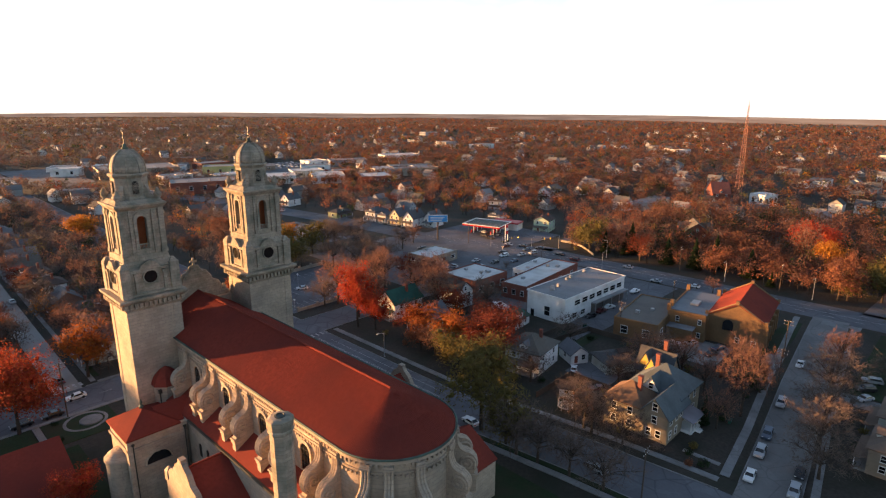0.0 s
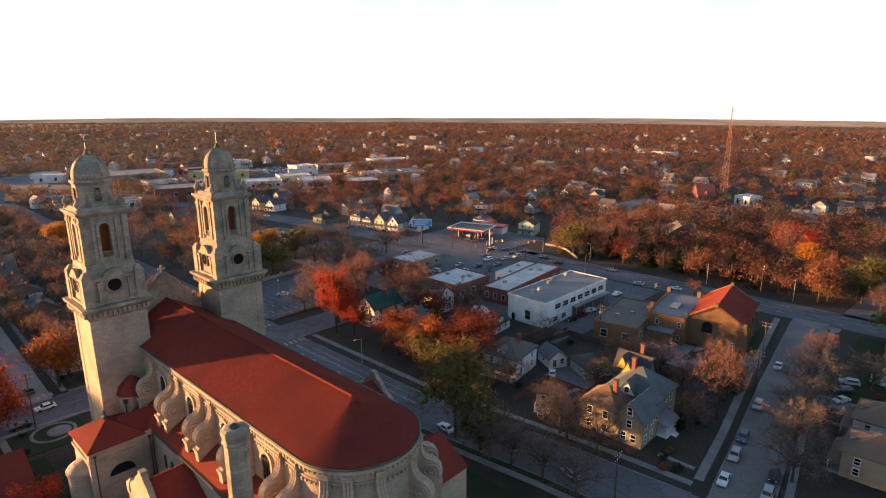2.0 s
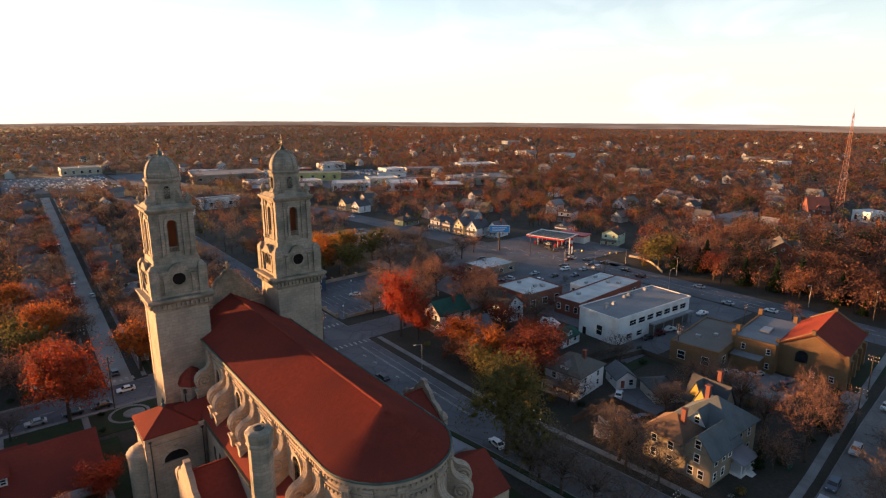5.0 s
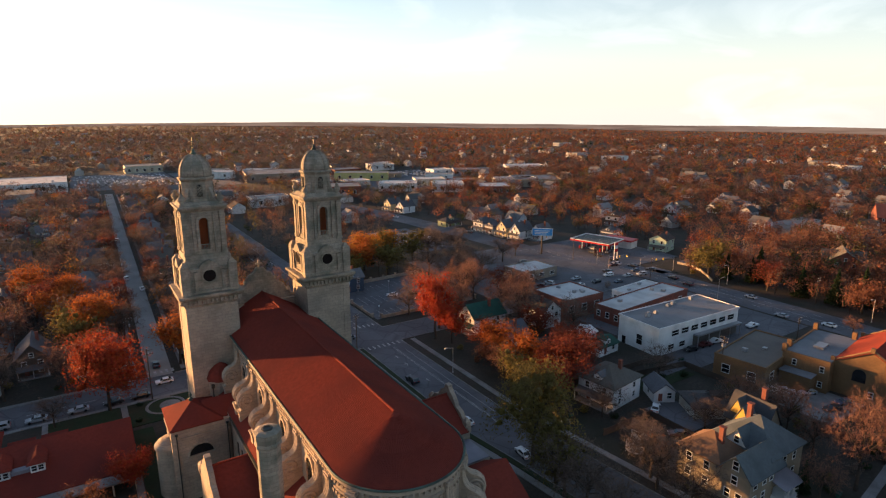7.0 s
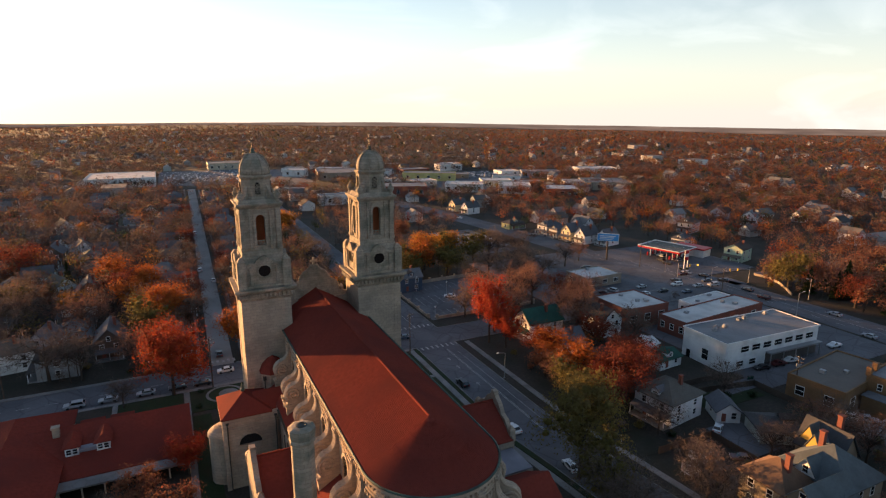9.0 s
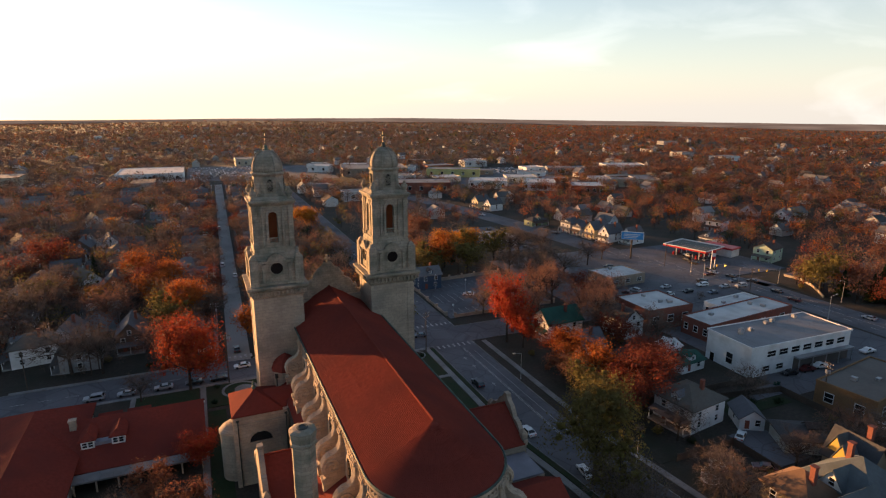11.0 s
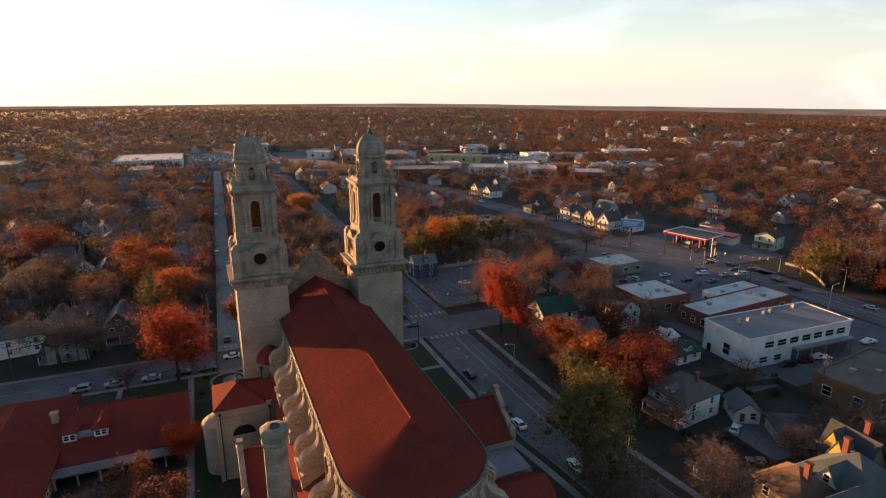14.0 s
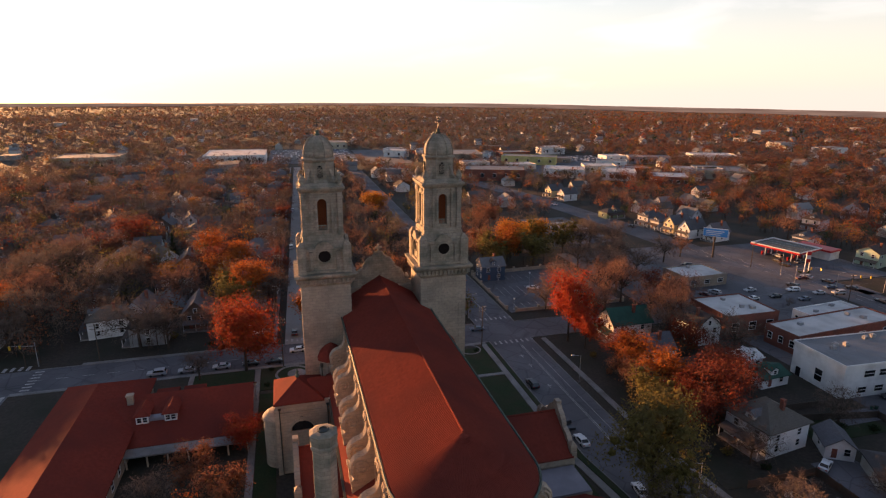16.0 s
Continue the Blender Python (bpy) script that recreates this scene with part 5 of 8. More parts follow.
for hx, hy, ht, hw, hd, hh, hr, hs, lb, wm in ((-67, 70, -8, 8, 12, 4.6, 3.8, "gable", "pale weathered gabled house with a mossy roof", PALE_GREY), (-60, 124, 4, 8.5, 11, 4.6, 4.0, "gable", "dark gabled house with white trim", DARK_SIDING),
                                               (-71, 134, 30, 7.5, 11, 4.8, 3.6, "gable", "white gabled house with a grey roof", WHITE), (-64, 176, 6, 9, 11, 5.6, 3.6, "hip", "white two-storey house with porch", WHITE), (-81, 195, -4, 9, 11, 5.6, 4.0, "gable", "dark gabled house with white trim", DARK_SIDING),
                                               (-70, 203, 10, 8, 11, 5.4, 3.8, "gable", "white gabled house with a grey roof", WHITE), (-111, 216, 20, 9, 12, 5.6, 3.8, "gable", "white gabled house with a grey roof", WHITE), (-101, 176, 0, 9, 10, 5.2, 3.2, "hip", "white two-storey house with porch", WHITE),
                                               (-86, 271, 20, 8, 11, 5.4, 3.8, "gable", "white gabled house with a grey roof", WHITE), (-69, 256, -4, 9, 11, 5.8, 3.4, "hip", "pale grey two-storey house with a hipped roof", PALE_GREY), (-66, 308, 0, 9, 11, 5.6, 3.4, "hip", "pale grey two-storey house with a hipped roof", PALE_GREY),
                                               (-50, 269, 0, 9, 10, 5.0, 3.2, "side", "white house with a dormered roof", WHITE), (-34, 273, 0, 8, 11, 5.2, 3.6, "gable", "pale grey gabled house", PALE_GREY), (-30, 183, 80, 8, 11, 5.2, 3.6, "gable", "pale grey gabled house", PALE_GREY),
                                               (-33, 139, 60, 8.5, 11, 5.4, 3.4, "hip", "blue-grey house with a hipped roof", PALE_GREY), (-46, 126, 0, 8, 10, 4.6, 3.2, "gable", "weathered brown house with a dormer", DARK_SIDING), (-87, 139, 0, 9, 11, 5.2, 3.4, "hip", "white two-storey house with porch", WHITE),
                                               (-89, 112, 10, 9, 11, 5.2, 3.8, "gable", "white gabled house with a grey roof", WHITE), (-42, 244, 0, 8, 10, 5.2, 3.2, "hip", "white two-storey house with porch", WHITE), (1.5, 96, 60, 12, 9, 3.2, 2.2, "hip", "low white bungalow with a grey hipped roof", WHITE)):
    house((hx, hy, 0), ht, hw, hd, hh, hr, hs, label=lb, wall=wm, rich=False)
    TAKEN.append((hx, hy, 9))
house((252, -16, 0), -60, 13, 14, 8, 4.5, "cross", False, label="red brick mansion with grey roofs among trees", wall=BRICK_RED, rich=False)
house((396, 22, 0), -60, 12, 22, 8, 7, "side", False, label="brown brick hall with a steep gabled roof", wall=BRICK_RED, roof=BRICK_RED, rich=False)
TAKEN += [(252, -16, 10), (396, 22, 13), (404, -6, 8)]
for k in range(9):
    sites.append((avenue_x(165 + 13 * k) + 24, 165 + 13 * k, -80))
for k in range(70):
    sites.append((rng.uniform(205, 430), rng.uniform(45, 400), rng.choice((0, 90, 180, -90))))
for k in range(10):
    sites.append((rng.uniform(235, 420), rng.uniform(-220, 30), rng.choice((0, 90, 180, -90))))
count = 0
for x, y, turn in sites:
    if clear(x, y, 5.5) and abs(x - avenue_x(y)) > 15 and count < 118:
        copy_thing(TEMPLATES[rng.choice((0, 0, 1, 1, 2, 3))], pose(x, y, land(x, y) - 0.05, 0, 0, turn + rng.uniform(-2, 2)))
        TAKEN.append((x, y, 6.0))
        count += 1
for tmp in TEMPLATES:
    for o in (*tmp.children_recursive, tmp):
        bpy.data.objects.remove(o)

# ---- workshops, halls and the filling station ----


def white_hall():
    t = thing("workshop_hall", "long white two-storey workshop with a grey flat roof and window bands", "building", (130.6, -21.6, 0), -2)
    m = mesh()
    bx(m, -21.5, 17.5, -7.5, 8.0, -0.5, 8.6)
    bx(m, -21.8, 17.8, -7.8, -7.5, 8.6, 9.1)
    bx(m, -21.8, 17.8, 8.0, 8.3, 8.6, 9.1)
    bx(m, -21.8, -21.5, -7.5, 8.0, 8.6, 9.1)
    bx(m, 17.5, 17.8, -7.5, 8.0, 8.6, 9.1)
    part("wall", m, WHITE, t)
    m = mesh()
    bx(m, -21.5, 17.5, -7.5, 8.0, 8.6, 8.9)
    part("flat_roof", m, ROOF_GREY, t)
    m = mesh()
    bx(m, -5, 17.6, -9.3, -7.5, 3.6, 4.1)
    part("awning", m, STEEL, t, "grey canopy over the ground floor")
    # dark band whose colour stands in for the shade under the canopy
    m = mesh()
    bx(m, -5, 17.4, -7.62, -7.5, -0.3, 3.6)
    part("lower_band", m, ROOF_BROWN, t, "shopfront wall with the canopy's shade put into its dark colour")
    for k in range(5):
        m = mesh()
        cbx(m, -4.6 + 5.4 * k, -9.1, -0.3, 0.25, 0.25, 3.9)
        part("awning_post", m, STEEL, t)
    for k in range(7):
        window(t, -14.0 + 4.6 * k, -7.5, 5.4, 3.2, 1.7, 0)
    for k in range(2):
        window(t, -15.5 + 5.2 * k, -7.52, 1.2, 2.6, 1.6, 0)
    window(t, -21.5, -0.5, 1.6, 2.2, 3.2, -90)
    m = mesh()
    cbx(m, -21.55, 5.6, 0, 0.1, 1.4, 2.4)
    part("door", m, GLASS, t)
    for x, y in ((-14, 3), (-11, 2.5), (-16, 1.5), (-2, 5), (1, 5.5), (11, 6)):
        m = mesh()
        cbx(m, x, y, 8.9, 1.3, 1.0, 0.8)
        cbx(m, x, y, 9.7, 0.8, 0.6, 0.25)
        part("roof_unit", m, STEEL, t)


def flat_block(name, label, x0, x1, y0, y1, h, wall, roof, turn=0, units=2, wins=3):
    cx, cy = (x0 + x1) / 2, (y0 + y1) / 2
    w, d = x1 - x0, y1 - y0
    t = thing(name, label, "building", (cx, cy, land(cx, cy)), turn)
    m = mesh()
    bx(m, -w / 2, w / 2, -d / 2, d / 2, -1.0, h)
    for a, b, c, e in ((-w / 2 - 0.05, w / 2 + 0.05, -d / 2 - 0.05, -d / 2 + 0.3), (-w / 2 - 0.05, w / 2 + 0.05, d / 2 - 0.3, d / 2 + 0.05), (-w / 2 - 0.05, -w / 2 + 0.3, -d / 2 + 0.3, d / 2 - 0.3), (w / 2 - 0.3, w / 2 + 0.05, -d / 2 + 0.3, d / 2 - 0.3)):
        bx(m, a, b, c, e, h, h + 0.5)
    part("wall", m, wall, t)
    m = mesh()
    bx(m, -w / 2 + 0.3, w / 2 - 0.3, -d / 2 + 0.3, d / 2 - 0.3, h, h + 0.15)
    part("flat_roof", m, roof, t)
    r = random.Random(int(abs(cx * 7 + cy)))
    for k in range(units):
        m = mesh()
        cbx(m, r.uniform(-w / 3, w / 3), r.uniform(-d / 3, d / 3), h + 0.1, r.uniform(0.8, 1.8), r.uniform(0.8, 1.4), r.uniform(0.6, 1.1))
        part("roof_unit", m, STEEL, t)
    for k in range(wins):
        x = -w / 2 + w * (k + 0.5) / wins
        window(t, x, -d / 2, h * 0.35, min(2.4, w / wins * 0.5), h * 0.35, 0)
    for k in range(max(1, wins - 1)):
        y = -d / 2 + d * (k + 0.5) / max(1, wins - 1)
        window(t, -w / 2, y, h * 0.35, min(2.0, d / wins * 0.5), h * 0.35, -90)
    TAKEN.append((cx, cy, 0.4 * max(w, d)))
    return t


white_hall()
flat_block("brick_shop", "low red brick shop with a patched pale flat roof", 118, 160, -4.0, 7.0, 5.5, BRICK_RED, ROOF_PALE, 5, 4, 4)
flat_block("shop_annexe", "low white annexe with a pale flat roof", 138, 160, 9, 16, 4.5, WHITE, ROOF_PALE, 5, 2, 3)
flat_block("brick_garage", "brick garage with a bright white flat roof and low walls", 107, 126, 9, 26, 7.0, BRICK_RED, ROOF_PALE, 0, 4, 3)
flat_block("low_shop", "low pale shop with a white roof", 126, 145, 53, 67, 4.0, SIDING, ROOF_PALE, 3, 1, 3)
flat_block("tan_hall", "low tan brick hall with a brownish flat roof", 112, 139, -56.5, -43, 6.6, BRICK_TAN, ROOF_BROWN, 8, 2, 3)


def brick_school():
    t = thing("parish_hall", "tan brick hall with flat roof and red tiled gabled wing", "building", (136, -70, 0), 7.5)
    m = mesh()
    bx(m, -9.4, 14.9, 3.7, 15.1, -0.5, 8.4)
    bx(m, -9.6, 15.1, 14.8, 15.3, 8.4, 9.0)
    bx(m, -9.6, -9.1, 3.7, 15.1, 8.4, 9.0)
    bx(m, -13.4, -9.4, 6.5, 14, -0.5, 4.6)
    part("wall", m, BRICK_TAN, t)
    m = mesh()
    bx(m, -9.1, 14.8, 3.8, 14.8, 8.4, 8.7)
    bx(m, -13.6, -9.3, 6.3, 14.2, 4.6, 4.75)
    part("flat_roof", m, ROOF_GREY, t)
    m = mesh()
    bx(m, -6, 19.5, -12, 3.9, -0.5, 8.6)
    prism(m, [(-12, 8.6), (3.9, 8.6), (-4, 13.2)], "x", -6, 19.5)
    for x in (-6.2, -1.2, 4.8, 10.8, 16.8):      # stepped buttresses
        bx(m, x, x + 1.4, -13.0, -12, -0.5, 6.6 + 1.6 * (x < -6))
    w = part("gabled_wing", m, BRICK_TAN, t)
    m = mesh()
    gable(m, -5.8, 19.3, -12, 3.9, 8.6, 13.2, "x", 0.3, 0.5)
    part("wing_roof", m, TILE, w)
    for x in (-6, 19.5):
        m = mesh()
        for (y0, z0), (y1, z1) in (((-12.4, 8.5), (-4, 13.7)), ((4.3, 8.5), (-4, 13.7))):
            tube(m, (x, y0, z0), (x, y1, z1), 0.35, 0.35, 5)
        for y, z in ((-12.3, 9.4), (-4, 14.4), (4.2, 9.6)):
            cbx(m, x, y, z - 1.2, 0.9, 0.9, 1.3)
        part("gable_coping", m, BRICK_TAN, w)
    m = mesh()
    prism(m, arch_ring(3.0, 3.4, 10), "y", -0.05, 0.1)
    part("round_window", shift(m, pose(-6.05, -2.0, 4.6, 0, 0, -90)), GLASS, w)
    for y in (-9.5, -5):
        window(w, -6.0, y, 1.2, 1.0, 1.5, -90)
    for x in (1.8, 7.8, 13.8):
        window(w, x, -12, 2.0, 1.6, 3.2, 0)
    for y, z in ((5.4, 5.6), (5.4, 1.4), (12, 5.6)):
        window(t, -9.4, y, z, 0.9, 1.5, -90)
    for x, y in ((-9.2, 14.8), (-5, 15.1), (14.6, 14.9), (14.6, 5.0)):
        m = mesh()
        cbx(m, x, y, 8.6, 1.1, 1.1, 2.2)
        part("chimney", m, BRICK_TAN, t)
    m = mesh()
    bx(m, -1, 3.5, 8, 10.5, 8.7, 9.3)
    part("skylight", m, STEEL, t)


brick_school()


def filling_station():
    t = thing("filling_station", "filling station with a red and white canopy over pumps", "filling station", (199.5, 80, 0), 15)
    m = mesh()
    bx(m, -8.5, 8.5, -11, 11, 5.0, 5.3)
    c = part("canopy", m, WHITE, t)
    for a, b, c0, d in ((-8.8, 8.8, -11.3, -11.0), (-8.8, 8.8, 11.0, 11.3), (-8.8, -8.5, -11, 11), (8.5, 8.8, -11, 11)):
        m = mesh()
        bx(m, a, b, c0, d, 4.6, 5.35)
        part("fascia", m, SIGN_RED, c, "red fascia band")
        m = mesh()
        bx(m, a, b, c0, d, 5.35, 5.75)
        part("fascia_cap", m, WHITE, c, "white upper edge of the canopy")
    for i in range(4):                     # dark panels of the canopy's top
        m = mesh()
        bx(m, -8.0 + 4.1 * i, -4.4 + 4.1 * i, -10.6, 10.6, 5.3, 5.4)
        part("roof_panel", m, GUTTER, c)
    for x in (-5, 0, 5):
        for y in (-6, 6):
            m = mesh()
            cbx(m, x, y, 0, 0.4, 0.4, 5.0)
            part("column", m, WHITE, t)
            m = mesh()
            cbx(m, x, y + 1.4, 0.1, 0.9, 0.6, 1.7)
            part("pump", m, SIGN_RED, t)
    m = mesh()
    bx(m, 11, 19, -14, 2, -0.5, 3.8)
    part("shop", m, WHITE, t)
    m = mesh()
    bx(m, 10.6, 19.4, -14.4, 2.4, 3.8, 4.5)
    part("shop_roof", m, SIGN_RED, t)
    m = mesh()
    bx(m, 11.0, 19.0, -14, 2, 4.5, 4.56)
    part("shop_roof_deck", m, SIGN_RED, t)
    s = thing("price_sign", "tall red and white roadside sign on a post", "sign", (189.6, 58.5, 0))
    m = mesh()
    for k in (-1.1, 1.1):
        cbx(m, k, 0, 0, 0.3, 0.3, 9.0)
    part("post", m, WHITE, s)
    for z, mt in ((7.4, SIGN_RED), (5.8, WHITE), (4.2, SIGN_RED)):
        m = mesh()
        cbx(m, 0, 0, z, 2.2, 0.5, 1.5)
        part("panel", m, mt, s)
    b = thing("billboard", "roadside billboard with a blue poster on a steel post", "billboard", (166.5, 87, 0), -42)
    m = mesh()
    tube(m, (0, 0.4, -0.3), (0, 0.4, 11), 0.45, 0.4, 10)
    part("post", m, WOOD_POLE, b)
    m = mesh()
    bx(m, -5.2, 5.2, -0.3, 0.3, 9.8, 13.6)
    part("frame", m, WHITE, b)
    m = mesh()
    bx(m, -5.0, 5.0, -0.36, -0.3, 10.0, 13.4)
    p = part("poster", m, SIGN_BLUE, b, "blue poster with pale bars")
    for z in (10.6, 11.4, 12.2):
        m = mesh()
        bx(m, -4.0, 2.0 + z - 10.6, -0.4, -0.36, z, z + 0.35)
        part("text_bar", m, WHITE, p)


filling_station()
TAKEN += [(201, 78, 15), (166.5, 87, 6), (132, -22, 14), (136, -70, 16)]
# distant halls
for x0, x1, y0, y1, h, wm, rm, tn, lb in (
        (205, 240, 335, 360, 7, WHITE, ROOF_PALE, -30, "long white warehouse with a pale roof"), (246, 275, 306, 336, 7, WHITE, ROOF_PALE, -30, "bright white warehouse with a pale roof"),
        (272, 300, 270, 300, 7, BRICK_RED, ROOF_PALE, -30, "long white-fronted brick warehouse"), (335, 380, 290, 330, 7, SIDING, ROOF_GREY, -30, "long grey shed with a flat roof"),
        (200, 256, 428, 450, 8, material("mustard_render", (0.42, 0.38, 0.16), 0.8), ROOF_GREY, -30, "mustard yellow flat-roofed store"), (130, 180, 330, 360, 9, BRICK_RED, ROOF_GREY, -20, "three-storey red brick office block"),
        (-98, -38, 496, 560, 9, WHITE, ROOF_PALE, 0, "wide white supermarket with a flat roof"),
        (335, 378, 408, 428, 7, SIDING, ROOF_GREY, -25, "wide grey flat-roofed store"), (120, 190, 470, 520, 8, SIDING, ROOF_GREY, -10, "wide grey flat-roofed store"), (-240, -180, 520, 560, 8, SIDING, ROOF_GREY, 0, "wide grey flat-roofed store"),
        (20, 60, 640, 670, 9, SIDING, ROOF_GREY, 0, "low pale flat-roofed store"), (412, 458, 405, 430, 8, WHITE, ROOF_PALE, -20, "long white warehouse with a pale roof"), (318, 360, 312, 328, 7, WHITE, ROOF_PALE, -20, "long white warehouse with a pale roof")):
    flat_block("distant_hall", lb, x0, x1, y0, y1, h, wm, rm, tn, 3, 5)
shops = random.Random(21)
for k in range(34):
    x, y = shops.uniform(40, 330), shops.uniform(300, 600)
    if free(x, y, 14) and abs(x - avenue_x(y)) > 22:
        flat_block("distant_store", shops.choice(("low pale flat-roofed store", "wide grey flat-roofed store", "low brick flat-roofed store")), x - shops.uniform(8, 20), x + shops.uniform(8, 20), y - shops.uniform(6, 12), y + shops.uniform(6, 12),
                   shops.uniform(4.5, 8), shops.choice((WHITE, SIDING, BRICK_RED, SIDING)), shops.choice((ROOF_PALE, ROOF_GREY, ROOF_GREY)), shops.choice((-30, -20, 0)), 1, 2)
strip("pavement_stores", 190, 330, 345, 500, 0.0, None, "wide asphalt yards between distant stores", "car park")
strip("pavement_stores_west", 62, 112, 470, 620, 0.05, None, "wide asphalt yards between distant stores", "car park")
flat_block("white_shop", "low white building with a flat roof", -126, -102, 47, 60, 4.6, WHITE, ROOF_PALE, 0, 1, 3)
flat_block("white_office", "low white office block behind the wood", 398, 412, -12, 0, 8, WHITE, ROOF_PALE, -20, 1, 3)
strip("pavement_plaza", 100, 174, 24.2, 110, 0.015, None, "asphalt yards and car parks by the crossing", "yard")
strip("pavement_market", -36, 60, 490, 640, 0.07, None, "large asphalt car park of the supermarket", "car park")
strip("pavement_cars", 112, 140, 124, 184, 0.02, None, "asphalt car park crowded with cars", "car park")

# ---- trees ----
def outward(c, hub, r, rough, up=0.35):
    """Axes of leaves that lie roughly in the skin of a crown round its hub."""
    n = (c - hub) / (np.linalg.norm(c - hub, axis=1)[:, None] + 1e-6) + rough * r.normal(size=c.shape) + (0, 0, up)
    return np.cross(n, r.normal(size=c.shape)), n


def quads(centres, size, stretch, axes, r, face=None):
    """Small leaf or twig faces at centres (n x 3); axes: preferred direction of each, or None."""
    n = len(centres)
    u = r.normal(size=(n, 3)) if axes is None else axes + 0.45 * r.normal(size=(n, 3))
    u /= np.linalg.norm(u, axis=1)[:, None] + 1e-9
    w = np.cross(u, r.normal(size=(n, 3)) if face is None else face)
    w /= np.linalg.norm(w, axis=1)[:, None] + 1e-9
    s = size * r.uniform(0.6, 1.4, (n, 1))
    a, b = u * s * stretch / 2, w * s / 2
    v = np.stack([centres - a - b * 0.6, centres + a * 0.2 - b, centres + a, centres - a * 0.2 + b], 1).reshape(-1, 3)
    return v


def quad_mesh(name, verts, mat):
    me = bpy.data.meshes.new(name)
    n = len(verts) // 4
    me.vertices.add(4 * n)
    me.vertices.foreach_set("co", verts.astype(np.float32).ravel())
    me.loops.add(4 * n)
    me.loops.foreach_set("vertex_index", np.arange(4 * n, dtype=np.int32))
    me.polygons.add(n)
    me.polygons.foreach_set("loop_start", np.arange(0, 4 * n, 4, dtype=np.int32))
    me.polygons.foreach_set("loop_total", np.full(n, 4, dtype=np.int32))
    me.materials.append(mat)
    me.update()
    me.validate()
    return me


def shards(centres, size, axes, r, stretch=1.3, face=None):
    """Three-cornered leaf sprays at centres; axes: preferred directions, or None."""
    n = len(centres)
    u = r.normal(size=(n, 3)) if axes is None else axes + 0.4 * r.normal(size=(n, 3))
    u /= np.linalg.norm(u, axis=1)[:, None] + 1e-9
    w = np.cross(u, r.normal(size=(n, 3)) if face is None else face)
    w /= np.linalg.norm(w, axis=1)[:, None] + 1e-9
    s = size * r.uniform(0.6, 1.4, (n, 1))
    return np.stack([centres - u * s * stretch * 0.5 - w * s * 0.5, centres - u * s * stretch * 0.35 + w * s * 0.5, centres + u * s * stretch * 0.6], 1).reshape(-1, 3)


def shard_mesh(name, v, f, mat):
    me = bpy.data.meshes.new(name)
    me.vertices.add(len(v))
    me.vertices.foreach_set("co", v.astype(np.float32).ravel())
    n = len(f)
    me.loops.add(3 * n)
    me.loops.foreach_set("vertex_index", f.astype(np.int32).ravel())
    me.polygons.add(n)
    me.polygons.foreach_set("loop_start", np.arange(0, 3 * n, 3, dtype=np.int32))
    me.polygons.foreach_set("loop_total", np.full(n, 3, dtype=np.int32))
    me.materials.append(mat)
    me.update()
    me.validate()
    return me


GOLDEN = (1 + math.sqrt(5)) / 2
CLUMP_V = np.array([(-1, GOLDEN, 0), (1, GOLDEN, 0), (-1, -GOLDEN, 0), (1, -GOLDEN, 0), (0, -1, GOLDEN), (0, 1, GOLDEN), (0, -1, -GOLDEN), (0, 1, -GOLDEN), (GOLDEN, 0, -1), (GOLDEN, 0, 1), (-GOLDEN, 0, -1), (-GOLDEN, 0, 1)]) / math.hypot(1, GOLDEN)
CLUMP_F = np.array([(0, 11, 5), (0, 5, 1), (0, 1, 7), (0, 7, 10), (0, 10, 11), (1, 5, 9), (5, 11, 4), (11, 10, 2), (10, 7, 6), (7, 1, 8), (3, 9, 4), (3, 4, 2), (3, 2, 6), (3, 6, 8), (3, 8, 9), (4, 9, 5), (2, 4, 11), (6, 2, 10), (8, 6, 7), (9, 8, 1)])


def clumps(centres, radii, r):
    """Uneven dense clumps of foliage inside a crown: a knobbly lump at each centre."""
    n = len(centres)
    turn = r.normal(size=(n, 3, 3))
    turn = np.linalg.qr(turn)[0]
    v = np.einsum("kj,nij->nki", CLUMP_V, turn) * r.uniform(0.62, 1.3, (n, 12, 1)) * np.asarray(radii)[:, None, :] + centres[:, None, :]
    f = CLUMP_F[None] + 12 * np.arange(n)[:, None, None]
    return v.reshape(-1, 3), f.reshape(-1, 3)


def foliage(v, lumps_v, lumps_f):
    """Corners and faces of sprays and clumps together."""
    f = np.arange(len(v)).reshape(-1, 3)
    return np.concatenate([v, lumps_v]), np.concatenate([f, lumps_f + len(v)])


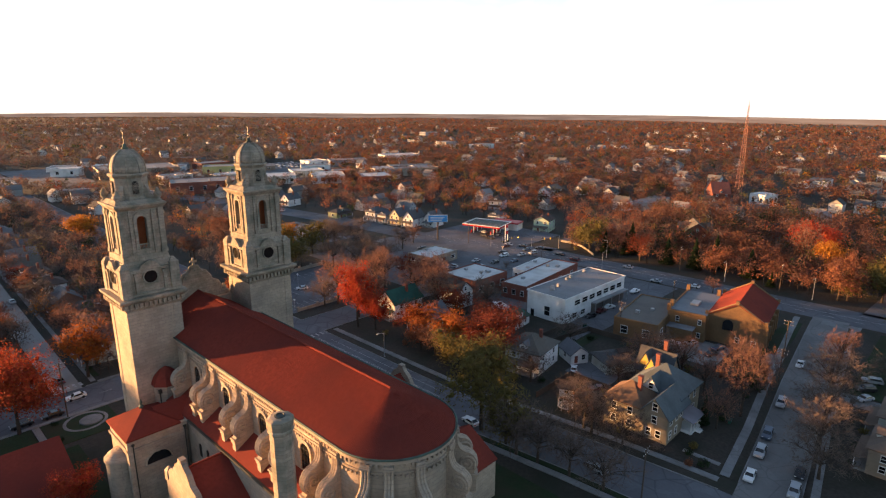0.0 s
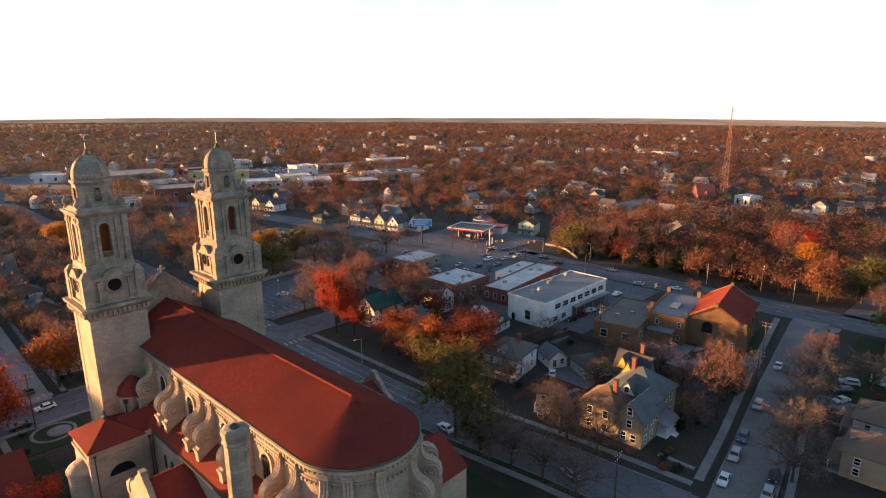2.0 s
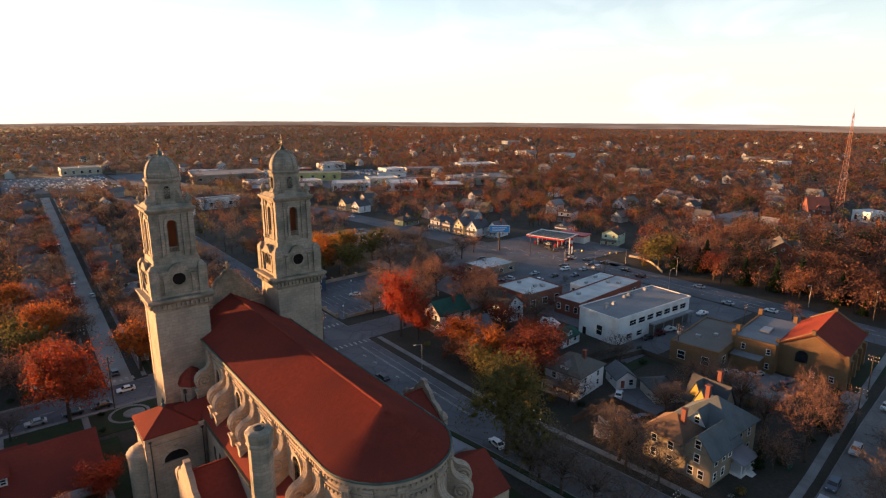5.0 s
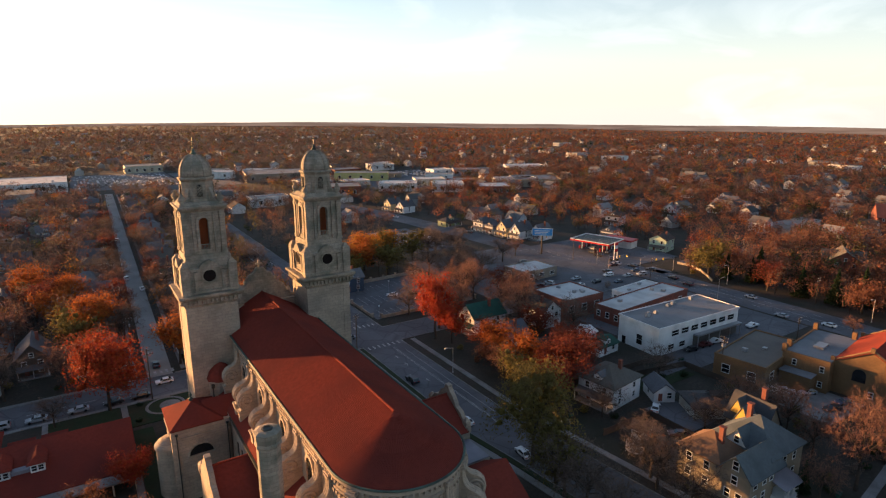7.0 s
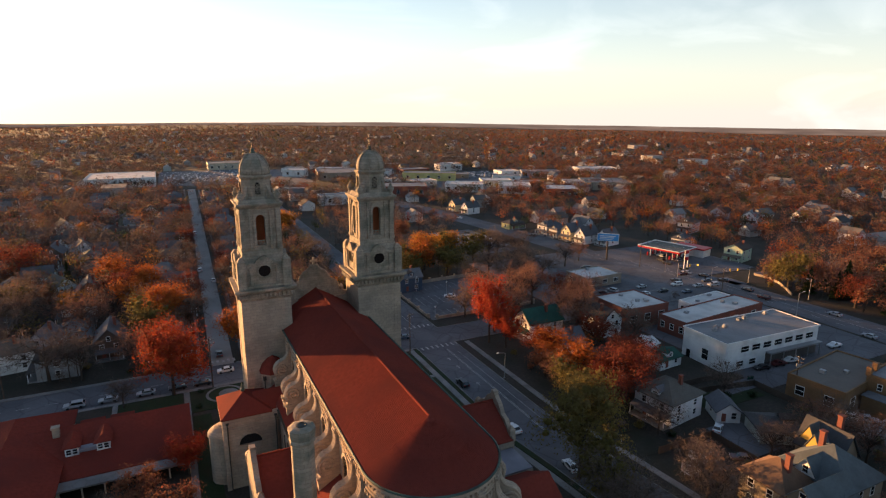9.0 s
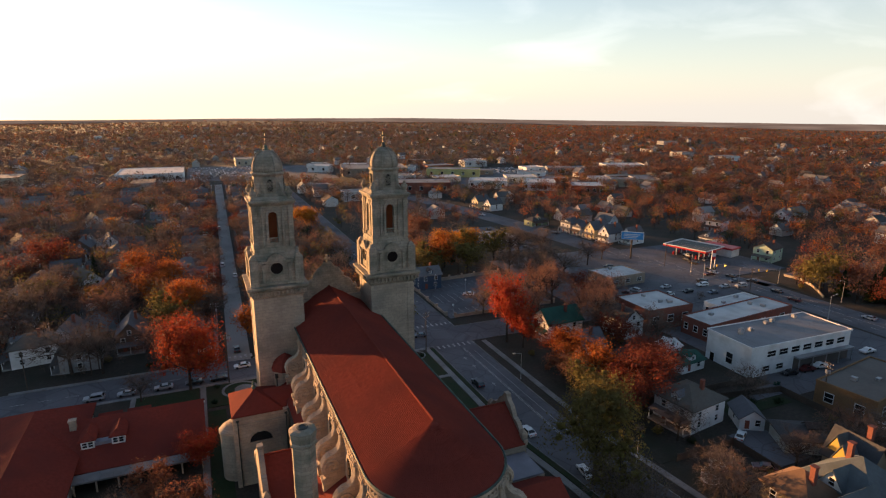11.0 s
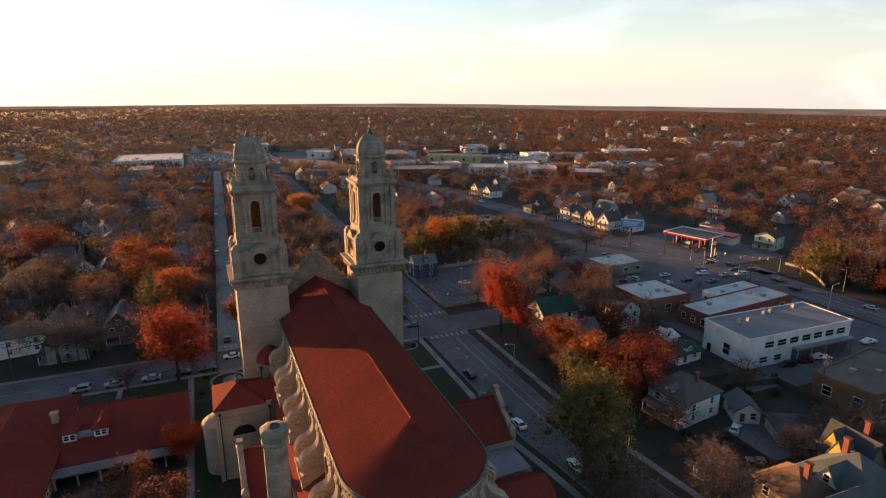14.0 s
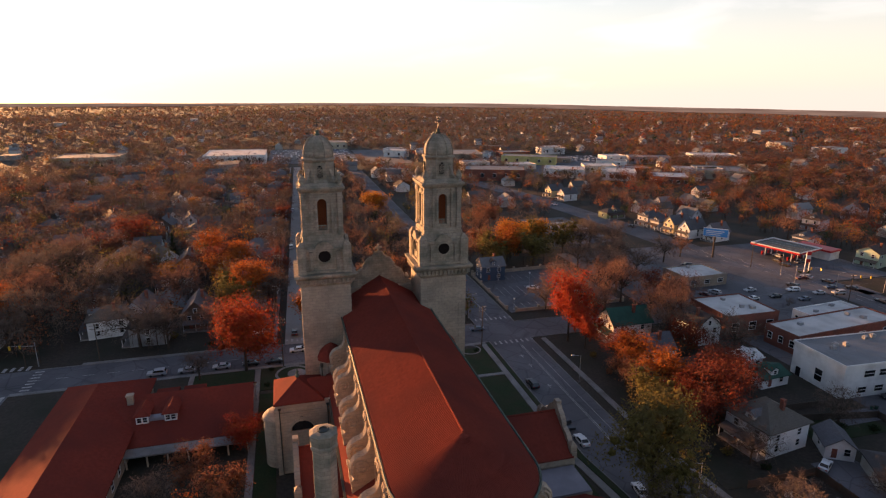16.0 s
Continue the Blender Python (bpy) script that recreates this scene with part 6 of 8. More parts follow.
def tree_parts(h, cr, count, leaf, colour, seed, kind="leafy"):
    """Trunk with limbs, and a crown of small leaves and twigs gathered round the ends of the branches."""
    r, rn = random.Random(seed), np.random.default_rng(seed)
    m = mesh()
    fork = h * r.uniform(0.2, 0.3)
    base = 0.018 * h + 0.08
    tube(m, (0, 0, -0.4), (0.1, 0.05, fork), base * 1.25, base * 0.85, 8)
    tube(m, (0.1, 0.05, fork), (r.uniform(-0.4, 0.4), r.uniform(-0.4, 0.4), h * 0.75), base * 0.85, 0.05, 6)
    tips, dirs = [], []
    limbs = 15 if kind != "bare" else 17
    for i in range(limbs):
        a = i * 2.4 + r.uniform(-0.4, 0.4)
        lift = r.uniform(0.0, 1.0)
        z = h * (0.40 + 0.52 * lift)
        rad = cr * math.sqrt(max(0.05, 1 - ((z / h - 0.58) / 0.44) ** 2)) * r.uniform(0.7, 1.05)
        end = Vector((rad * math.cos(a), rad * math.sin(a), z))
        start = Vector((0.1, 0.05, fork + (h * 0.5 - fork) * lift))
        mid = start.lerp(end, 0.5) + Vector((0, 0, 0.08 * h * (1 - lift)))
        tube(m, start, mid, base * 0.45, base * 0.26, 4)
        tube(m, mid, end, base * 0.26, 0.03, 3)
        for j in range(5 if kind != "bare" else 8):
            f = r.uniform(0.25, 1.0)
            p = mid.lerp(end, f) if f > 0.45 else start.lerp(mid, 0.4 + f)
            q = p + Vector((r.gauss(0, 1), r.gauss(0, 1), r.gauss(0.5, 0.8))).normalized() * cr * r.uniform(0.25, 0.5)
            tube(m, p, q, base * 0.13, 0.02, 3)
            tips.append(q)
            dirs.append((q - p).normalized())
        tips.append(end)
        dirs.append((end - mid).normalized())
    tips.append(Vector((0, 0, h * 0.92)))
    dirs.append(Vector((0, 0, 1)))
    tips, dirs = np.array([tuple(t) for t in tips]), np.array([tuple(d) for d in dirs])
    pick = rn.integers(0, len(tips), count)
    if kind == "bare":
        step = rn.uniform(-0.2, 1.0, (count, 1)) * cr * 0.32
        spread = dirs[pick] + 0.7 * rn.normal(size=(count, 3))
        spread /= np.linalg.norm(spread, axis=1)[:, None]
        v = shards(tips[pick] + spread * step, leaf, spread, rn, 11.0)
        f = np.arange(len(v)).reshape(-1, 3)
    else:
        c = tips[pick] + np.clip(rn.normal(size=(count, 3)), -1.5, 1.5) * cr * np.array([0.20, 0.20, 0.16])
        u, face = outward(c, np.array([0, 0, h * 0.50]), rn, 0.7)
        v = shards(c, leaf, u / (np.linalg.norm(u, axis=1)[:, None] + 1e-6), rn, 1.35, face)
        hub = np.array([0, 0, h * 0.56])
        inner = hub + (tips - hub) * 0.84
        size = cr * rn.uniform(0.06, 0.15, (len(inner), 1)) * np.array([1.0, 1.0, 0.8])
        if kind == "thin":
            inner, size = inner[::3], size[::3] * 0.8
        v, f = foliage(v, *clumps(inner, size, rn))
    v[:, 2] = np.maximum(v[:, 2], 0.6)
    return data("trunk", m, BARK), shard_mesh("crown", v, f, LEAF[colour])


def conifer_parts(h, cr, count, seed):
    rn = np.random.default_rng(seed)
    m = mesh()
    tube(m, (0, 0, -0.4), (0, 0, h * 0.95), 0.02 * h, 0.03, 6)
    f = 1 - np.sqrt(rn.uniform(0, 1, count))
    a = rn.uniform(0, 2 * math.pi, count)
    rad = cr * (1 - f) * np.sqrt(rn.uniform(0.1, 1, count)) * (0.75 + 0.25 * np.sin(f * 40))
    c = np.stack([rad * np.cos(a), rad * np.sin(a), 0.6 + f * (h - 0.6)], 1)
    out = np.stack([np.cos(a), np.sin(a), -0.3 + 0 * a], 1)
    return data("trunk", m, BARK), quad_mesh("crown", quads(c, 0.35, 2.0, out, rn), LEAF["green"])


TREE_KIND = {
    "red": (tree_parts(16, 5.6, 9000, 0.27, "red", 3), "scarlet autumn tree with a full crown"),
    "maple": (tree_parts(15, 7.0, 9000, 0.28, "orange", 5), "broad orange maple with a rounded crown"),
    "redmaple": (tree_parts(15, 7.2, 14000, 0.26, "crimson", 6), "broad red maple with a rounded crown"),
    "rust_a": (tree_parts(14, 5.5, 4600, 0.27, "rust", 11), "rust-brown autumn tree with a thinning crown"),
    "rust_b": (tree_parts(12, 5.0, 4200, 0.27, "rust", 12), "rust-brown autumn tree with a thinning crown"),
    "ember_a": (tree_parts(14, 5.8, 4600, 0.25, "ember", 17, "thin"), "dark red autumn tree losing its leaves"),
    "ember_b": (tree_parts(12, 5.4, 4200, 0.25, "ember", 18, "thin"), "dark red autumn tree losing its leaves"),
    "orange_a": (tree_parts(13, 5.2, 4400, 0.27, "orange", 13), "orange autumn tree with loose crown"),
    "gold_a": (tree_parts(13, 5.4, 4400, 0.27, "gold", 14), "golden yellow autumn tree with full crown"),
    "olive_a": (tree_parts(17, 6.8, 8000, 0.27, "olive", 15), "tall olive-green tree turning brown"),
    "olive_b": (tree_parts(14, 6.0, 5000, 0.27, "olive", 16), "olive-green tree turning brown"),
    "bare_a": (tree_parts(14, 5.5, 3600, 0.07, "twig", 21, "bare"), "leafless tree with fine reddish twigs"),
    "bare_b": (tree_parts(12, 5.0, 3400, 0.07, "twig", 22, "bare"), "leafless tree with fine reddish twigs"),
    "grey_a": (tree_parts(13, 5.5, 5000, 0.07, "grey", 23, "bare"), "leafless grey-brown tree with spreading twigs"),
    "grey_b": (tree_parts(12, 6.0, 4600, 0.07, "grey", 24, "bare"), "leafless grey-brown tree with spreading twigs"),
    "fir": (conifer_parts(10, 2.3, 2600, 31), "dark green conifer with dense needles"),
    "fir_b": (conifer_parts(13, 3.6, 3200, 32), "dark green conifer with dense needles"),
}


def tree(kind, x, y, size=1.0, turn=None, wide=1.0):
    (trunk, crown), label = TREE_KIND[kind]
    t = thing("tree", label, "tree", (x, y, land(x, y)), rng.uniform(0, 360) if turn is None else turn, "autumn trees")
    t.scale = (size * wide, size * wide, size)
    part("trunk", trunk, None, t)
    part("crown", crown, None, t)
    TAKEN.append((x, y, 2.0))


for row in (("redmaple", -32.5, 24.0, 1.25, 0.85), ("maple", -33, 74, 1.05, 0.9), ("maple", -40, 113, 0.9, 0.9), ("red", 60, 20, 1.4, 0.66), ("red", 62.5, 14, 0.85, 0.9), ("bare_a", 69, 43, 1.3, 1.0), ("bare_a", 84, 40, 1.3, 1.0),
            ("olive_a", 41, -49.5, 1.25, 0.85), ("olive_b", 40.5, -57, 0.95, 0.9), ("grey_a", 39.6, -66, 0.85, 1.1), ("grey_a", 40.5, -73, 0.8, 1.0), ("grey_a", 56, -69, 0.9, 1.1), ("grey_b", 39, -61, 1.0, 1.1), ("grey_b", 41.5, -80, 0.8, 1.1), ("grey_b", 57, -76, 0.75, 1.0), ("bare_a", 88.5, -90.2, 1.25, 0.8), ("bare_b", 104, -90.0, 1.0, 0.8), ("bare_b", 79, -88, 0.8, 0.8), ("grey_b", 114.2, -103.2, 1.0, 1.1), ("grey_b", 98, -105.6, 0.9, 1.1), ("grey_a", 84, -107.3, 0.95, 1.1), ("grey_b", 74, -109.3, 0.9, 1.1), ("bare_a", 135, -101.5, 0.8, 1.1), ("grey_b", 130, -115, 0.8, 1.1), ("fir", 106, -88.2, 1.0, 1.2), ("grey_b", 92, -66, 0.9, 1.1), ("bare_b", 99, -60, 0.8, 1.0), ("grey_b", 100, -66, 0.8, 1.0), ("grey_b", 104, -62, 0.8, 1.0), ("olive_b", 59, -24, 0.85, 1.1), ("ember_b", 64, -31, 0.9, 1.0), ("orange_a", 66, -4, 0.95, 1.0), ("ember_b", 67, -22, 0.9, 1.1),
            ("ember_a", 72, -30, 1.1, 1.0), ("ember_b", 86, -15, 1.0, 1.0), ("ember_b", 88, 2, 1.0, 1), ("bare_b", 92, 26, 1.2, 1.0), ("bare_b", 103, 30, 1.2, 1.0), ("grey_a", 100, -2, 1.0, 1),
            ("grey_a", 58, -66, 0.95, 1.1), ("bare_b", 93, -80, 0.95, 0.7), ("bare_b", 103, -84.5, 1.2, 0.7), ("bare_a", 98, -72, 0.8, 1.0), ("fir", 78.5, -85.2, 0.75, 0.9), ("fir_b", 110, -88, 0.8, 0.9), ("grey_a", 108, -105, 0.65, 1.0),
            ("bare_b", 128, -101, 0.75, 0.9), ("rust_a", -33, -33, 0.75, 1.0), ("rust_a", -39, -24, 0.7, 1.0), ("red", -30.5, -14, 0.55, 1.2), ("grey_a", -45, -30, 0.7, 1.0), ("orange_a", -37, -42, 0.75, 1),
            ("gold_a", 76, 108, 1.35, 1.0), ("orange_a", 72, 101, 1.3, 1.0), ("orange_a", 37, 66, 0.8, 1.0), ("gold_a", 30, 205, 1.3, 1.1), ("rust_a", 8, 55, 1.0, 1), ("orange_a", 28, 52, 1.0, 0.8), ("olive_b", 90, 118, 1.2, 1), ("gold_a", 228, -80, 1.3, 0.8),
            ("red", 252, -70, 1.2, 1.3), ("grey_b", -63, 47, 1.25, 1.1), ("grey_a", -92, 56, 1.4, 1.1), ("bare_a", -98, 72, 1.35, 1.1), ("grey_b", -84, 82, 1.4, 1.1), ("grey_a", -77, 92, 1.3, 1.1), ("bare_b", -58, 82, 1.3, 1.1), ("grey_a", -110, 96, 1.4, 1.1), ("grey_b", -104, 118, 1.5, 1.1), ("ember_b", -50, 112, 1.2, 1.1), ("ember_a", -88, 160, 1.2, 1.1), ("grey_a", 82, -62, 0.7, 1.1), ("grey_b", 68, -44, 0.75, 1.0), ("grey_a", 97, -38, 0.7, 1.1), ("olive_b", -82, 104, 1.0, 1.1), ("gold_a", -62, 100, 0.8, 1.3), ("orange_a", -53, 133, 1.1, 1.1), ("gold_a", -73, 240, 0.9, 0.7), ("fir_b", -70, 148, 0.9, 0.8), ("orange_a", -45, 98, 1.0, 1.1), ("grey_b", 118, 73, 1.0, 1.1), ("grey_b", 114, 84, 1.0, 1.1), ("grey_a", 140, 86, 0.9, 1.1), ("bare_b", 153, 92, 0.8, 1.0), ("gold_a", 92, 117, 1.2, 1.1), ("olive_b", 104, 112, 1.1, 1.1), ("rust_b", 86, 168, 1.2, 1.1), ("grey_a", -55, 44, 1.0, 1.0), ("grey_a", -44, 22, 0.6, 1.0), ("grey_a", 128, 108, 1.1, 1.0), ("grey_a", 114, 86, 1.0, 1.2), ("grey_a", 104, 66, 1.0, 1.2), ("ember_b", 108, 46, 0.9, 1.2), ("grey_a", 112, 110, 1.1, 1.2), ("grey_a", 120, 116, 1.1, 1.2), ("rust_b", 62, -8, 0.75, 1), ("orange_a", 68, -14, 0.95, 1.2), ("bare_a", 66, 27, 1.3, 0.9), ("bare_a", 71, 24, 1.2, 0.9), ("grey_b", 64, 44.5, 0.9, 1.0), ("grey_b", 98, 56, 1.1, 1.1), ("grey_b", 100, 72, 1.1, 1.1), ("grey_b", 99, 88, 1.0, 1.1), ("olive_b", 82, 96, 1.1, 1.1), ("olive_b", 64, 98, 1.1, 1.1), ("ember_a", 66, 1, 0.85, 1.0), ("ember_b", 69, -27, 1.0, 1.1), ("ember_a", 80, -22, 1.0, 1.1), ("fir_b", 205, -22, 1.0, 1.1), ("fir_b", 206, -34, 1.1, 1.0), ("rust_a", 204, -44, 0.9, 1.0), ("fir_b", 209, -56, 1.0, 1.2), ("ember_a", 203, -10, 0.9, 1.0), ("fir_b", 208, 0, 0.9, 1), ("fir_b", 214, -40, 1.2, 1.0), ("rust_b", 214, -64, 1.0, 1.0), ("bare_a", 236, -70, 1.5, 0.8), ("rust_a", 216, -20, 1.0, 1.0), ("fir", 202, -66, 0.6, 1.6), ("bare_b", 178, -52, 0.5, 1.2), ("olive_b", 172, -116, 1.0, 1.2), ("olive_b", 180, -122, 0.9, 1.2), ("bare_a", 90, 14, 1.2, 1.0), ("bare_b", 110, 34, 1.1, 1.2), ("bare_a", 94, 46, 1.1, 1.0), ("grey_a", 88, 10, 1.1, 1.0), ("bare_b", 62, -14, 0.8, 1.1)):
    tree(row[0], row[1], row[2], row[3], None, row[4])

for k in range(13):                         # street trees along the narrow lane
    for side, off in ((-1, 7.6), (1, 8.0)):
        yy = 68 + 18.5 * k + 6.0 * (side > 0) + rng.uniform(-3, 3)
        tree(("grey_a", "bare_a", "rust_b", "grey_b", "ember_b")[(2 * k + (side > 0)) % 5], lane(yy) + side * off, yy, rng.uniform(0.75, 1.05), None, 1.0)
kinds = ["rust_a"] * 3 + ["rust_b"] * 3 + ["orange_a"] + ["bare_a"] * 5 + ["bare_b"] * 5 + ["grey_a"] * 5 + ["olive_a"] * 2 + ["olive_b", "gold_a", "maple", "fir"]
made = 0
for k in range(3000):
    x, y = rng.uniform(-110, 235), rng.uniform(-120, 150)
    if made >= 52:
        break
    woods = x > 197 and y < 30
    if clear(x, y, 1.5) and abs(x - avenue_x(y)) > 13 and (woods or rng.random() < 0.8) and not (x > 200 and rng.random() < 0.35) and not (x < -20 and y < 40) and not (50 < x < 115 and -75 < y < 32):
        tree(rng.choice(kinds if not woods else ["rust_a", "rust_b", "rust_a", "olive_b", "fir_b", "bare_a", "bare_b", "ember_a"]), x, y, rng.uniform(0.7, 1.15) * (1.1 if woods else 1.0))
        made += 1


def far_woods():
    """Trees of the quarter and of the country behind it, too many to count: sprays gathered in lobes round each crown, coarser with distance."""
    r = np.random.default_rng(99)
    names = ["rust", "orange", "twig", "grey", "olive", "gold", "crimson", "green"]
    loose, stems, spots = {n: [] for n in names}, mesh(), []
    for k in range(6800):                      # the quarter round the church
        x, y = (r.uniform(-330, 480), r.uniform(-150, 420)) if k < 5600 else (r.uniform(-260, 36), r.uniform(42, 330))
        if not clear(x, y, 1.2 if x > 36 else -0.6) or abs(x - avenue_x(y)) < 14 or (36 < x < 198 and y < 150 and r.random() < 0.75) or (y > 40 and abs(x - lane(y)) < 6.8) or (x < -20 and y < 40) or (x > 198 and y < 36):
            continue
        spots.append((x, y, 0))
    for k in range(900):                       # the dense wood across the avenue
        x, y = r.uniform(200, 350), r.uniform(-150, 30)
        if abs(x - avenue_x(y)) > 14 and not (abs(y + 108 + 0.08 * (x - 190)) < 9):
            spots.append((x, y, 1))
    for lo, hi, count, kind in ((420, 900, 6500, 2), (900, 1900, 11500, 3), (1900, 4000, 15000, 4)):
        for k in range(count):
            d = math.sqrt(r.uniform(lo * lo, hi * hi)) if lo < 1900 else lo + (hi - lo) * r.uniform(0, 1) ** 1.3
            a = r.uniform(-0.85, 1.75)
            x, y = -30 + d * math.sin(a), -125 + d * math.cos(a)
            if not free(x, y, 2) or abs(x - avenue_x(y)) < 12:
                continue
            if math.sin(x / 170 + 0.6) * math.sin(y / 140) + 0.5 * math.sin(x / 63 + y / 80) > 0.75 and r.random() < 0.8 and kind < 3:
                continue
            spots.append((x, y, kind))
    for x, y, kind in spots:
        n, leaf, lobes = ((170, 0.50, 9), (180, 0.56, 9), (80, 0.95, 7), (30, 1.9, 5), (13, 3.6, 3))[kind]
        h = r.uniform(7.5, 13.5) * (1, 1.15, 1, 1, 0.75)[kind] * (1.25 if kind == 0 and x < -25 else 1.0)
        cr = h * r.uniform(0.32, 0.48) * (1.2, 1.25, 1.5, 1.8, 3.2)[kind]
        if x > 60 + 0.55 * y and kind < 2:       # oaks keep their rust-brown leaves
            p = np.array([0.45, 0.01, 0.26, 0.10, 0.04, 0.002, 0.01, 0.13]) if kind else np.array([0.40, 0.04, 0.24, 0.14, 0.09, 0.015, 0.02, 0.055])
        elif x > 60 + 0.55 * y:
            # more grey among far trees: distance haze put into their colours
            p = np.array([0.40, 0.02, 0.22, 0.24, 0.06, 0.01, 0.01, 0.04])
        else:                                    # mostly leafless maples and elms; far ones greyer, to paint in haze
            p = np.array([0.10, 0.015, 0.22, 0.52, 0.07, 0.015, 0.01, 0.04]) if kind < 2 else np.array([0.06, 0.004, 0.11, 0.74, 0.05, 0.003, 0.002, 0.03])
        col = names[r.choice(len(names), p=p / p.sum())]
        z = land(x, y)
        g = r.normal(size=(lobes, 3))
        g /= np.linalg.norm(g, axis=1)[:, None]
        hub = g * r.uniform(0.35, 0.75, (lobes, 1)) * (cr, cr, h * 0.38) + (x, y, z + h * 0.57)
        pick = r.integers(0, lobes, n)
        q = r.normal(size=(n, 3))
        q /= np.linalg.norm(q, axis=1)[:, None]
        c = hub[pick] + q * r.uniform(0.4, 1.0, (n, 1)) * cr * 0.46
        if col in ("twig", "grey") and kind < 2:
            loose[col].append(shards(c, 0.17, (c - (x, y, z + h * 0.3)) / h, r, 9.0))
        else:
            u, face = outward(c, np.array([x, y, z + h * 0.4]), r, 0.5, 0.4 if kind < 2 else 1.2)
            loose[col].append(shards(c, leaf, u / (np.linalg.norm(u, axis=1)[:, None] + 1e-6), r, 1.3, face))
        if kind < 2:
            tube(stems, (x, y, z - 0.3), (x, y, z + h * 0.6), 0.2, 0.07, 3)
    words = {"rust": "rust-brown", "orange": "orange", "twig": "reddish leafless", "grey": "grey leafless", "olive": "olive-green", "gold": "golden", "crimson": "crimson", "green": "dark evergreen"}
    for n in names:
        if loose[n]:
            v = np.concatenate(loose[n])
            tagged(new("woodland", shard_mesh("woodland", v, np.arange(len(v)).reshape(-1, 3), LEAF[n])), words[n] + " autumn trees spreading to the horizon", "trees", kind="stuff")
    tagged(part("woodland_trunks", stems, BARK), "dark trunks of the autumn trees", "trees", kind="stuff")


far_woods()


def far_houses():
    """Roofs and walls of the distant quarters among the trees."""
    r = random.Random(5)
    w, f = mesh(), mesh()
    for k in range(650):
        d = 380 + 2000 * r.random() ** 1.6
        a = r.uniform(-0.7, 1.6)
        x, y = -30 + d * math.sin(a), -125 + d * math.cos(a)
        if not free(x, y, 6) or abs(x - avenue_x(y)) < 14:
            continue
        z = land(x, y)
        big = r.random() < 0.06
        sx, sy, h = (r.uniform(15, 40), r.uniform(12, 25), r.uniform(5, 9)) if big else (r.uniform(7, 10), r.uniform(8, 12), r.uniform(3.5, 6.5))
        p = pose(x, y, z, 0, 0, r.choice((0, 90)) + r.uniform(-4, 4))
        b = mesh()
        bx(b, -sx / 2, sx / 2, -sy / 2, sy / 2, -1, h)
        if not big:
            prism(b, [(-sx / 2, h), (sx / 2, h), (0, h + 3)], "y", -sy / 2, sy / 2)
        face_set(w, *shift(b, p))
        b = mesh()
        if big:
            bx(b, -sx / 2 + 0.3, sx / 2 - 0.3, -sy / 2 + 0.3, sy / 2 - 0.3, h, h + 0.3)
        else:
            gable(b, -sx / 2, sx / 2, -sy / 2, sy / 2, h, h + 3, "y", 0.25, 0.4)
        face_set(f, *shift(b, p))
    tagged(part("distant_house_walls", w, material("distant_siding", (0.42, 0.41, 0.39), 0.8, None, 0.1, 0.3, vary=0.5, island=True)), "pale walls of distant houses among trees", "houses", kind="stuff")
    tagged(part("distant_house_roofs", f, material("distant_shingle", (0.13, 0.125, 0.125), 0.9, None, 0.2, 0.5, vary=0.6, island=True)), "grey roofs of distant houses among trees", "houses", kind="stuff")


far_houses()

# ---- lawns, pavements, kerbs and road markings ----
def slab(name, x0, x1, y0, y1, z, mat, label, category):
    m = mesh()
    bx(m, x0, x1, y0, y1, -0.3, z)
    return setting(name, m, mat, label, category)


LAWNS = [(-46, -30.5, 10.5, 24.2), (-28.6, -14.5, 12, 24.0), (18.5, 33.6, 6.3, 22.3), (18.5, 33.6, -30, 4.6), (-28.6, -24.5, -60, 10), (14, 33.6, -92, -31), (35.6, 36.7, -31, 24), (50.3, 52.6, -31, 23.5),
         (133, 166, -87.2, -81), (120, 172, -118, -106.5)]
LAWNS += [(-13.4, -10.8, 60, 70.5), (-9.6, -6.0, 60, 77), (-13.2, -10.8, 43, 52)]
for k, (x0, x1, y0, y1) in enumerate(LAWNS):
    dry = x0 > 49 and x1 < 71 
    slab("lawn", x0, x1, y0, y1, 0.10, SOIL if dry else LAWN, "verge strewn with fallen leaves" if dry else "dark green mown autumn lawn", "lawn")
WALKS = [(33.8, 35.4, -31, 24), (53.0, 54.6, -31, 24), (-88, 35.4, 24.3, 25.3), (-30.2, -28.8, -90, 24), (18, 33.8, 4.8, 6.1), (-46.5, -45.3, 15, 24.2), (-76, -26.0, 38.9, 40.0), (-12.2, 36, 38.9, 40.0)]
for x0, x1, y0, y1 in WALKS:
    slab("pavement", x0, x1, y0, y1, 0.15, CONCRETE, "pale concrete footpath", "footpath")
slab("pavement_drive", 110.5, 128, -76, -57, 0.07, CONCRETE, "pale concrete drive beside the brick halls", "drive")
slab("pavement_drive_corner", 124, 132, -90, -84, 0.07, CONCRETE, "pale concrete drive beside the brick halls", "drive")
slab("pavement_alley", 100, 118, -38, -33, 0.06, ASPHALT, "asphalt alley behind the gardens", "alley")
slab("lawn_garden", 88, 108, -42, -34, 0.05, LAWN, "small green back garden", "lawn")
slab("pavement_court", 79, 90, -60, -47, 0.05, ASPHALT, "asphalt back court with parked cars", "yard")
for s in (-1, 1):
    ribbon("lawn_lane", lane_line(s * 4.6, 42), 1.8, 0.123, SOIL, "narrow leaf-strewn verge beside the street", "lawn")
    ribbon("pavement_lane", lane_line(s * 6.2, 40.2), 1.2, 0.161, CONCRETE, "pale concrete footpath", "footpath")
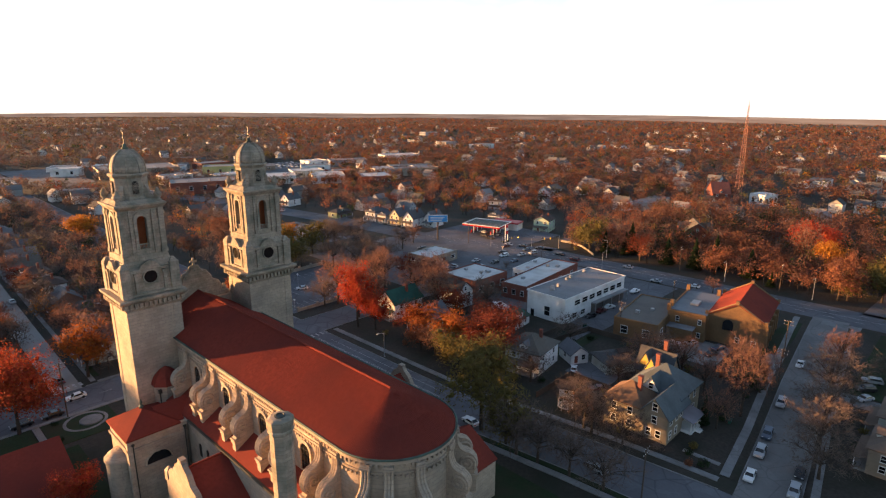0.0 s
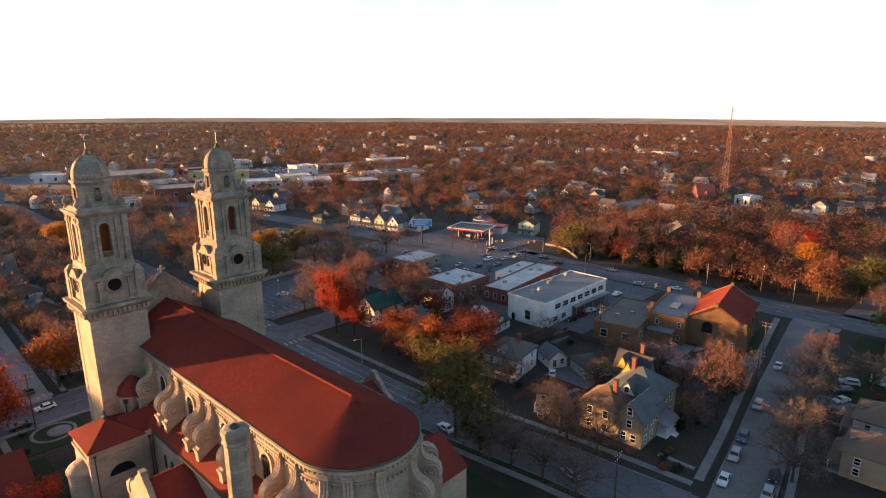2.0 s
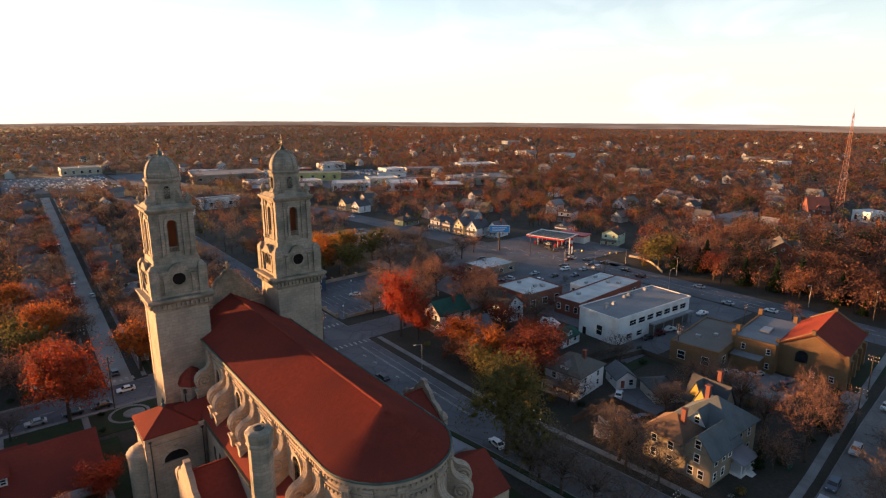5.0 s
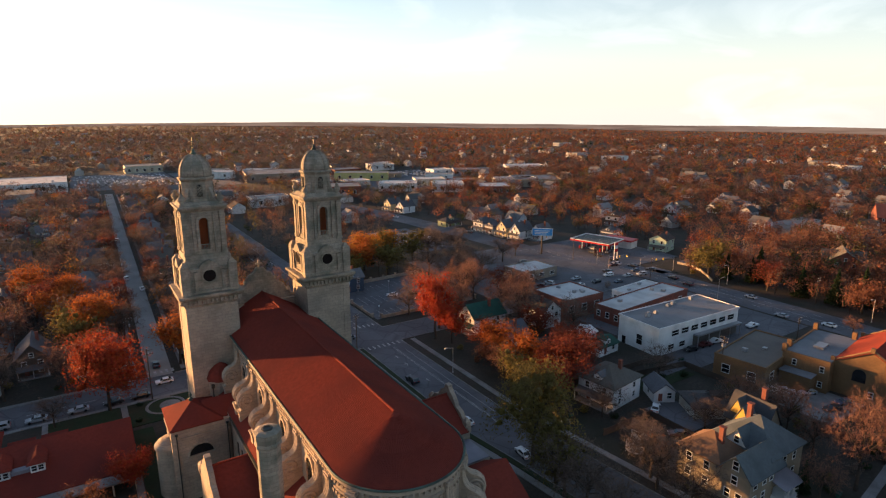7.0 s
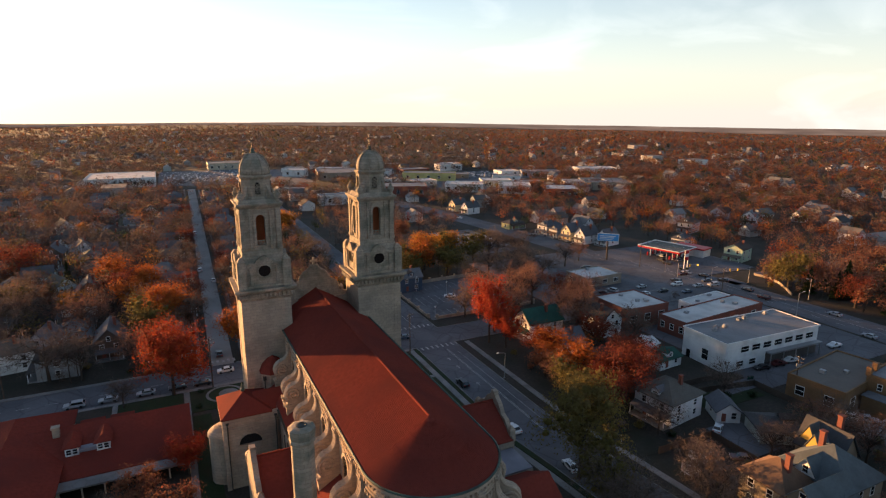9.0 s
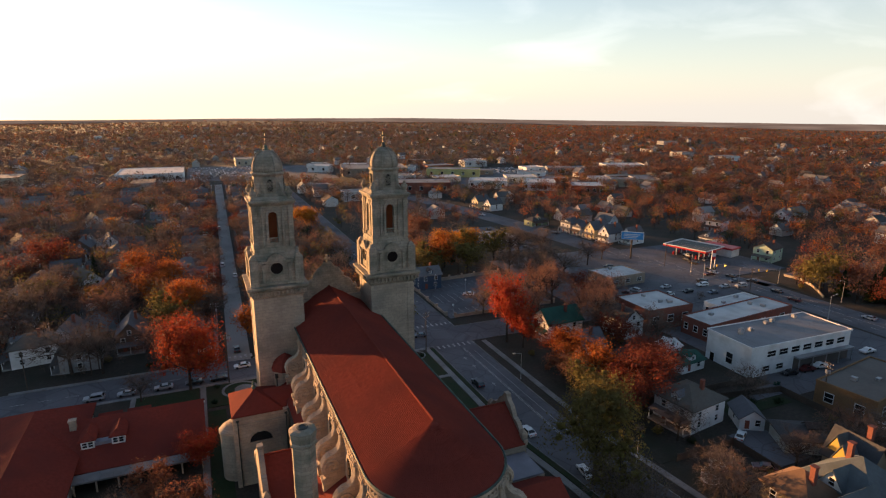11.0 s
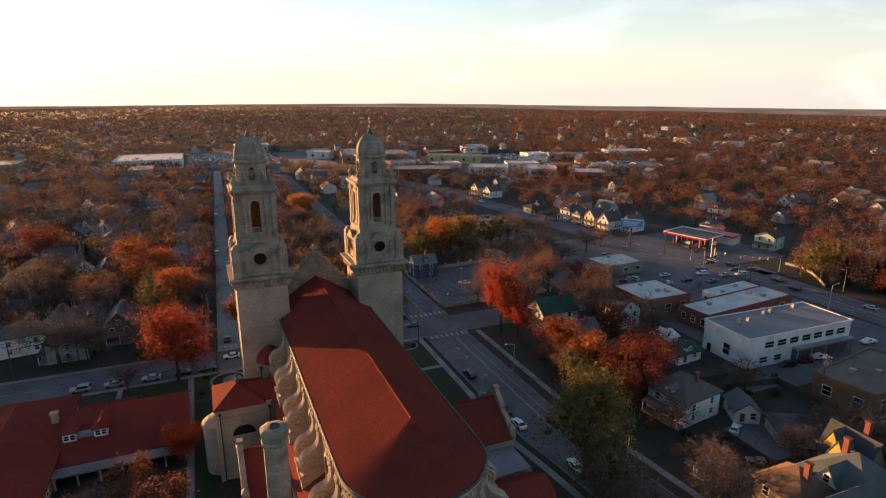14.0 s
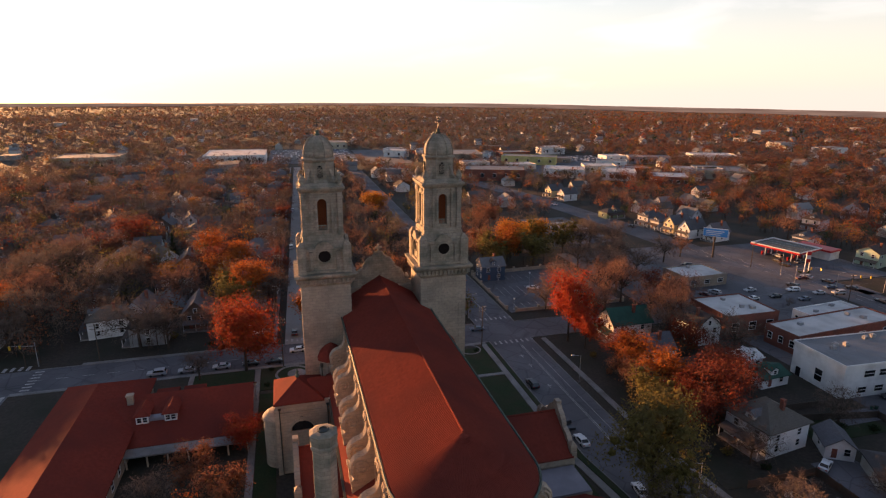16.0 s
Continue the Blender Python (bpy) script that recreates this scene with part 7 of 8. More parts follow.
ribbon("pavement_near", [(x, y + 0.02 * max(0, x - 90)) for x, y in along(8.0, 60)], 1.8, 0.157, CONCRETE, "pale concrete footpath", "footpath")
ribbon("lawn_near", along(6.3, 60), 1.7, 0.127, SOIL, "verge strewn with fallen leaves", "lawn")
ribbon("lawn_opposite", along(-5.9, 66), 1.0, 0.129, SOIL, "verge strewn with fallen leaves", "lawn")
ribbon("pavement_opposite", along(-6.9, 66), 1.5, 0.153, CONCRETE, "pale concrete footpath", "footpath")
for off in (-5.3, 5.3):
    ribbon("trim_kerb_near", along(off, 60), 0.22, 0.19, CONCRETE, "concrete kerb stones along the street", "kerb")
ribbon("pavement_church", beside(-9.2), 1.6, 0.16, CONCRETE, "pale concrete footpath", "footpath")
ribbon("lawn_verge", beside(-7.4), 1.4, 0.12, LAWN, "narrow green verge beside the street", "lawn")
ribbon("pavement_far", [p for p in beside(10.3) if p[1] > -86] + [(60.1, -95)], 1.6, 0.168, CONCRETE, "pale concrete footpath", "footpath")
ribbon("lawn_verge_far", [p for p in beside(8.0) if p[1] > -86] + [(57.9, -94.5)], 2.4, 0.121, SOIL, "verge strewn with fallen leaves", "lawn")
for off in (-6.65, 6.65):
    ribbon("trim_kerb_side", [p for p in beside(off) if p[1] > -97], 0.22, 0.19, CONCRETE, "concrete kerb stones along the street", "kerb")
m = mesh()
for x, y0, y1 in ((36.85, -31, 25.4), (50.15, -31, 25.4), (36.85, 38.6, 420), (50.15, 38.6, 420)):
    bx(m, x - 0.1, x + 0.1, y0, y1, -0.2, 0.17)
for y, x0, x1 in ((25.4, -88, 36.9), (25.4, 50.1, 172), (38.6, -88, -22.6), (38.6, -15.4, 36.9), (38.6, 50.1, 170)):
    bx(m, x0, x1, y - 0.1, y + 0.1, -0.2, 0.17)
setting("trim_kerb", m, CONCRETE, "concrete kerb stones along the streets", "kerb")


def bars(name, rects, z, mat, label):
    m = mesh()
    for x0, x1, y0, y1 in rects:
        bx(m, x0, x1, y0, y1, z - 0.01, z)
    return setting(name, m, mat, label, "road marking")


cross = [(38 + 1.7 * k, 38.55 + 1.7 * k, y, y + 2.0) for k in range(8) for y in (23.0, 41.5)] + [(-22.2 + 1.5 * k, -21.5 + 1.5 * k, 40, 42.2) for k in range(5)] + [(-99 + 1.9 * k, -98.1 + 1.9 * k, y, y + 2.4) for k in range(6) for y in (22, 39)]
cross += [(x, x + 2.2, 26.6 + 1.7 * k, 27.2 + 1.7 * k) for k in range(7) for x in (-86.5, -103)]
lines = [(45.0, 45.12, -32, 21), (45.4, 45.52, -32, 21), (47.6, 47.7, -32, 18), (43.4, 43.55, 43, 400)] + [(-86 + 6 * k, -83 + 6 * k, 31.9, 32.05) for k in range(20)]
for yy in (8.0, -4.0, 14.0):           # lane symbols worn by traffic
    lines += [(42.0, 43.2, yy, yy + 0.25), (42.5, 42.75, yy - 1.0, yy + 0.8)]
bays = [(56 + 2.8 * k, 56.12 + 2.8 * k, y, y + 5) for k in range(13) for y in (50, 62, 67, 79.5)]
bars("trim_crossing", cross, 0.066, PAINT, "white crossing bars on the asphalt")
bars("trim_lane_line", lines, 0.052, PAINT, "thin white lane lines on the asphalt")
bars("trim_bay_line", bays, 0.035, PAINT, "white bay lines of the car park")
bars("trim_lot_edge", [(170.5, 175, -101, -90)], 0.085, CONCRETE, "pale concrete patch at the avenue")
m = mesh()
for y in range(-200, 100, 9):
    for off in (-4, 4):
        x = avenue_x(y) + off
        bx(m, x - 0.08, x + 0.08, y, y + 3.0, 0.05, 0.075)
    x = avenue_x(y)
    bx(m, x - 0.2, x - 0.08, y, y + 9, 0.05, 0.075)
setting("trim_avenue_line", m, PAINT, "worn lane lines on the avenue", "road marking")


def low_wall(name, label, pts, h, mat, piers=0.0, post=0.7, thick=0.2):
    t = thing(name, label, "wall")
    m = mesh()
    for (x0, y0), (x1, y1) in zip(pts, pts[1:]):
        d = Vector((x1 - x0, y1 - y0))
        n = Vector((-d.y, d.x)).normalized() * thick
        c = [(x0 - n.x, y0 - n.y), (x1 - n.x, y1 - n.y), (x1 + n.x, y1 + n.y), (x0 + n.x, y0 + n.y)]
        prism(m, c, "z", -0.3, h)
    part("wall", m, mat, t)
    if piers:
        for (x0, y0), (x1, y1) in zip(pts, pts[1:]):
            k = max(1, int(math.hypot(x1 - x0, y1 - y0) / piers))
            for i in range(k + 1):
                m = mesh()
                x, y = x0 + (x1 - x0) * i / k, y0 + (y1 - y0) * i / k
                cbx(m, x, y, -0.3, post, post, h + 0.3 + 0.7 * post)
                cbx(m, x, y, h + 0.7 * post, post * 1.25, post * 1.25, 0.28 * post)
                part("pier" if post > 0.3 else "fence_post", m, mat, t)


low_wall("stone_wall", "low stone wall with piers round the car park", [(54, 46.5), (95, 46.5)], 1.1, STONE, 7.0)
low_wall("stone_wall", "low stone wall with piers round the car park", [(52, 88.5), (95, 91)], 1.4, STONE, 6.0)
low_wall("stone_wall", "low stone wall with piers round the car park", [(51.6, 49), (51.8, 86)], 0.9, STONE, 9.0)
low_wall("stone_wall", "curved pale stone wall at the wooded corner", [(209, 37), (209.5, 30), (206.5, 23), (201, 16), (195.5, 10)], 1.1, STONE_GREY)
slab("lawn_corner", 195, 212, 10, 40, 0.08, SOIL, "grassy corner strewn with leaves", "lawn")
low_wall("timber_fence", "weathered timber garden fence", [(62, -50), (78, -50), (78, -66)], 1.7, WOOD_POLE, 2.5, 0.14, 0.04)
low_wall("timber_fence", "weathered timber garden fence", [(88, -33), (110, -37), (110, -56)], 1.7, WOOD_POLE, 2.5, 0.14, 0.04)
low_wall("timber_fence", "weathered timber garden fence", [(70, -28), (108, -30)], 1.6, WOOD_POLE, 2.5, 0.14, 0.04)

# round garden before the chapel
m = mesh()
lathe(m, -20.5, 19.5, [(4.6, -0.2), (4.6, 0.14), (3.9, 0.14), (3.9, -0.2)], 40, cap=False)
setting("pavement_ring", m, CONCRETE, "ring-shaped concrete path in the lawn", "footpath")
m = mesh()
lathe(m, -19.5, 19.0, [(2.4, -0.2), (2.4, 0.35), (2.2, 0.4), (0.1, 0.4)], 32, cap=False)
setting("pavement_round", m, CONCRETE, "round pale stone terrace in the lawn", "terrace")
m = mesh()
lathe(m, 29.5, 21.5, [(3.2, -0.2), (3.2, 0.14), (2.7, 0.14), (2.7, -0.2)], 36, cap=False)
setting("pavement_ring_small", m, CONCRETE, "ring-shaped concrete path in the lawn", "footpath")

# ---- cars ----


def car_template(kind, colour):
    """A car along y, 4.5 m long."""
    t = thing("car", {"sedan": colour + " saloon car parked by the street", "suv": colour + " sport utility vehicle parked by the street", "pickup": colour + " pickup truck with open bed, parked"}[kind], "car", (0, 0, -300), 0, "parked cars")
    L, W = (4.5, 1.8) if kind != "suv" else (4.7, 1.9)
    lift = 0.0 if kind != "suv" else 0.2
    m = mesh()
    if kind == "sedan":
        side = [(-2.25, 0.35), (2.25, 0.35), (2.25, 0.72), (2.0, 0.85), (1.0, 0.92), (0.35, 1.40), (-1.0, 1.42), (-1.75, 0.98), (-2.2, 0.92)]
    elif kind == "suv":
        side = [(-2.35, 0.45), (2.35, 0.45), (2.35, 0.95), (2.1, 1.05), (1.1, 1.12), (0.55, 1.72), (-1.9, 1.75), (-2.25, 1.15), (-2.35, 1.0)]
    else:
        side = [(-2.5, 0.5), (2.4, 0.5), (2.4, 0.95), (2.1, 1.05), (1.2, 1.1), (0.7, 1.7), (-0.5, 1.72), (-0.6, 1.05), (-2.5, 1.05)]
    prism(m, side, "x", -W / 2, W / 2)
    vs = [(x * (0.8 if z > 1.25 + lift else 1.0), y, z) for x, y, z in m[0]]
    part("body", (vs, m[1]), CAR_COLOUR[colour], t)
    m = mesh()
    z0, z1 = (0.96, 1.36) if kind == "sedan" else (1.18, 1.66)
    lo, hi = (-1.55, 0.85) if kind == "sedan" else (-2.0, 0.95) if kind == "suv" else (-0.45, 1.05)
    for s in (-1, 1):
        a, b = s * (W / 2 + 0.005), s * (W / 2 * 0.83 + 0.005)
        face_set(m, [(a, lo, z0), (a, hi, z0), (b, hi - 0.5, z1), (b, lo + 0.4, z1)], [(0, 1, 2, 3) if s > 0 else (3, 2, 1, 0)])
    front = (0.98, 0.40, 0.94, 1.385) if kind == "sedan" else (1.09, 0.58, 1.14, 1.69)
    face_set(m, [(-W * 0.44, front[0] + 0.02, front[2]), (W * 0.44, front[0] + 0.02, front[2]), (W * 0.37, front[1] + 0.02, front[3]), (-W * 0.37, front[1] + 0.02, front[3])], [(0, 1, 2, 3)])
    rear = (-1.72, -1.05, 1.0, 1.40) if kind == "sedan" else (-2.24, -1.93, 1.2, 1.7)
    if kind != "pickup":
        face_set(m, [(-W * 0.42, rear[0] - 0.03, rear[2]), (W * 0.42, rear[0] - 0.03, rear[2]), (W * 0.37, rear[1] - 0.03, rear[3]), (-W * 0.37, rear[1] - 0.03, rear[3])], [(3, 2, 1, 0)])
    part("glass", m, GLASS, t)
    wm = mesh()
    lathe(wm, 0, 0, [(0.2, -0.12), (0.33, -0.1), (0.33, 0.1), (0.2, 0.12)], 14)
    wheel = data("wheel", shift(wm, pose(0, 0, 0, 0, 90, 0)), RUBBER)
    for x in (-W / 2 + 0.08, W / 2 - 0.08):
        for y in (-1.4, 1.4):
            part("wheel", wheel, None, t).location = (x, y, 0.33)
    for x in (-0.62, 0.62):
        m = mesh()
        cbx(m, x, L / 2 + 0.01, 0.6 + lift, 0.36, 0.08, 0.16)
        part("headlight", m, WHITE, t)
        m = mesh()
        cbx(m, x, -L / 2 - 0.01, 0.65 + lift, 0.36, 0.08, 0.18)
        part("tail_light", m, SIGN_RED, t)
    return t


CARS = {(k, c): car_template(k, c) for k in ("sedan", "suv", "pickup") for c in CAR_COLOUR}
tints = random.Random(12)
SPOTS = [("sedan", -47.6, 27.3, 90), ("sedan", -39.0, 27.3, 90), ("sedan", -31.4, 27.3, 90), ("sedan", -25.3, 27.2, 90), ("sedan", -18.9, 33.0, 90), ("sedan", -19.5, 46, 0), ("suv", -55, 27.3, 90), ("sedan", 36, 34.5, 80),
         ("suv", 38.4, -3, 0), ("pickup", 38.4, -22, 0), ("sedan", 38.6, -28.5, 0), ("sedan", 41.4, -46, -8), ("sedan", 46.0, -76, -8), ("sedan", 41, 60, 0), ("sedan", 68.9, 66.9, 60),
         ("sedan", 129, -93.4, 95), ("suv", 101, -95.7, 96), ("suv", 83.5, -97.4, 96), ("suv", 75, -98.3, 96), ("sedan", 65, -99.3, 96), ("sedan", 139.5, -98.2, 95), ("suv", 130.5, -110.0, 15), ("sedan", 118, -110.2, 60), ("sedan", 95, -104.1, 96), ("sedan", 73, -106.3, 96), ("suv", 65.5, -107.0, 96), ("suv", 124, -109.5, 40),
         ("suv", 114.6, -58.6, 40), ("pickup", 117.6, -61.5, 40), ("sedan", 118.5, -72.6, 70), ("sedan", 122.4, -65, 70), ("sedan", 124.6, -72.6, 70), ("pickup", 128.0, -31.4, 80), ("pickup", 133.5, -31.5, 75), ("sedan", 121.5, -31.0, 80), ("pickup", 157.0, -30.0, 85),
         ("sedan", 81.8, -48.8, -60), ("sedan", 76.3, -59.3, 50), ("sedan", 188, 36, 20), ("sedan", 181, 39, 75), ("sedan", 179.5, 51, 80), ("sedan", 186, 45, 10), ("sedan", 176, -30, 2), ("sedan", 190, -60, 2), ("suv", 164, 40, 80), ("sedan", 160, 31, 90), ("sedan", 152, 36, 90), ("sedan", 150, 70, 0),
         ("suv", 168, 44, 12), ("sedan", 171, 35, 85), ("suv", 178, 33, 80), ("sedan", 183, 52, 8), ("sedan", 148, 44, 90), ("sedan", 142, 36, 90), ("sedan", 185, 22, 2), ("suv", 181.5, 12, 2), ("sedan", 187.5, -12, 2), ("sedan", 180, -44, 2), ("suv", 188, 68, 12), ("sedan", 198, 70, 100), ("sedan", 128, 44, 20), ("suv", 133, 45, 20), ("sedan", 138, 75, 60), ("suv", 146, 78, 60), ("suv", 105, 62, 30), ("sedan", 116, 60, 30), ("sedan", -14.5, 130, 0), ("suv", -18.8, 150, 0), ("suv", -16.4, 240, 0), ("sedan", -94, 10, 0), ("suv", -91, -6, 0), ("sedan", 190, 74, 0), ("suv", 196, 80, 0), ("sedan", 152, 220, 20), ("sedan", 165, 150, 18), ("sedan", 172, 120, 15)]
KNOWN = {(-18.9, 33.0): "white", (-47.6, 27.3): "silver", (-39.0, 27.3): "silver", (-31.4, 27.3): "black", (-25.3, 27.2): "black", (129, -93.4): "white", (65, -99.3): "white", (75, -98.3): "silver", (83.5, -97.4): "blue", (101, -95.7): "silver", (95, -104.1): "black", (73, -106.3): "black", (65.5, -107.0): "silver",
         (46.0, -76): "silver", (68.9, 66.9): "white", (38.4, -3): "black", (38.4, -22): "black", (38.6, -28.5): "white", (41.4, -46): "white", (128.0, -31.4): "maroon", (133.5, -31.5): "white", (121.5, -31.0): "black", (157.0, -30.0): "white", (81.8, -48.8): "white"}
for kind, x, y, turn in SPOTS:
    colour = KNOWN.get((x, y)) or tints.choice(("white", "silver", "silver", "black", "black", "blue", "maroon"))
    copy_thing(CARS[kind, colour], pose(x, y, 0.06, 0, 0, turn))
for tmp in CARS.values():
    for o in (*tmp.children_recursive, tmp):
        bpy.data.objects.remove(o)


def many_cars():
    r, m = random.Random(3), mesh()
    for x0, x1, y0, y1 in ((-32, 56, 500, 630), (113, 139, 126, 182), (-170, -110, 500, 540), (190, 330, 445, 500)):
        y = y0
        while y < y1:
            x = x0
            while x < x1:
                if r.random() < 0.45:
                    b = mesh()
                    prism(b, [(-2.2, 0.3), (2.2, 0.3), (2.2, 0.8), (1.0, 0.95), (0.4, 1.45), (-1.2, 1.45), (-2.2, 0.95)], "x", -0.9, 0.9)
                    face_set(m, *shift(b, pose(x, y, land(x, y), 0, 0, r.uniform(-4, 4))))
                x += 2.9
            y += 8.0
    tagged(part("distant_cars", m, CAR_MANY), "crowded distant parked cars of many colours", "cars", kind="stuff")


many_cars()

# ---- poles, lamps, signals and the mast ----


def utility_pole(x, y, h, turn, cans=0):
    t = thing("utility_pole", "weathered wooden utility pole with cross-arms", "pole", (x, y, 0), turn, "utility poles")
    m = mesh()
    tube(m, (0, 0, -0.4), (0, 0, h), 0.17, 0.12, 8)
    part("pole", m, WOOD_POLE, t)
    for z in (h - 0.5, h - 1.5):
        m = mesh()
        bx(m, -1.3, 1.3, -0.16, -0.06, z, z + 0.12)
        a = part("crossarm", m, WOOD_POLE, t)
        for k in (-1.1, -0.4, 0.4, 1.1):
            m = mesh()
            lathe(m, k, -0.11, [(0.05, z + 0.1), (0.07, z + 0.2), (0.04, z + 0.3)], 6)
            part("insulator", m, WHITE, a)
    for k in range(cans):
        m = mesh()
        a = 2.1 * k
        lathe(m, 0.38 * math.cos(a), 0.38 * math.sin(a), [(0.22, h - 3.0), (0.24, h - 2.95), (0.24, h - 2.2), (0.12, h - 2.1)], 10)
        part("transformer", m, STEEL, t)


for row in ((-22.9, 24.5, 14, 0, 0), (44.2, -86.5, 11, 0, 0), (112.5, -46.5, 12, 80, 3), (131, -88.6, 12, 90, 0), (33.2, 21.8, 13.2, 20, 0), (152, -47, 10, 0, 0), (110.6, -92.4, 11, 90, 0), (172, 24, 11, 0, 0), (172, 70, 11, 0, 0), (-24.5, 62, 11, 0, 1), (-24.5, 100, 11, 0, 0), (-24.5, 140, 11, 0, 0),
            (-24.5, 180, 11, 0, 0), (-24.5, 225, 11, 0, 0), (-72, 40.4, 11, 0, 1), (200, -30, 11, 0, 0), (199, -70, 11, 0, 0)):
    utility_pole(*row)
WIRES = mesh()
for a, b in zip([62, 100, 140, 180], [100, 140, 180, 225]):
    for k in (-1.1, 1.1):
        for i in range(6):
            f, g = i / 6, (i + 1) / 6
            tube(WIRES, (-24.5 + k, a + (b - a) * f, 10.8 - 2.4 * f * (1 - f)), (-24.5 + k, a + (b - a) * g, 10.8 - 2.4 * g * (1 - g)), 0.015, 0.015, 3)
setting("trim_wires", WIRES, GUTTER, "sagging overhead wires", "wires")


def lamp(x, y, h, arm, turn, style="arm"):
    t = thing("street_lamp", "slim steel street lamp" if style == "arm" else "post lamp with a white globe", "street lamp", (x, y, 0), turn, "street lamps")
    m = mesh()
    tube(m, (0, 0, -0.3), (0, 0, h), 0.10, 0.06, 8)
    cbx(m, 0, 0, 0, 0.35, 0.35, 0.4)
    part("post", m, STEEL, t)
    if style == "arm":
        m = mesh()
        tube(m, (0, 0, h - 0.1), (arm, 0, h + 0.4), 0.05, 0.04, 6)
        part("arm", m, STEEL, t)
        m = mesh()
        taper(m, arm + 0.3, 0, h + 0.3, h + 0.5, 0.45, 0.18, 0.3, 0.1)
        part("head", m, STEEL, t)
    else:
        m = mesh()
        lathe(m, 0, 0, [(0.08, h), (0.28, h + 0.15), (0.34, h + 0.4), (0.26, h + 0.65), (0.05, h + 0.75)], 12)
        part("globe", m, WHITE, t, smooth=True)


for row in ((50.9, -4.2, 7.6, 2.0, 180, "arm"), (36.6, 45, 8.0, 2.0, 0, "arm"), (50.9, -50, 7.6, 2, 180, "arm"), (68.5, 69, 5.5, 0, 0, "globe"), (54, 48.5, 3.6, 0, 0, "globe"), (69.5, 49, 3.6, 0, 0, "globe"), (60, 80, 5.5, 0, 0, "globe"), (197, 4, 8.5, 2.4, 180, "arm"), (197, -50, 8.5, 2.4, 180, "arm"),
            (196, -82, 8.5, 2.4, 180, "arm"), (174.5, -6, 8.5, 2.4, 0, "arm"), (175, 32, 8.5, 2.4, 0, "arm"), (176, 58, 10, 2.4, 0, "arm"), (34.4, -20, 4.0, 0, 0, "globe"), (-29.4, 8, 3.8, 0, 0, "globe"), (213, -85, 9, 2, 180, "arm")):
    lamp(*row)


def signal(x, y, turn, reach):
    t = thing("traffic_signal", "traffic signal on a steel mast arm", "traffic signal", (x, y, 0), turn)
    m = mesh()
    tube(m, (0, 0, -0.3), (0, 0, 7), 0.14, 0.1, 8)
    tube(m, (0, 0, 6), (reach, 0, 6.6), 0.09, 0.06, 6)
    part("mast", m, STEEL, t)
    for k in (0.6, 1.0):
        m = mesh()
        cbx(m, reach * k, -0.1, 5.4, 0.4, 0.35, 1.1)
        h = part("signal_head", m, material("signal_yellow", (0.55, 0.36, 0.02), 0.5), t, "yellow signal housing")
        for j in range(3):
            m = mesh()
            lathe(m, 0, 0, [(0.12, 0), (0.12, 0.06)], 10)
            lens = GUTTER
            if j == 1 and k == 1.0:
                lens = bpy.data.materials.new("amber_light")
                lens.use_nodes = True
                e = lens.node_tree.nodes["Principled BSDF"]
                e.inputs["Emission Color"].default_value, e.inputs["Emission Strength"].default_value = (1.0, 0.55, 0.05, 1), 3.0
            part("lens", shift(m, pose(reach * k, -0.28, 5.6 + 0.33 * j, 90)), lens, h)


signal(196, 30, 160, 9)
signal(173, 48, -20, 9)
signal(-87, 41, 180, 6)


def radio_mast(x, y, h):
    t = thing("radio_mast", "tall red and white lattice radio mast", "mast", (x, y, land(x, y)))
    n = 15
    corner = [Vector((math.cos(a), math.sin(a), 0)) for a in (0.3, 0.3 + 2.094, 0.3 + 4.189)]
    for c in range(3):
        m = mesh()
        for i in range(n):
            z0, z1 = h * i / n, h * (i + 1) / n
            w0, w1 = 2.6 * (1 - z0 / h) + 0.5, 2.6 * (1 - z1 / h) + 0.5
            p, q = corner[c] * w0 + Vector((0, 0, z0)), corner[c] * w1 + Vector((0, 0, z1))
            r = corner[(c + 1) % 3] * w1 + Vector((0, 0, z1))
            s = corner[(c + 1) % 3] * w0 + Vector((0, 0, z0))
            tube(m, p, q, 0.10, 0.10, 4)
            tube(m, p, r, 0.06, 0.06, 3)
            tube(m, s, q, 0.06, 0.06, 3)
            tube(m, q, r, 0.06, 0.06, 3)
        part("lattice_side", m, MAST_RED, t)
    m = mesh()
    tube(m, (0, 0, h - 1), (0, 0, h + 5), 0.12, 0.05, 6)
    part("antenna", m, MAST_RED, t)


radio_mast(410, 13, 70)


def trampoline(x, y):
    t = thing("trampoline", "round trampoline with a white safety net", "trampoline", (x, y, 0))
    m = mesh()
    lathe(m, 0, 0, [(1.9, 0.75), (1.9, 0.85), (1.6, 0.86)], 24, cap=False)
    part("frame", m, STEEL, t)
    m = mesh()
    lathe(m, 0, 0, [(1.62, 0.8), (1.62, 0.82)], 24)
    part("mat", m, GUTTER, t)
    for k in range(8):
        a = k * math.pi / 4
        m = mesh()
        tube(m, (1.9 * math.cos(a), 1.9 * math.sin(a), -0.1), (1.9 * math.cos(a), 1.9 * math.sin(a), 2.6), 0.035, 0.035, 6)
        part("post", m, WHITE, t)
    m = mesh()
    for k in range(36):
        a, b = k * math.pi / 18, (k + 2) * math.pi / 18
        tube(m, (1.9 * math.cos(a), 1.9 * math.sin(a), 0.85), (1.9 * math.cos(b), 1.9 * math.sin(b), 2.5), 0.012, 0.012, 3)
        tube(m, (1.9 * math.cos(b), 1.9 * math.sin(b), 0.85), (1.9 * math.cos(a), 1.9 * math.sin(a), 2.5), 0.012, 0.012, 3)
    part("net", m, WHITE, t)


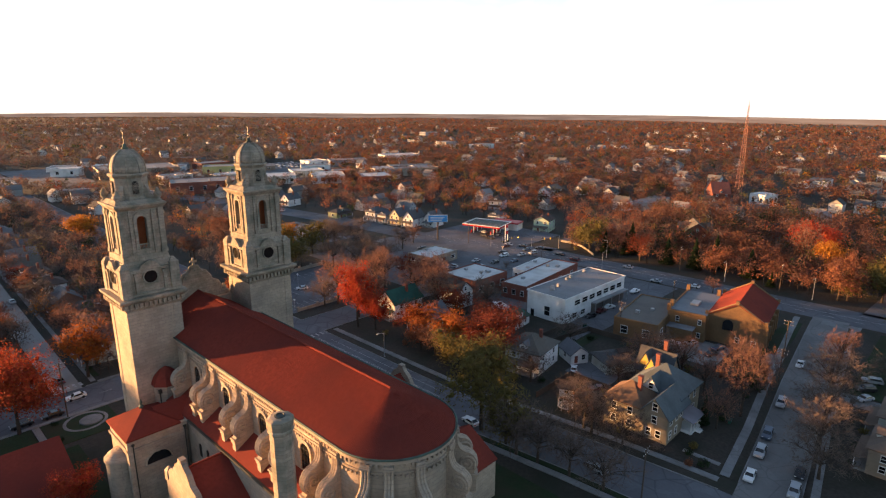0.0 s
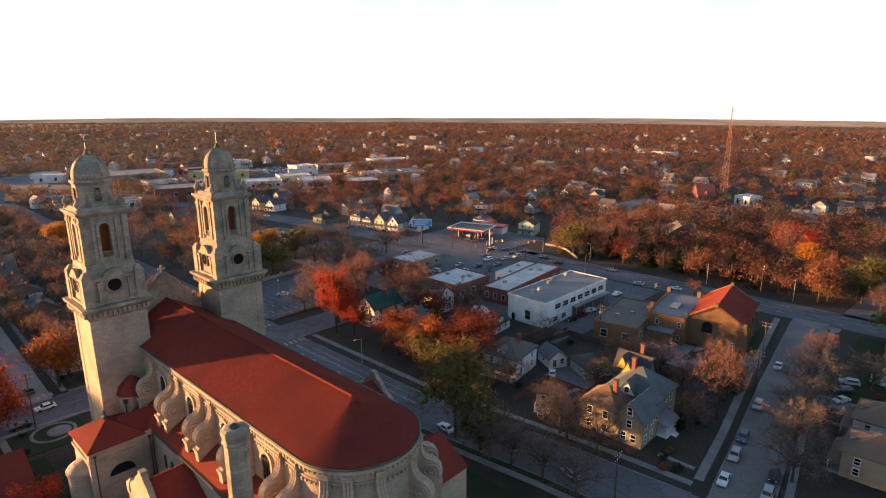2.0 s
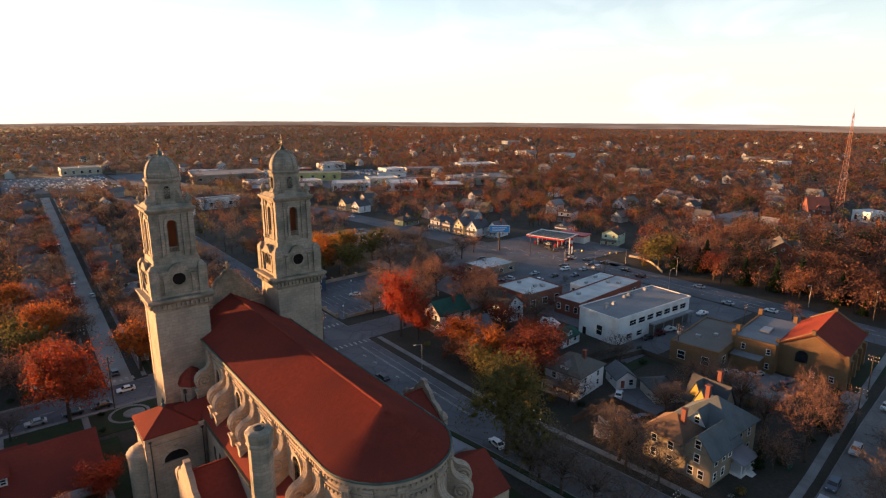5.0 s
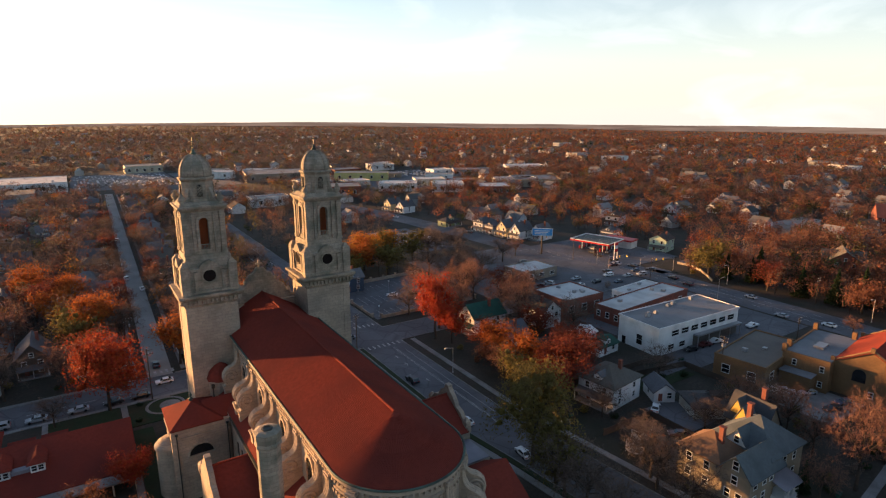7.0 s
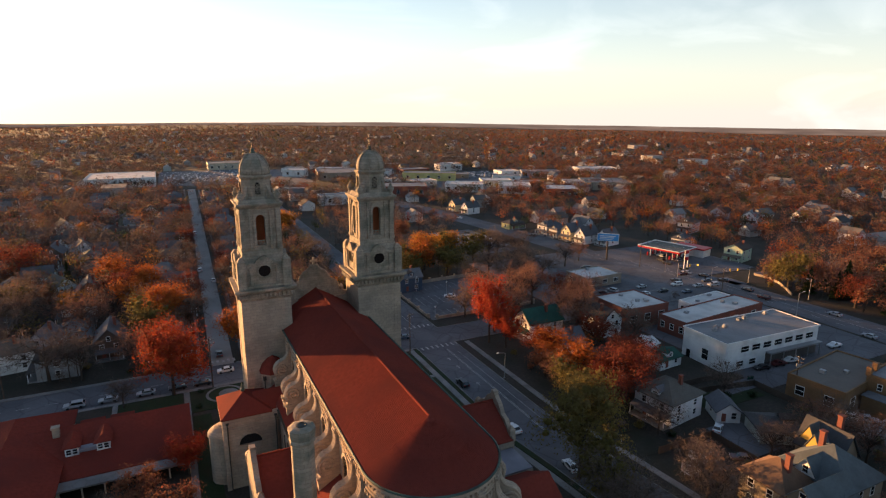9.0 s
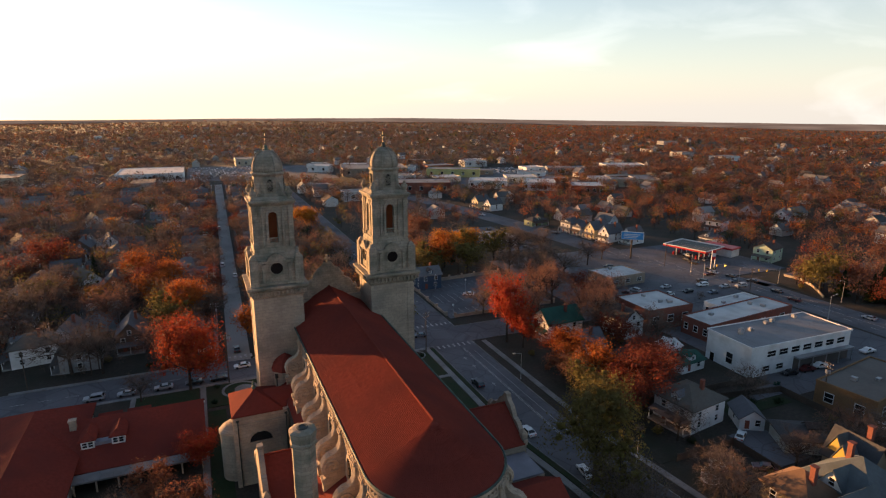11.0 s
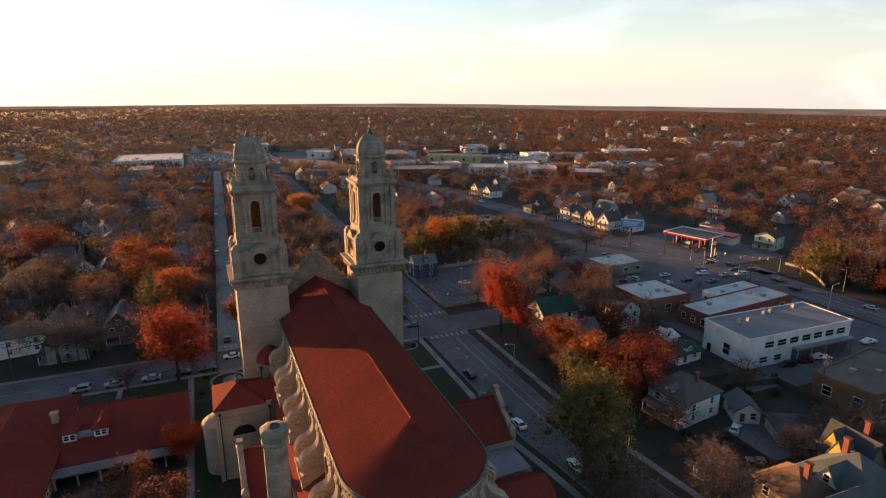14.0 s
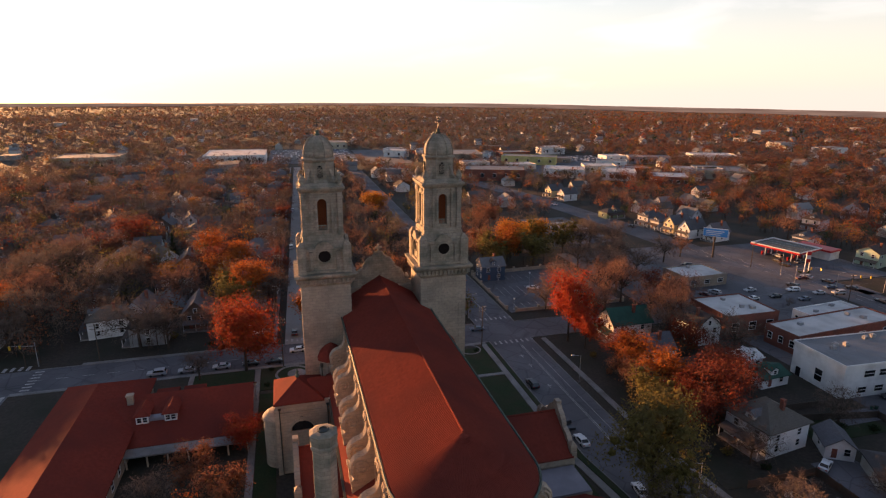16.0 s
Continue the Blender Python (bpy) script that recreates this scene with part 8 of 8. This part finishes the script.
trampoline(62.6, -58.2)
house((98, -15.5, 0), 5, 9, 7, 2.8, 1.3, "side", False, label="low garage with a green pitched roof", wall=WHITE, roof=ROOF_GREEN, chimney=False, rich=False)
house((100, -6, 0), 10, 8, 6, 2.6, 1.2, "side", False, label="low pale garage with a white roof", wall=WHITE, roof=WHITE, chimney=False, rich=False)

# ---- bushes, hedges and garden clutter ----


def bush_parts(r0, h, count, leaf, colour, seed):
    rn = np.random.default_rng(seed)
    m = mesh()
    for k in range(5):
        a = 1.26 * k
        tube(m, (0.1 * math.cos(a), 0.1 * math.sin(a), -0.1), (r0 * 0.6 * math.cos(a), r0 * 0.6 * math.sin(a), h * 0.7), 0.04, 0.015, 3)
    g = rn.normal(size=(9, 3))
    g /= np.linalg.norm(g, axis=1)[:, None]
    hub = g * (r0 * 0.6, r0 * 0.6, h * 0.28) + (0, 0, h * 0.5)
    q = rn.normal(size=(count, 3))
    q /= np.linalg.norm(q, axis=1)[:, None]
    c = hub[rn.integers(0, 9, count)] + q * rn.uniform(0.5, 1, (count, 1)) * (r0 * 0.5, r0 * 0.5, h * 0.34)
    c[:, 2] = np.maximum(c[:, 2], 0.08)
    u, face = outward(c, np.array([0, 0, h * 0.3]), rn, 0.5)
    return data("stems", m, BARK), quad_mesh("foliage", quads(c, leaf, 1.4, u, rn, face), LEAF[colour])


BUSH_KIND = {
    "green": (bush_parts(1.1, 1.5, 420, 0.17, "green", 51), "dark evergreen bush with a rounded top"),
    "olive": (bush_parts(1.3, 1.7, 420, 0.18, "olive", 52), "olive-brown bush turning with autumn"),
    "rust": (bush_parts(1.2, 1.6, 400, 0.18, "rust", 53), "rust-coloured autumn bush with small leaves"),
    "grey": (bush_parts(1.5, 2.2, 380, 0.13, "grey", 54), "leafless grey-brown shrub with fine twigs"),
}


def bush(kind, x, y, size=1.0):
    (stems, foliage), label = BUSH_KIND[kind]
    t = thing("bush", label, "bush", (x, y, 0.0), rng.uniform(0, 360), "garden bushes")
    t.scale = (size, size, size)
    part("stems", stems, None, t)
    part("foliage", foliage, None, t)


for row in (("green", 62.2, -91.2, 1.2), ("rust", 60.5, -88.8, 1.0), ("green", 64.5, -87.4, 0.9), ("olive", 67.5, -87.3, 0.9), ("grey", 61.0, -82.0, 1.1), ("grey", 60.5, -77.0, 1.2), ("olive", 61.8, -72.5, 1.0), ("green", 83.5, -87.5, 1.0), ("olive", 87, -86, 1.1), ("grey", 94, -87.5, 1.3),
            ("green", 98, -88, 1.1), ("grey", 101, -84, 1.3), ("rust", 106, -80, 1.2), ("grey", 110, -76, 1.2), ("grey", 97, -77, 1.4), ("olive", 103, -72, 1.3), ("grey", 96, -68, 1.4), ("grey", 90, -68, 1.3), ("olive", 110, -68, 1.0), ("green", 111, -84, 1.0), ("green", 113, -88, 0.9),
            ("green", 84, -113, 0.9), ("green", 92, -112.6, 0.9), ("olive", 99.5, -113, 1.0), ("grey", 112, -113, 1.2), ("green", 134, -114.5, 0.8), ("green", 145.5, -114.5, 0.8), ("green", 149, -118, 0.9), ("rust", 126, -117, 1.0),
            ("grey", 66, -64, 1.2), ("grey", 63, -62, 1.3), ("olive", 75, -62, 1.1), ("grey", 80, -64, 1.1), ("grey", 74, -54, 1.2), ("green", 70, -46, 1.0), ("olive", 66, -40, 1.1), ("grey", 62, -38, 1.2), ("green", 88, -38, 1.0), ("green", 97, -39, 1.3), ("green", 104, -41, 1.2), ("olive", 108, -52, 1.0),
            ("grey", 64, -18, 1.1), ("rust", 61, -2, 1.0), ("olive", 62, 8, 1.0), ("green", 70, 12, 1.0), ("grey", 85, -6, 1.2), ("grey", 90, -20, 1.2), ("olive", 93, 6, 1.2), ("green", 22, 20, 0.8), ("green", 22, 8, 0.8), ("green", 31, 20, 0.8), ("green", -26, 22.5, 0.8), ("green", -27, 14, 0.8),
            ("green", -43.5, 44, 1.0), ("olive", -55, 52, 1.2), ("grey", -60, 46, 1.3), ("olive", -40, 46, 1.1), ("grey", -28, 52, 1.3), ("green", -12, 48, 1.0), ("olive", 0, 46, 1.2), ("grey", 14, 47, 1.2), ("green", 30, 46, 1.0), ("grey", 150, 28, 1.4), ("green", 186, 58, 0.8), ("green", 189, 57, 0.8), ("olive", 199, 22, 1.2), ("grey", 203, 12, 1.4)):
    bush(*row)


def bin_thing(x, y, turn):
    """Wheeled rubbish bin with a tilted lid."""
    t = thing("wheelie_bin", "dark green wheeled rubbish bin beside the drive", "bin", (x, y, 0.06), turn, "wheeled bins")
    m = mesh()
    taper(m, 0, 0, 0.1, 0.95, 0.24, 0.26, 0.3, 0.34)
    part("body", m, ROOF_GREEN, t)
    m = mesh()
    taper(m, 0, 0, 0.96, 1.05, 0.32, 0.37, 0.26, 0.3)
    part("lid", m, GUTTER, t)
    for s in (-1, 1):
        m = mesh()
        lathe(m, 0, 0, [(0.1, -0.03), (0.1, 0.03)], 10)
        part("wheel", shift(m, pose(s * 0.24, 0.28, 0.1, 0, 90, 0)), RUBBER, t)


for row in ((83, -89.5, 10), (84, -89.4, 0), (119, -84, 30), (61.5, -40, 0), (112, -34, 20), (113, -34.2, 0)):
    bin_thing(*row)
slab("pavement_garden", 64.8, 66.0, -93.5, -85.9, 0.09, CONCRETE, "narrow concrete garden path to the porch", "footpath")
slab("pavement_drive_side", 57.8, 80, -49.5, -46.5, 0.06, SOIL, "bare earth drive into a garden", "drive")
slab("pavement_driveway", 113, 119, -122, -103.5, 0.06, CONCRETE, "pale concrete drive between the houses", "drive")
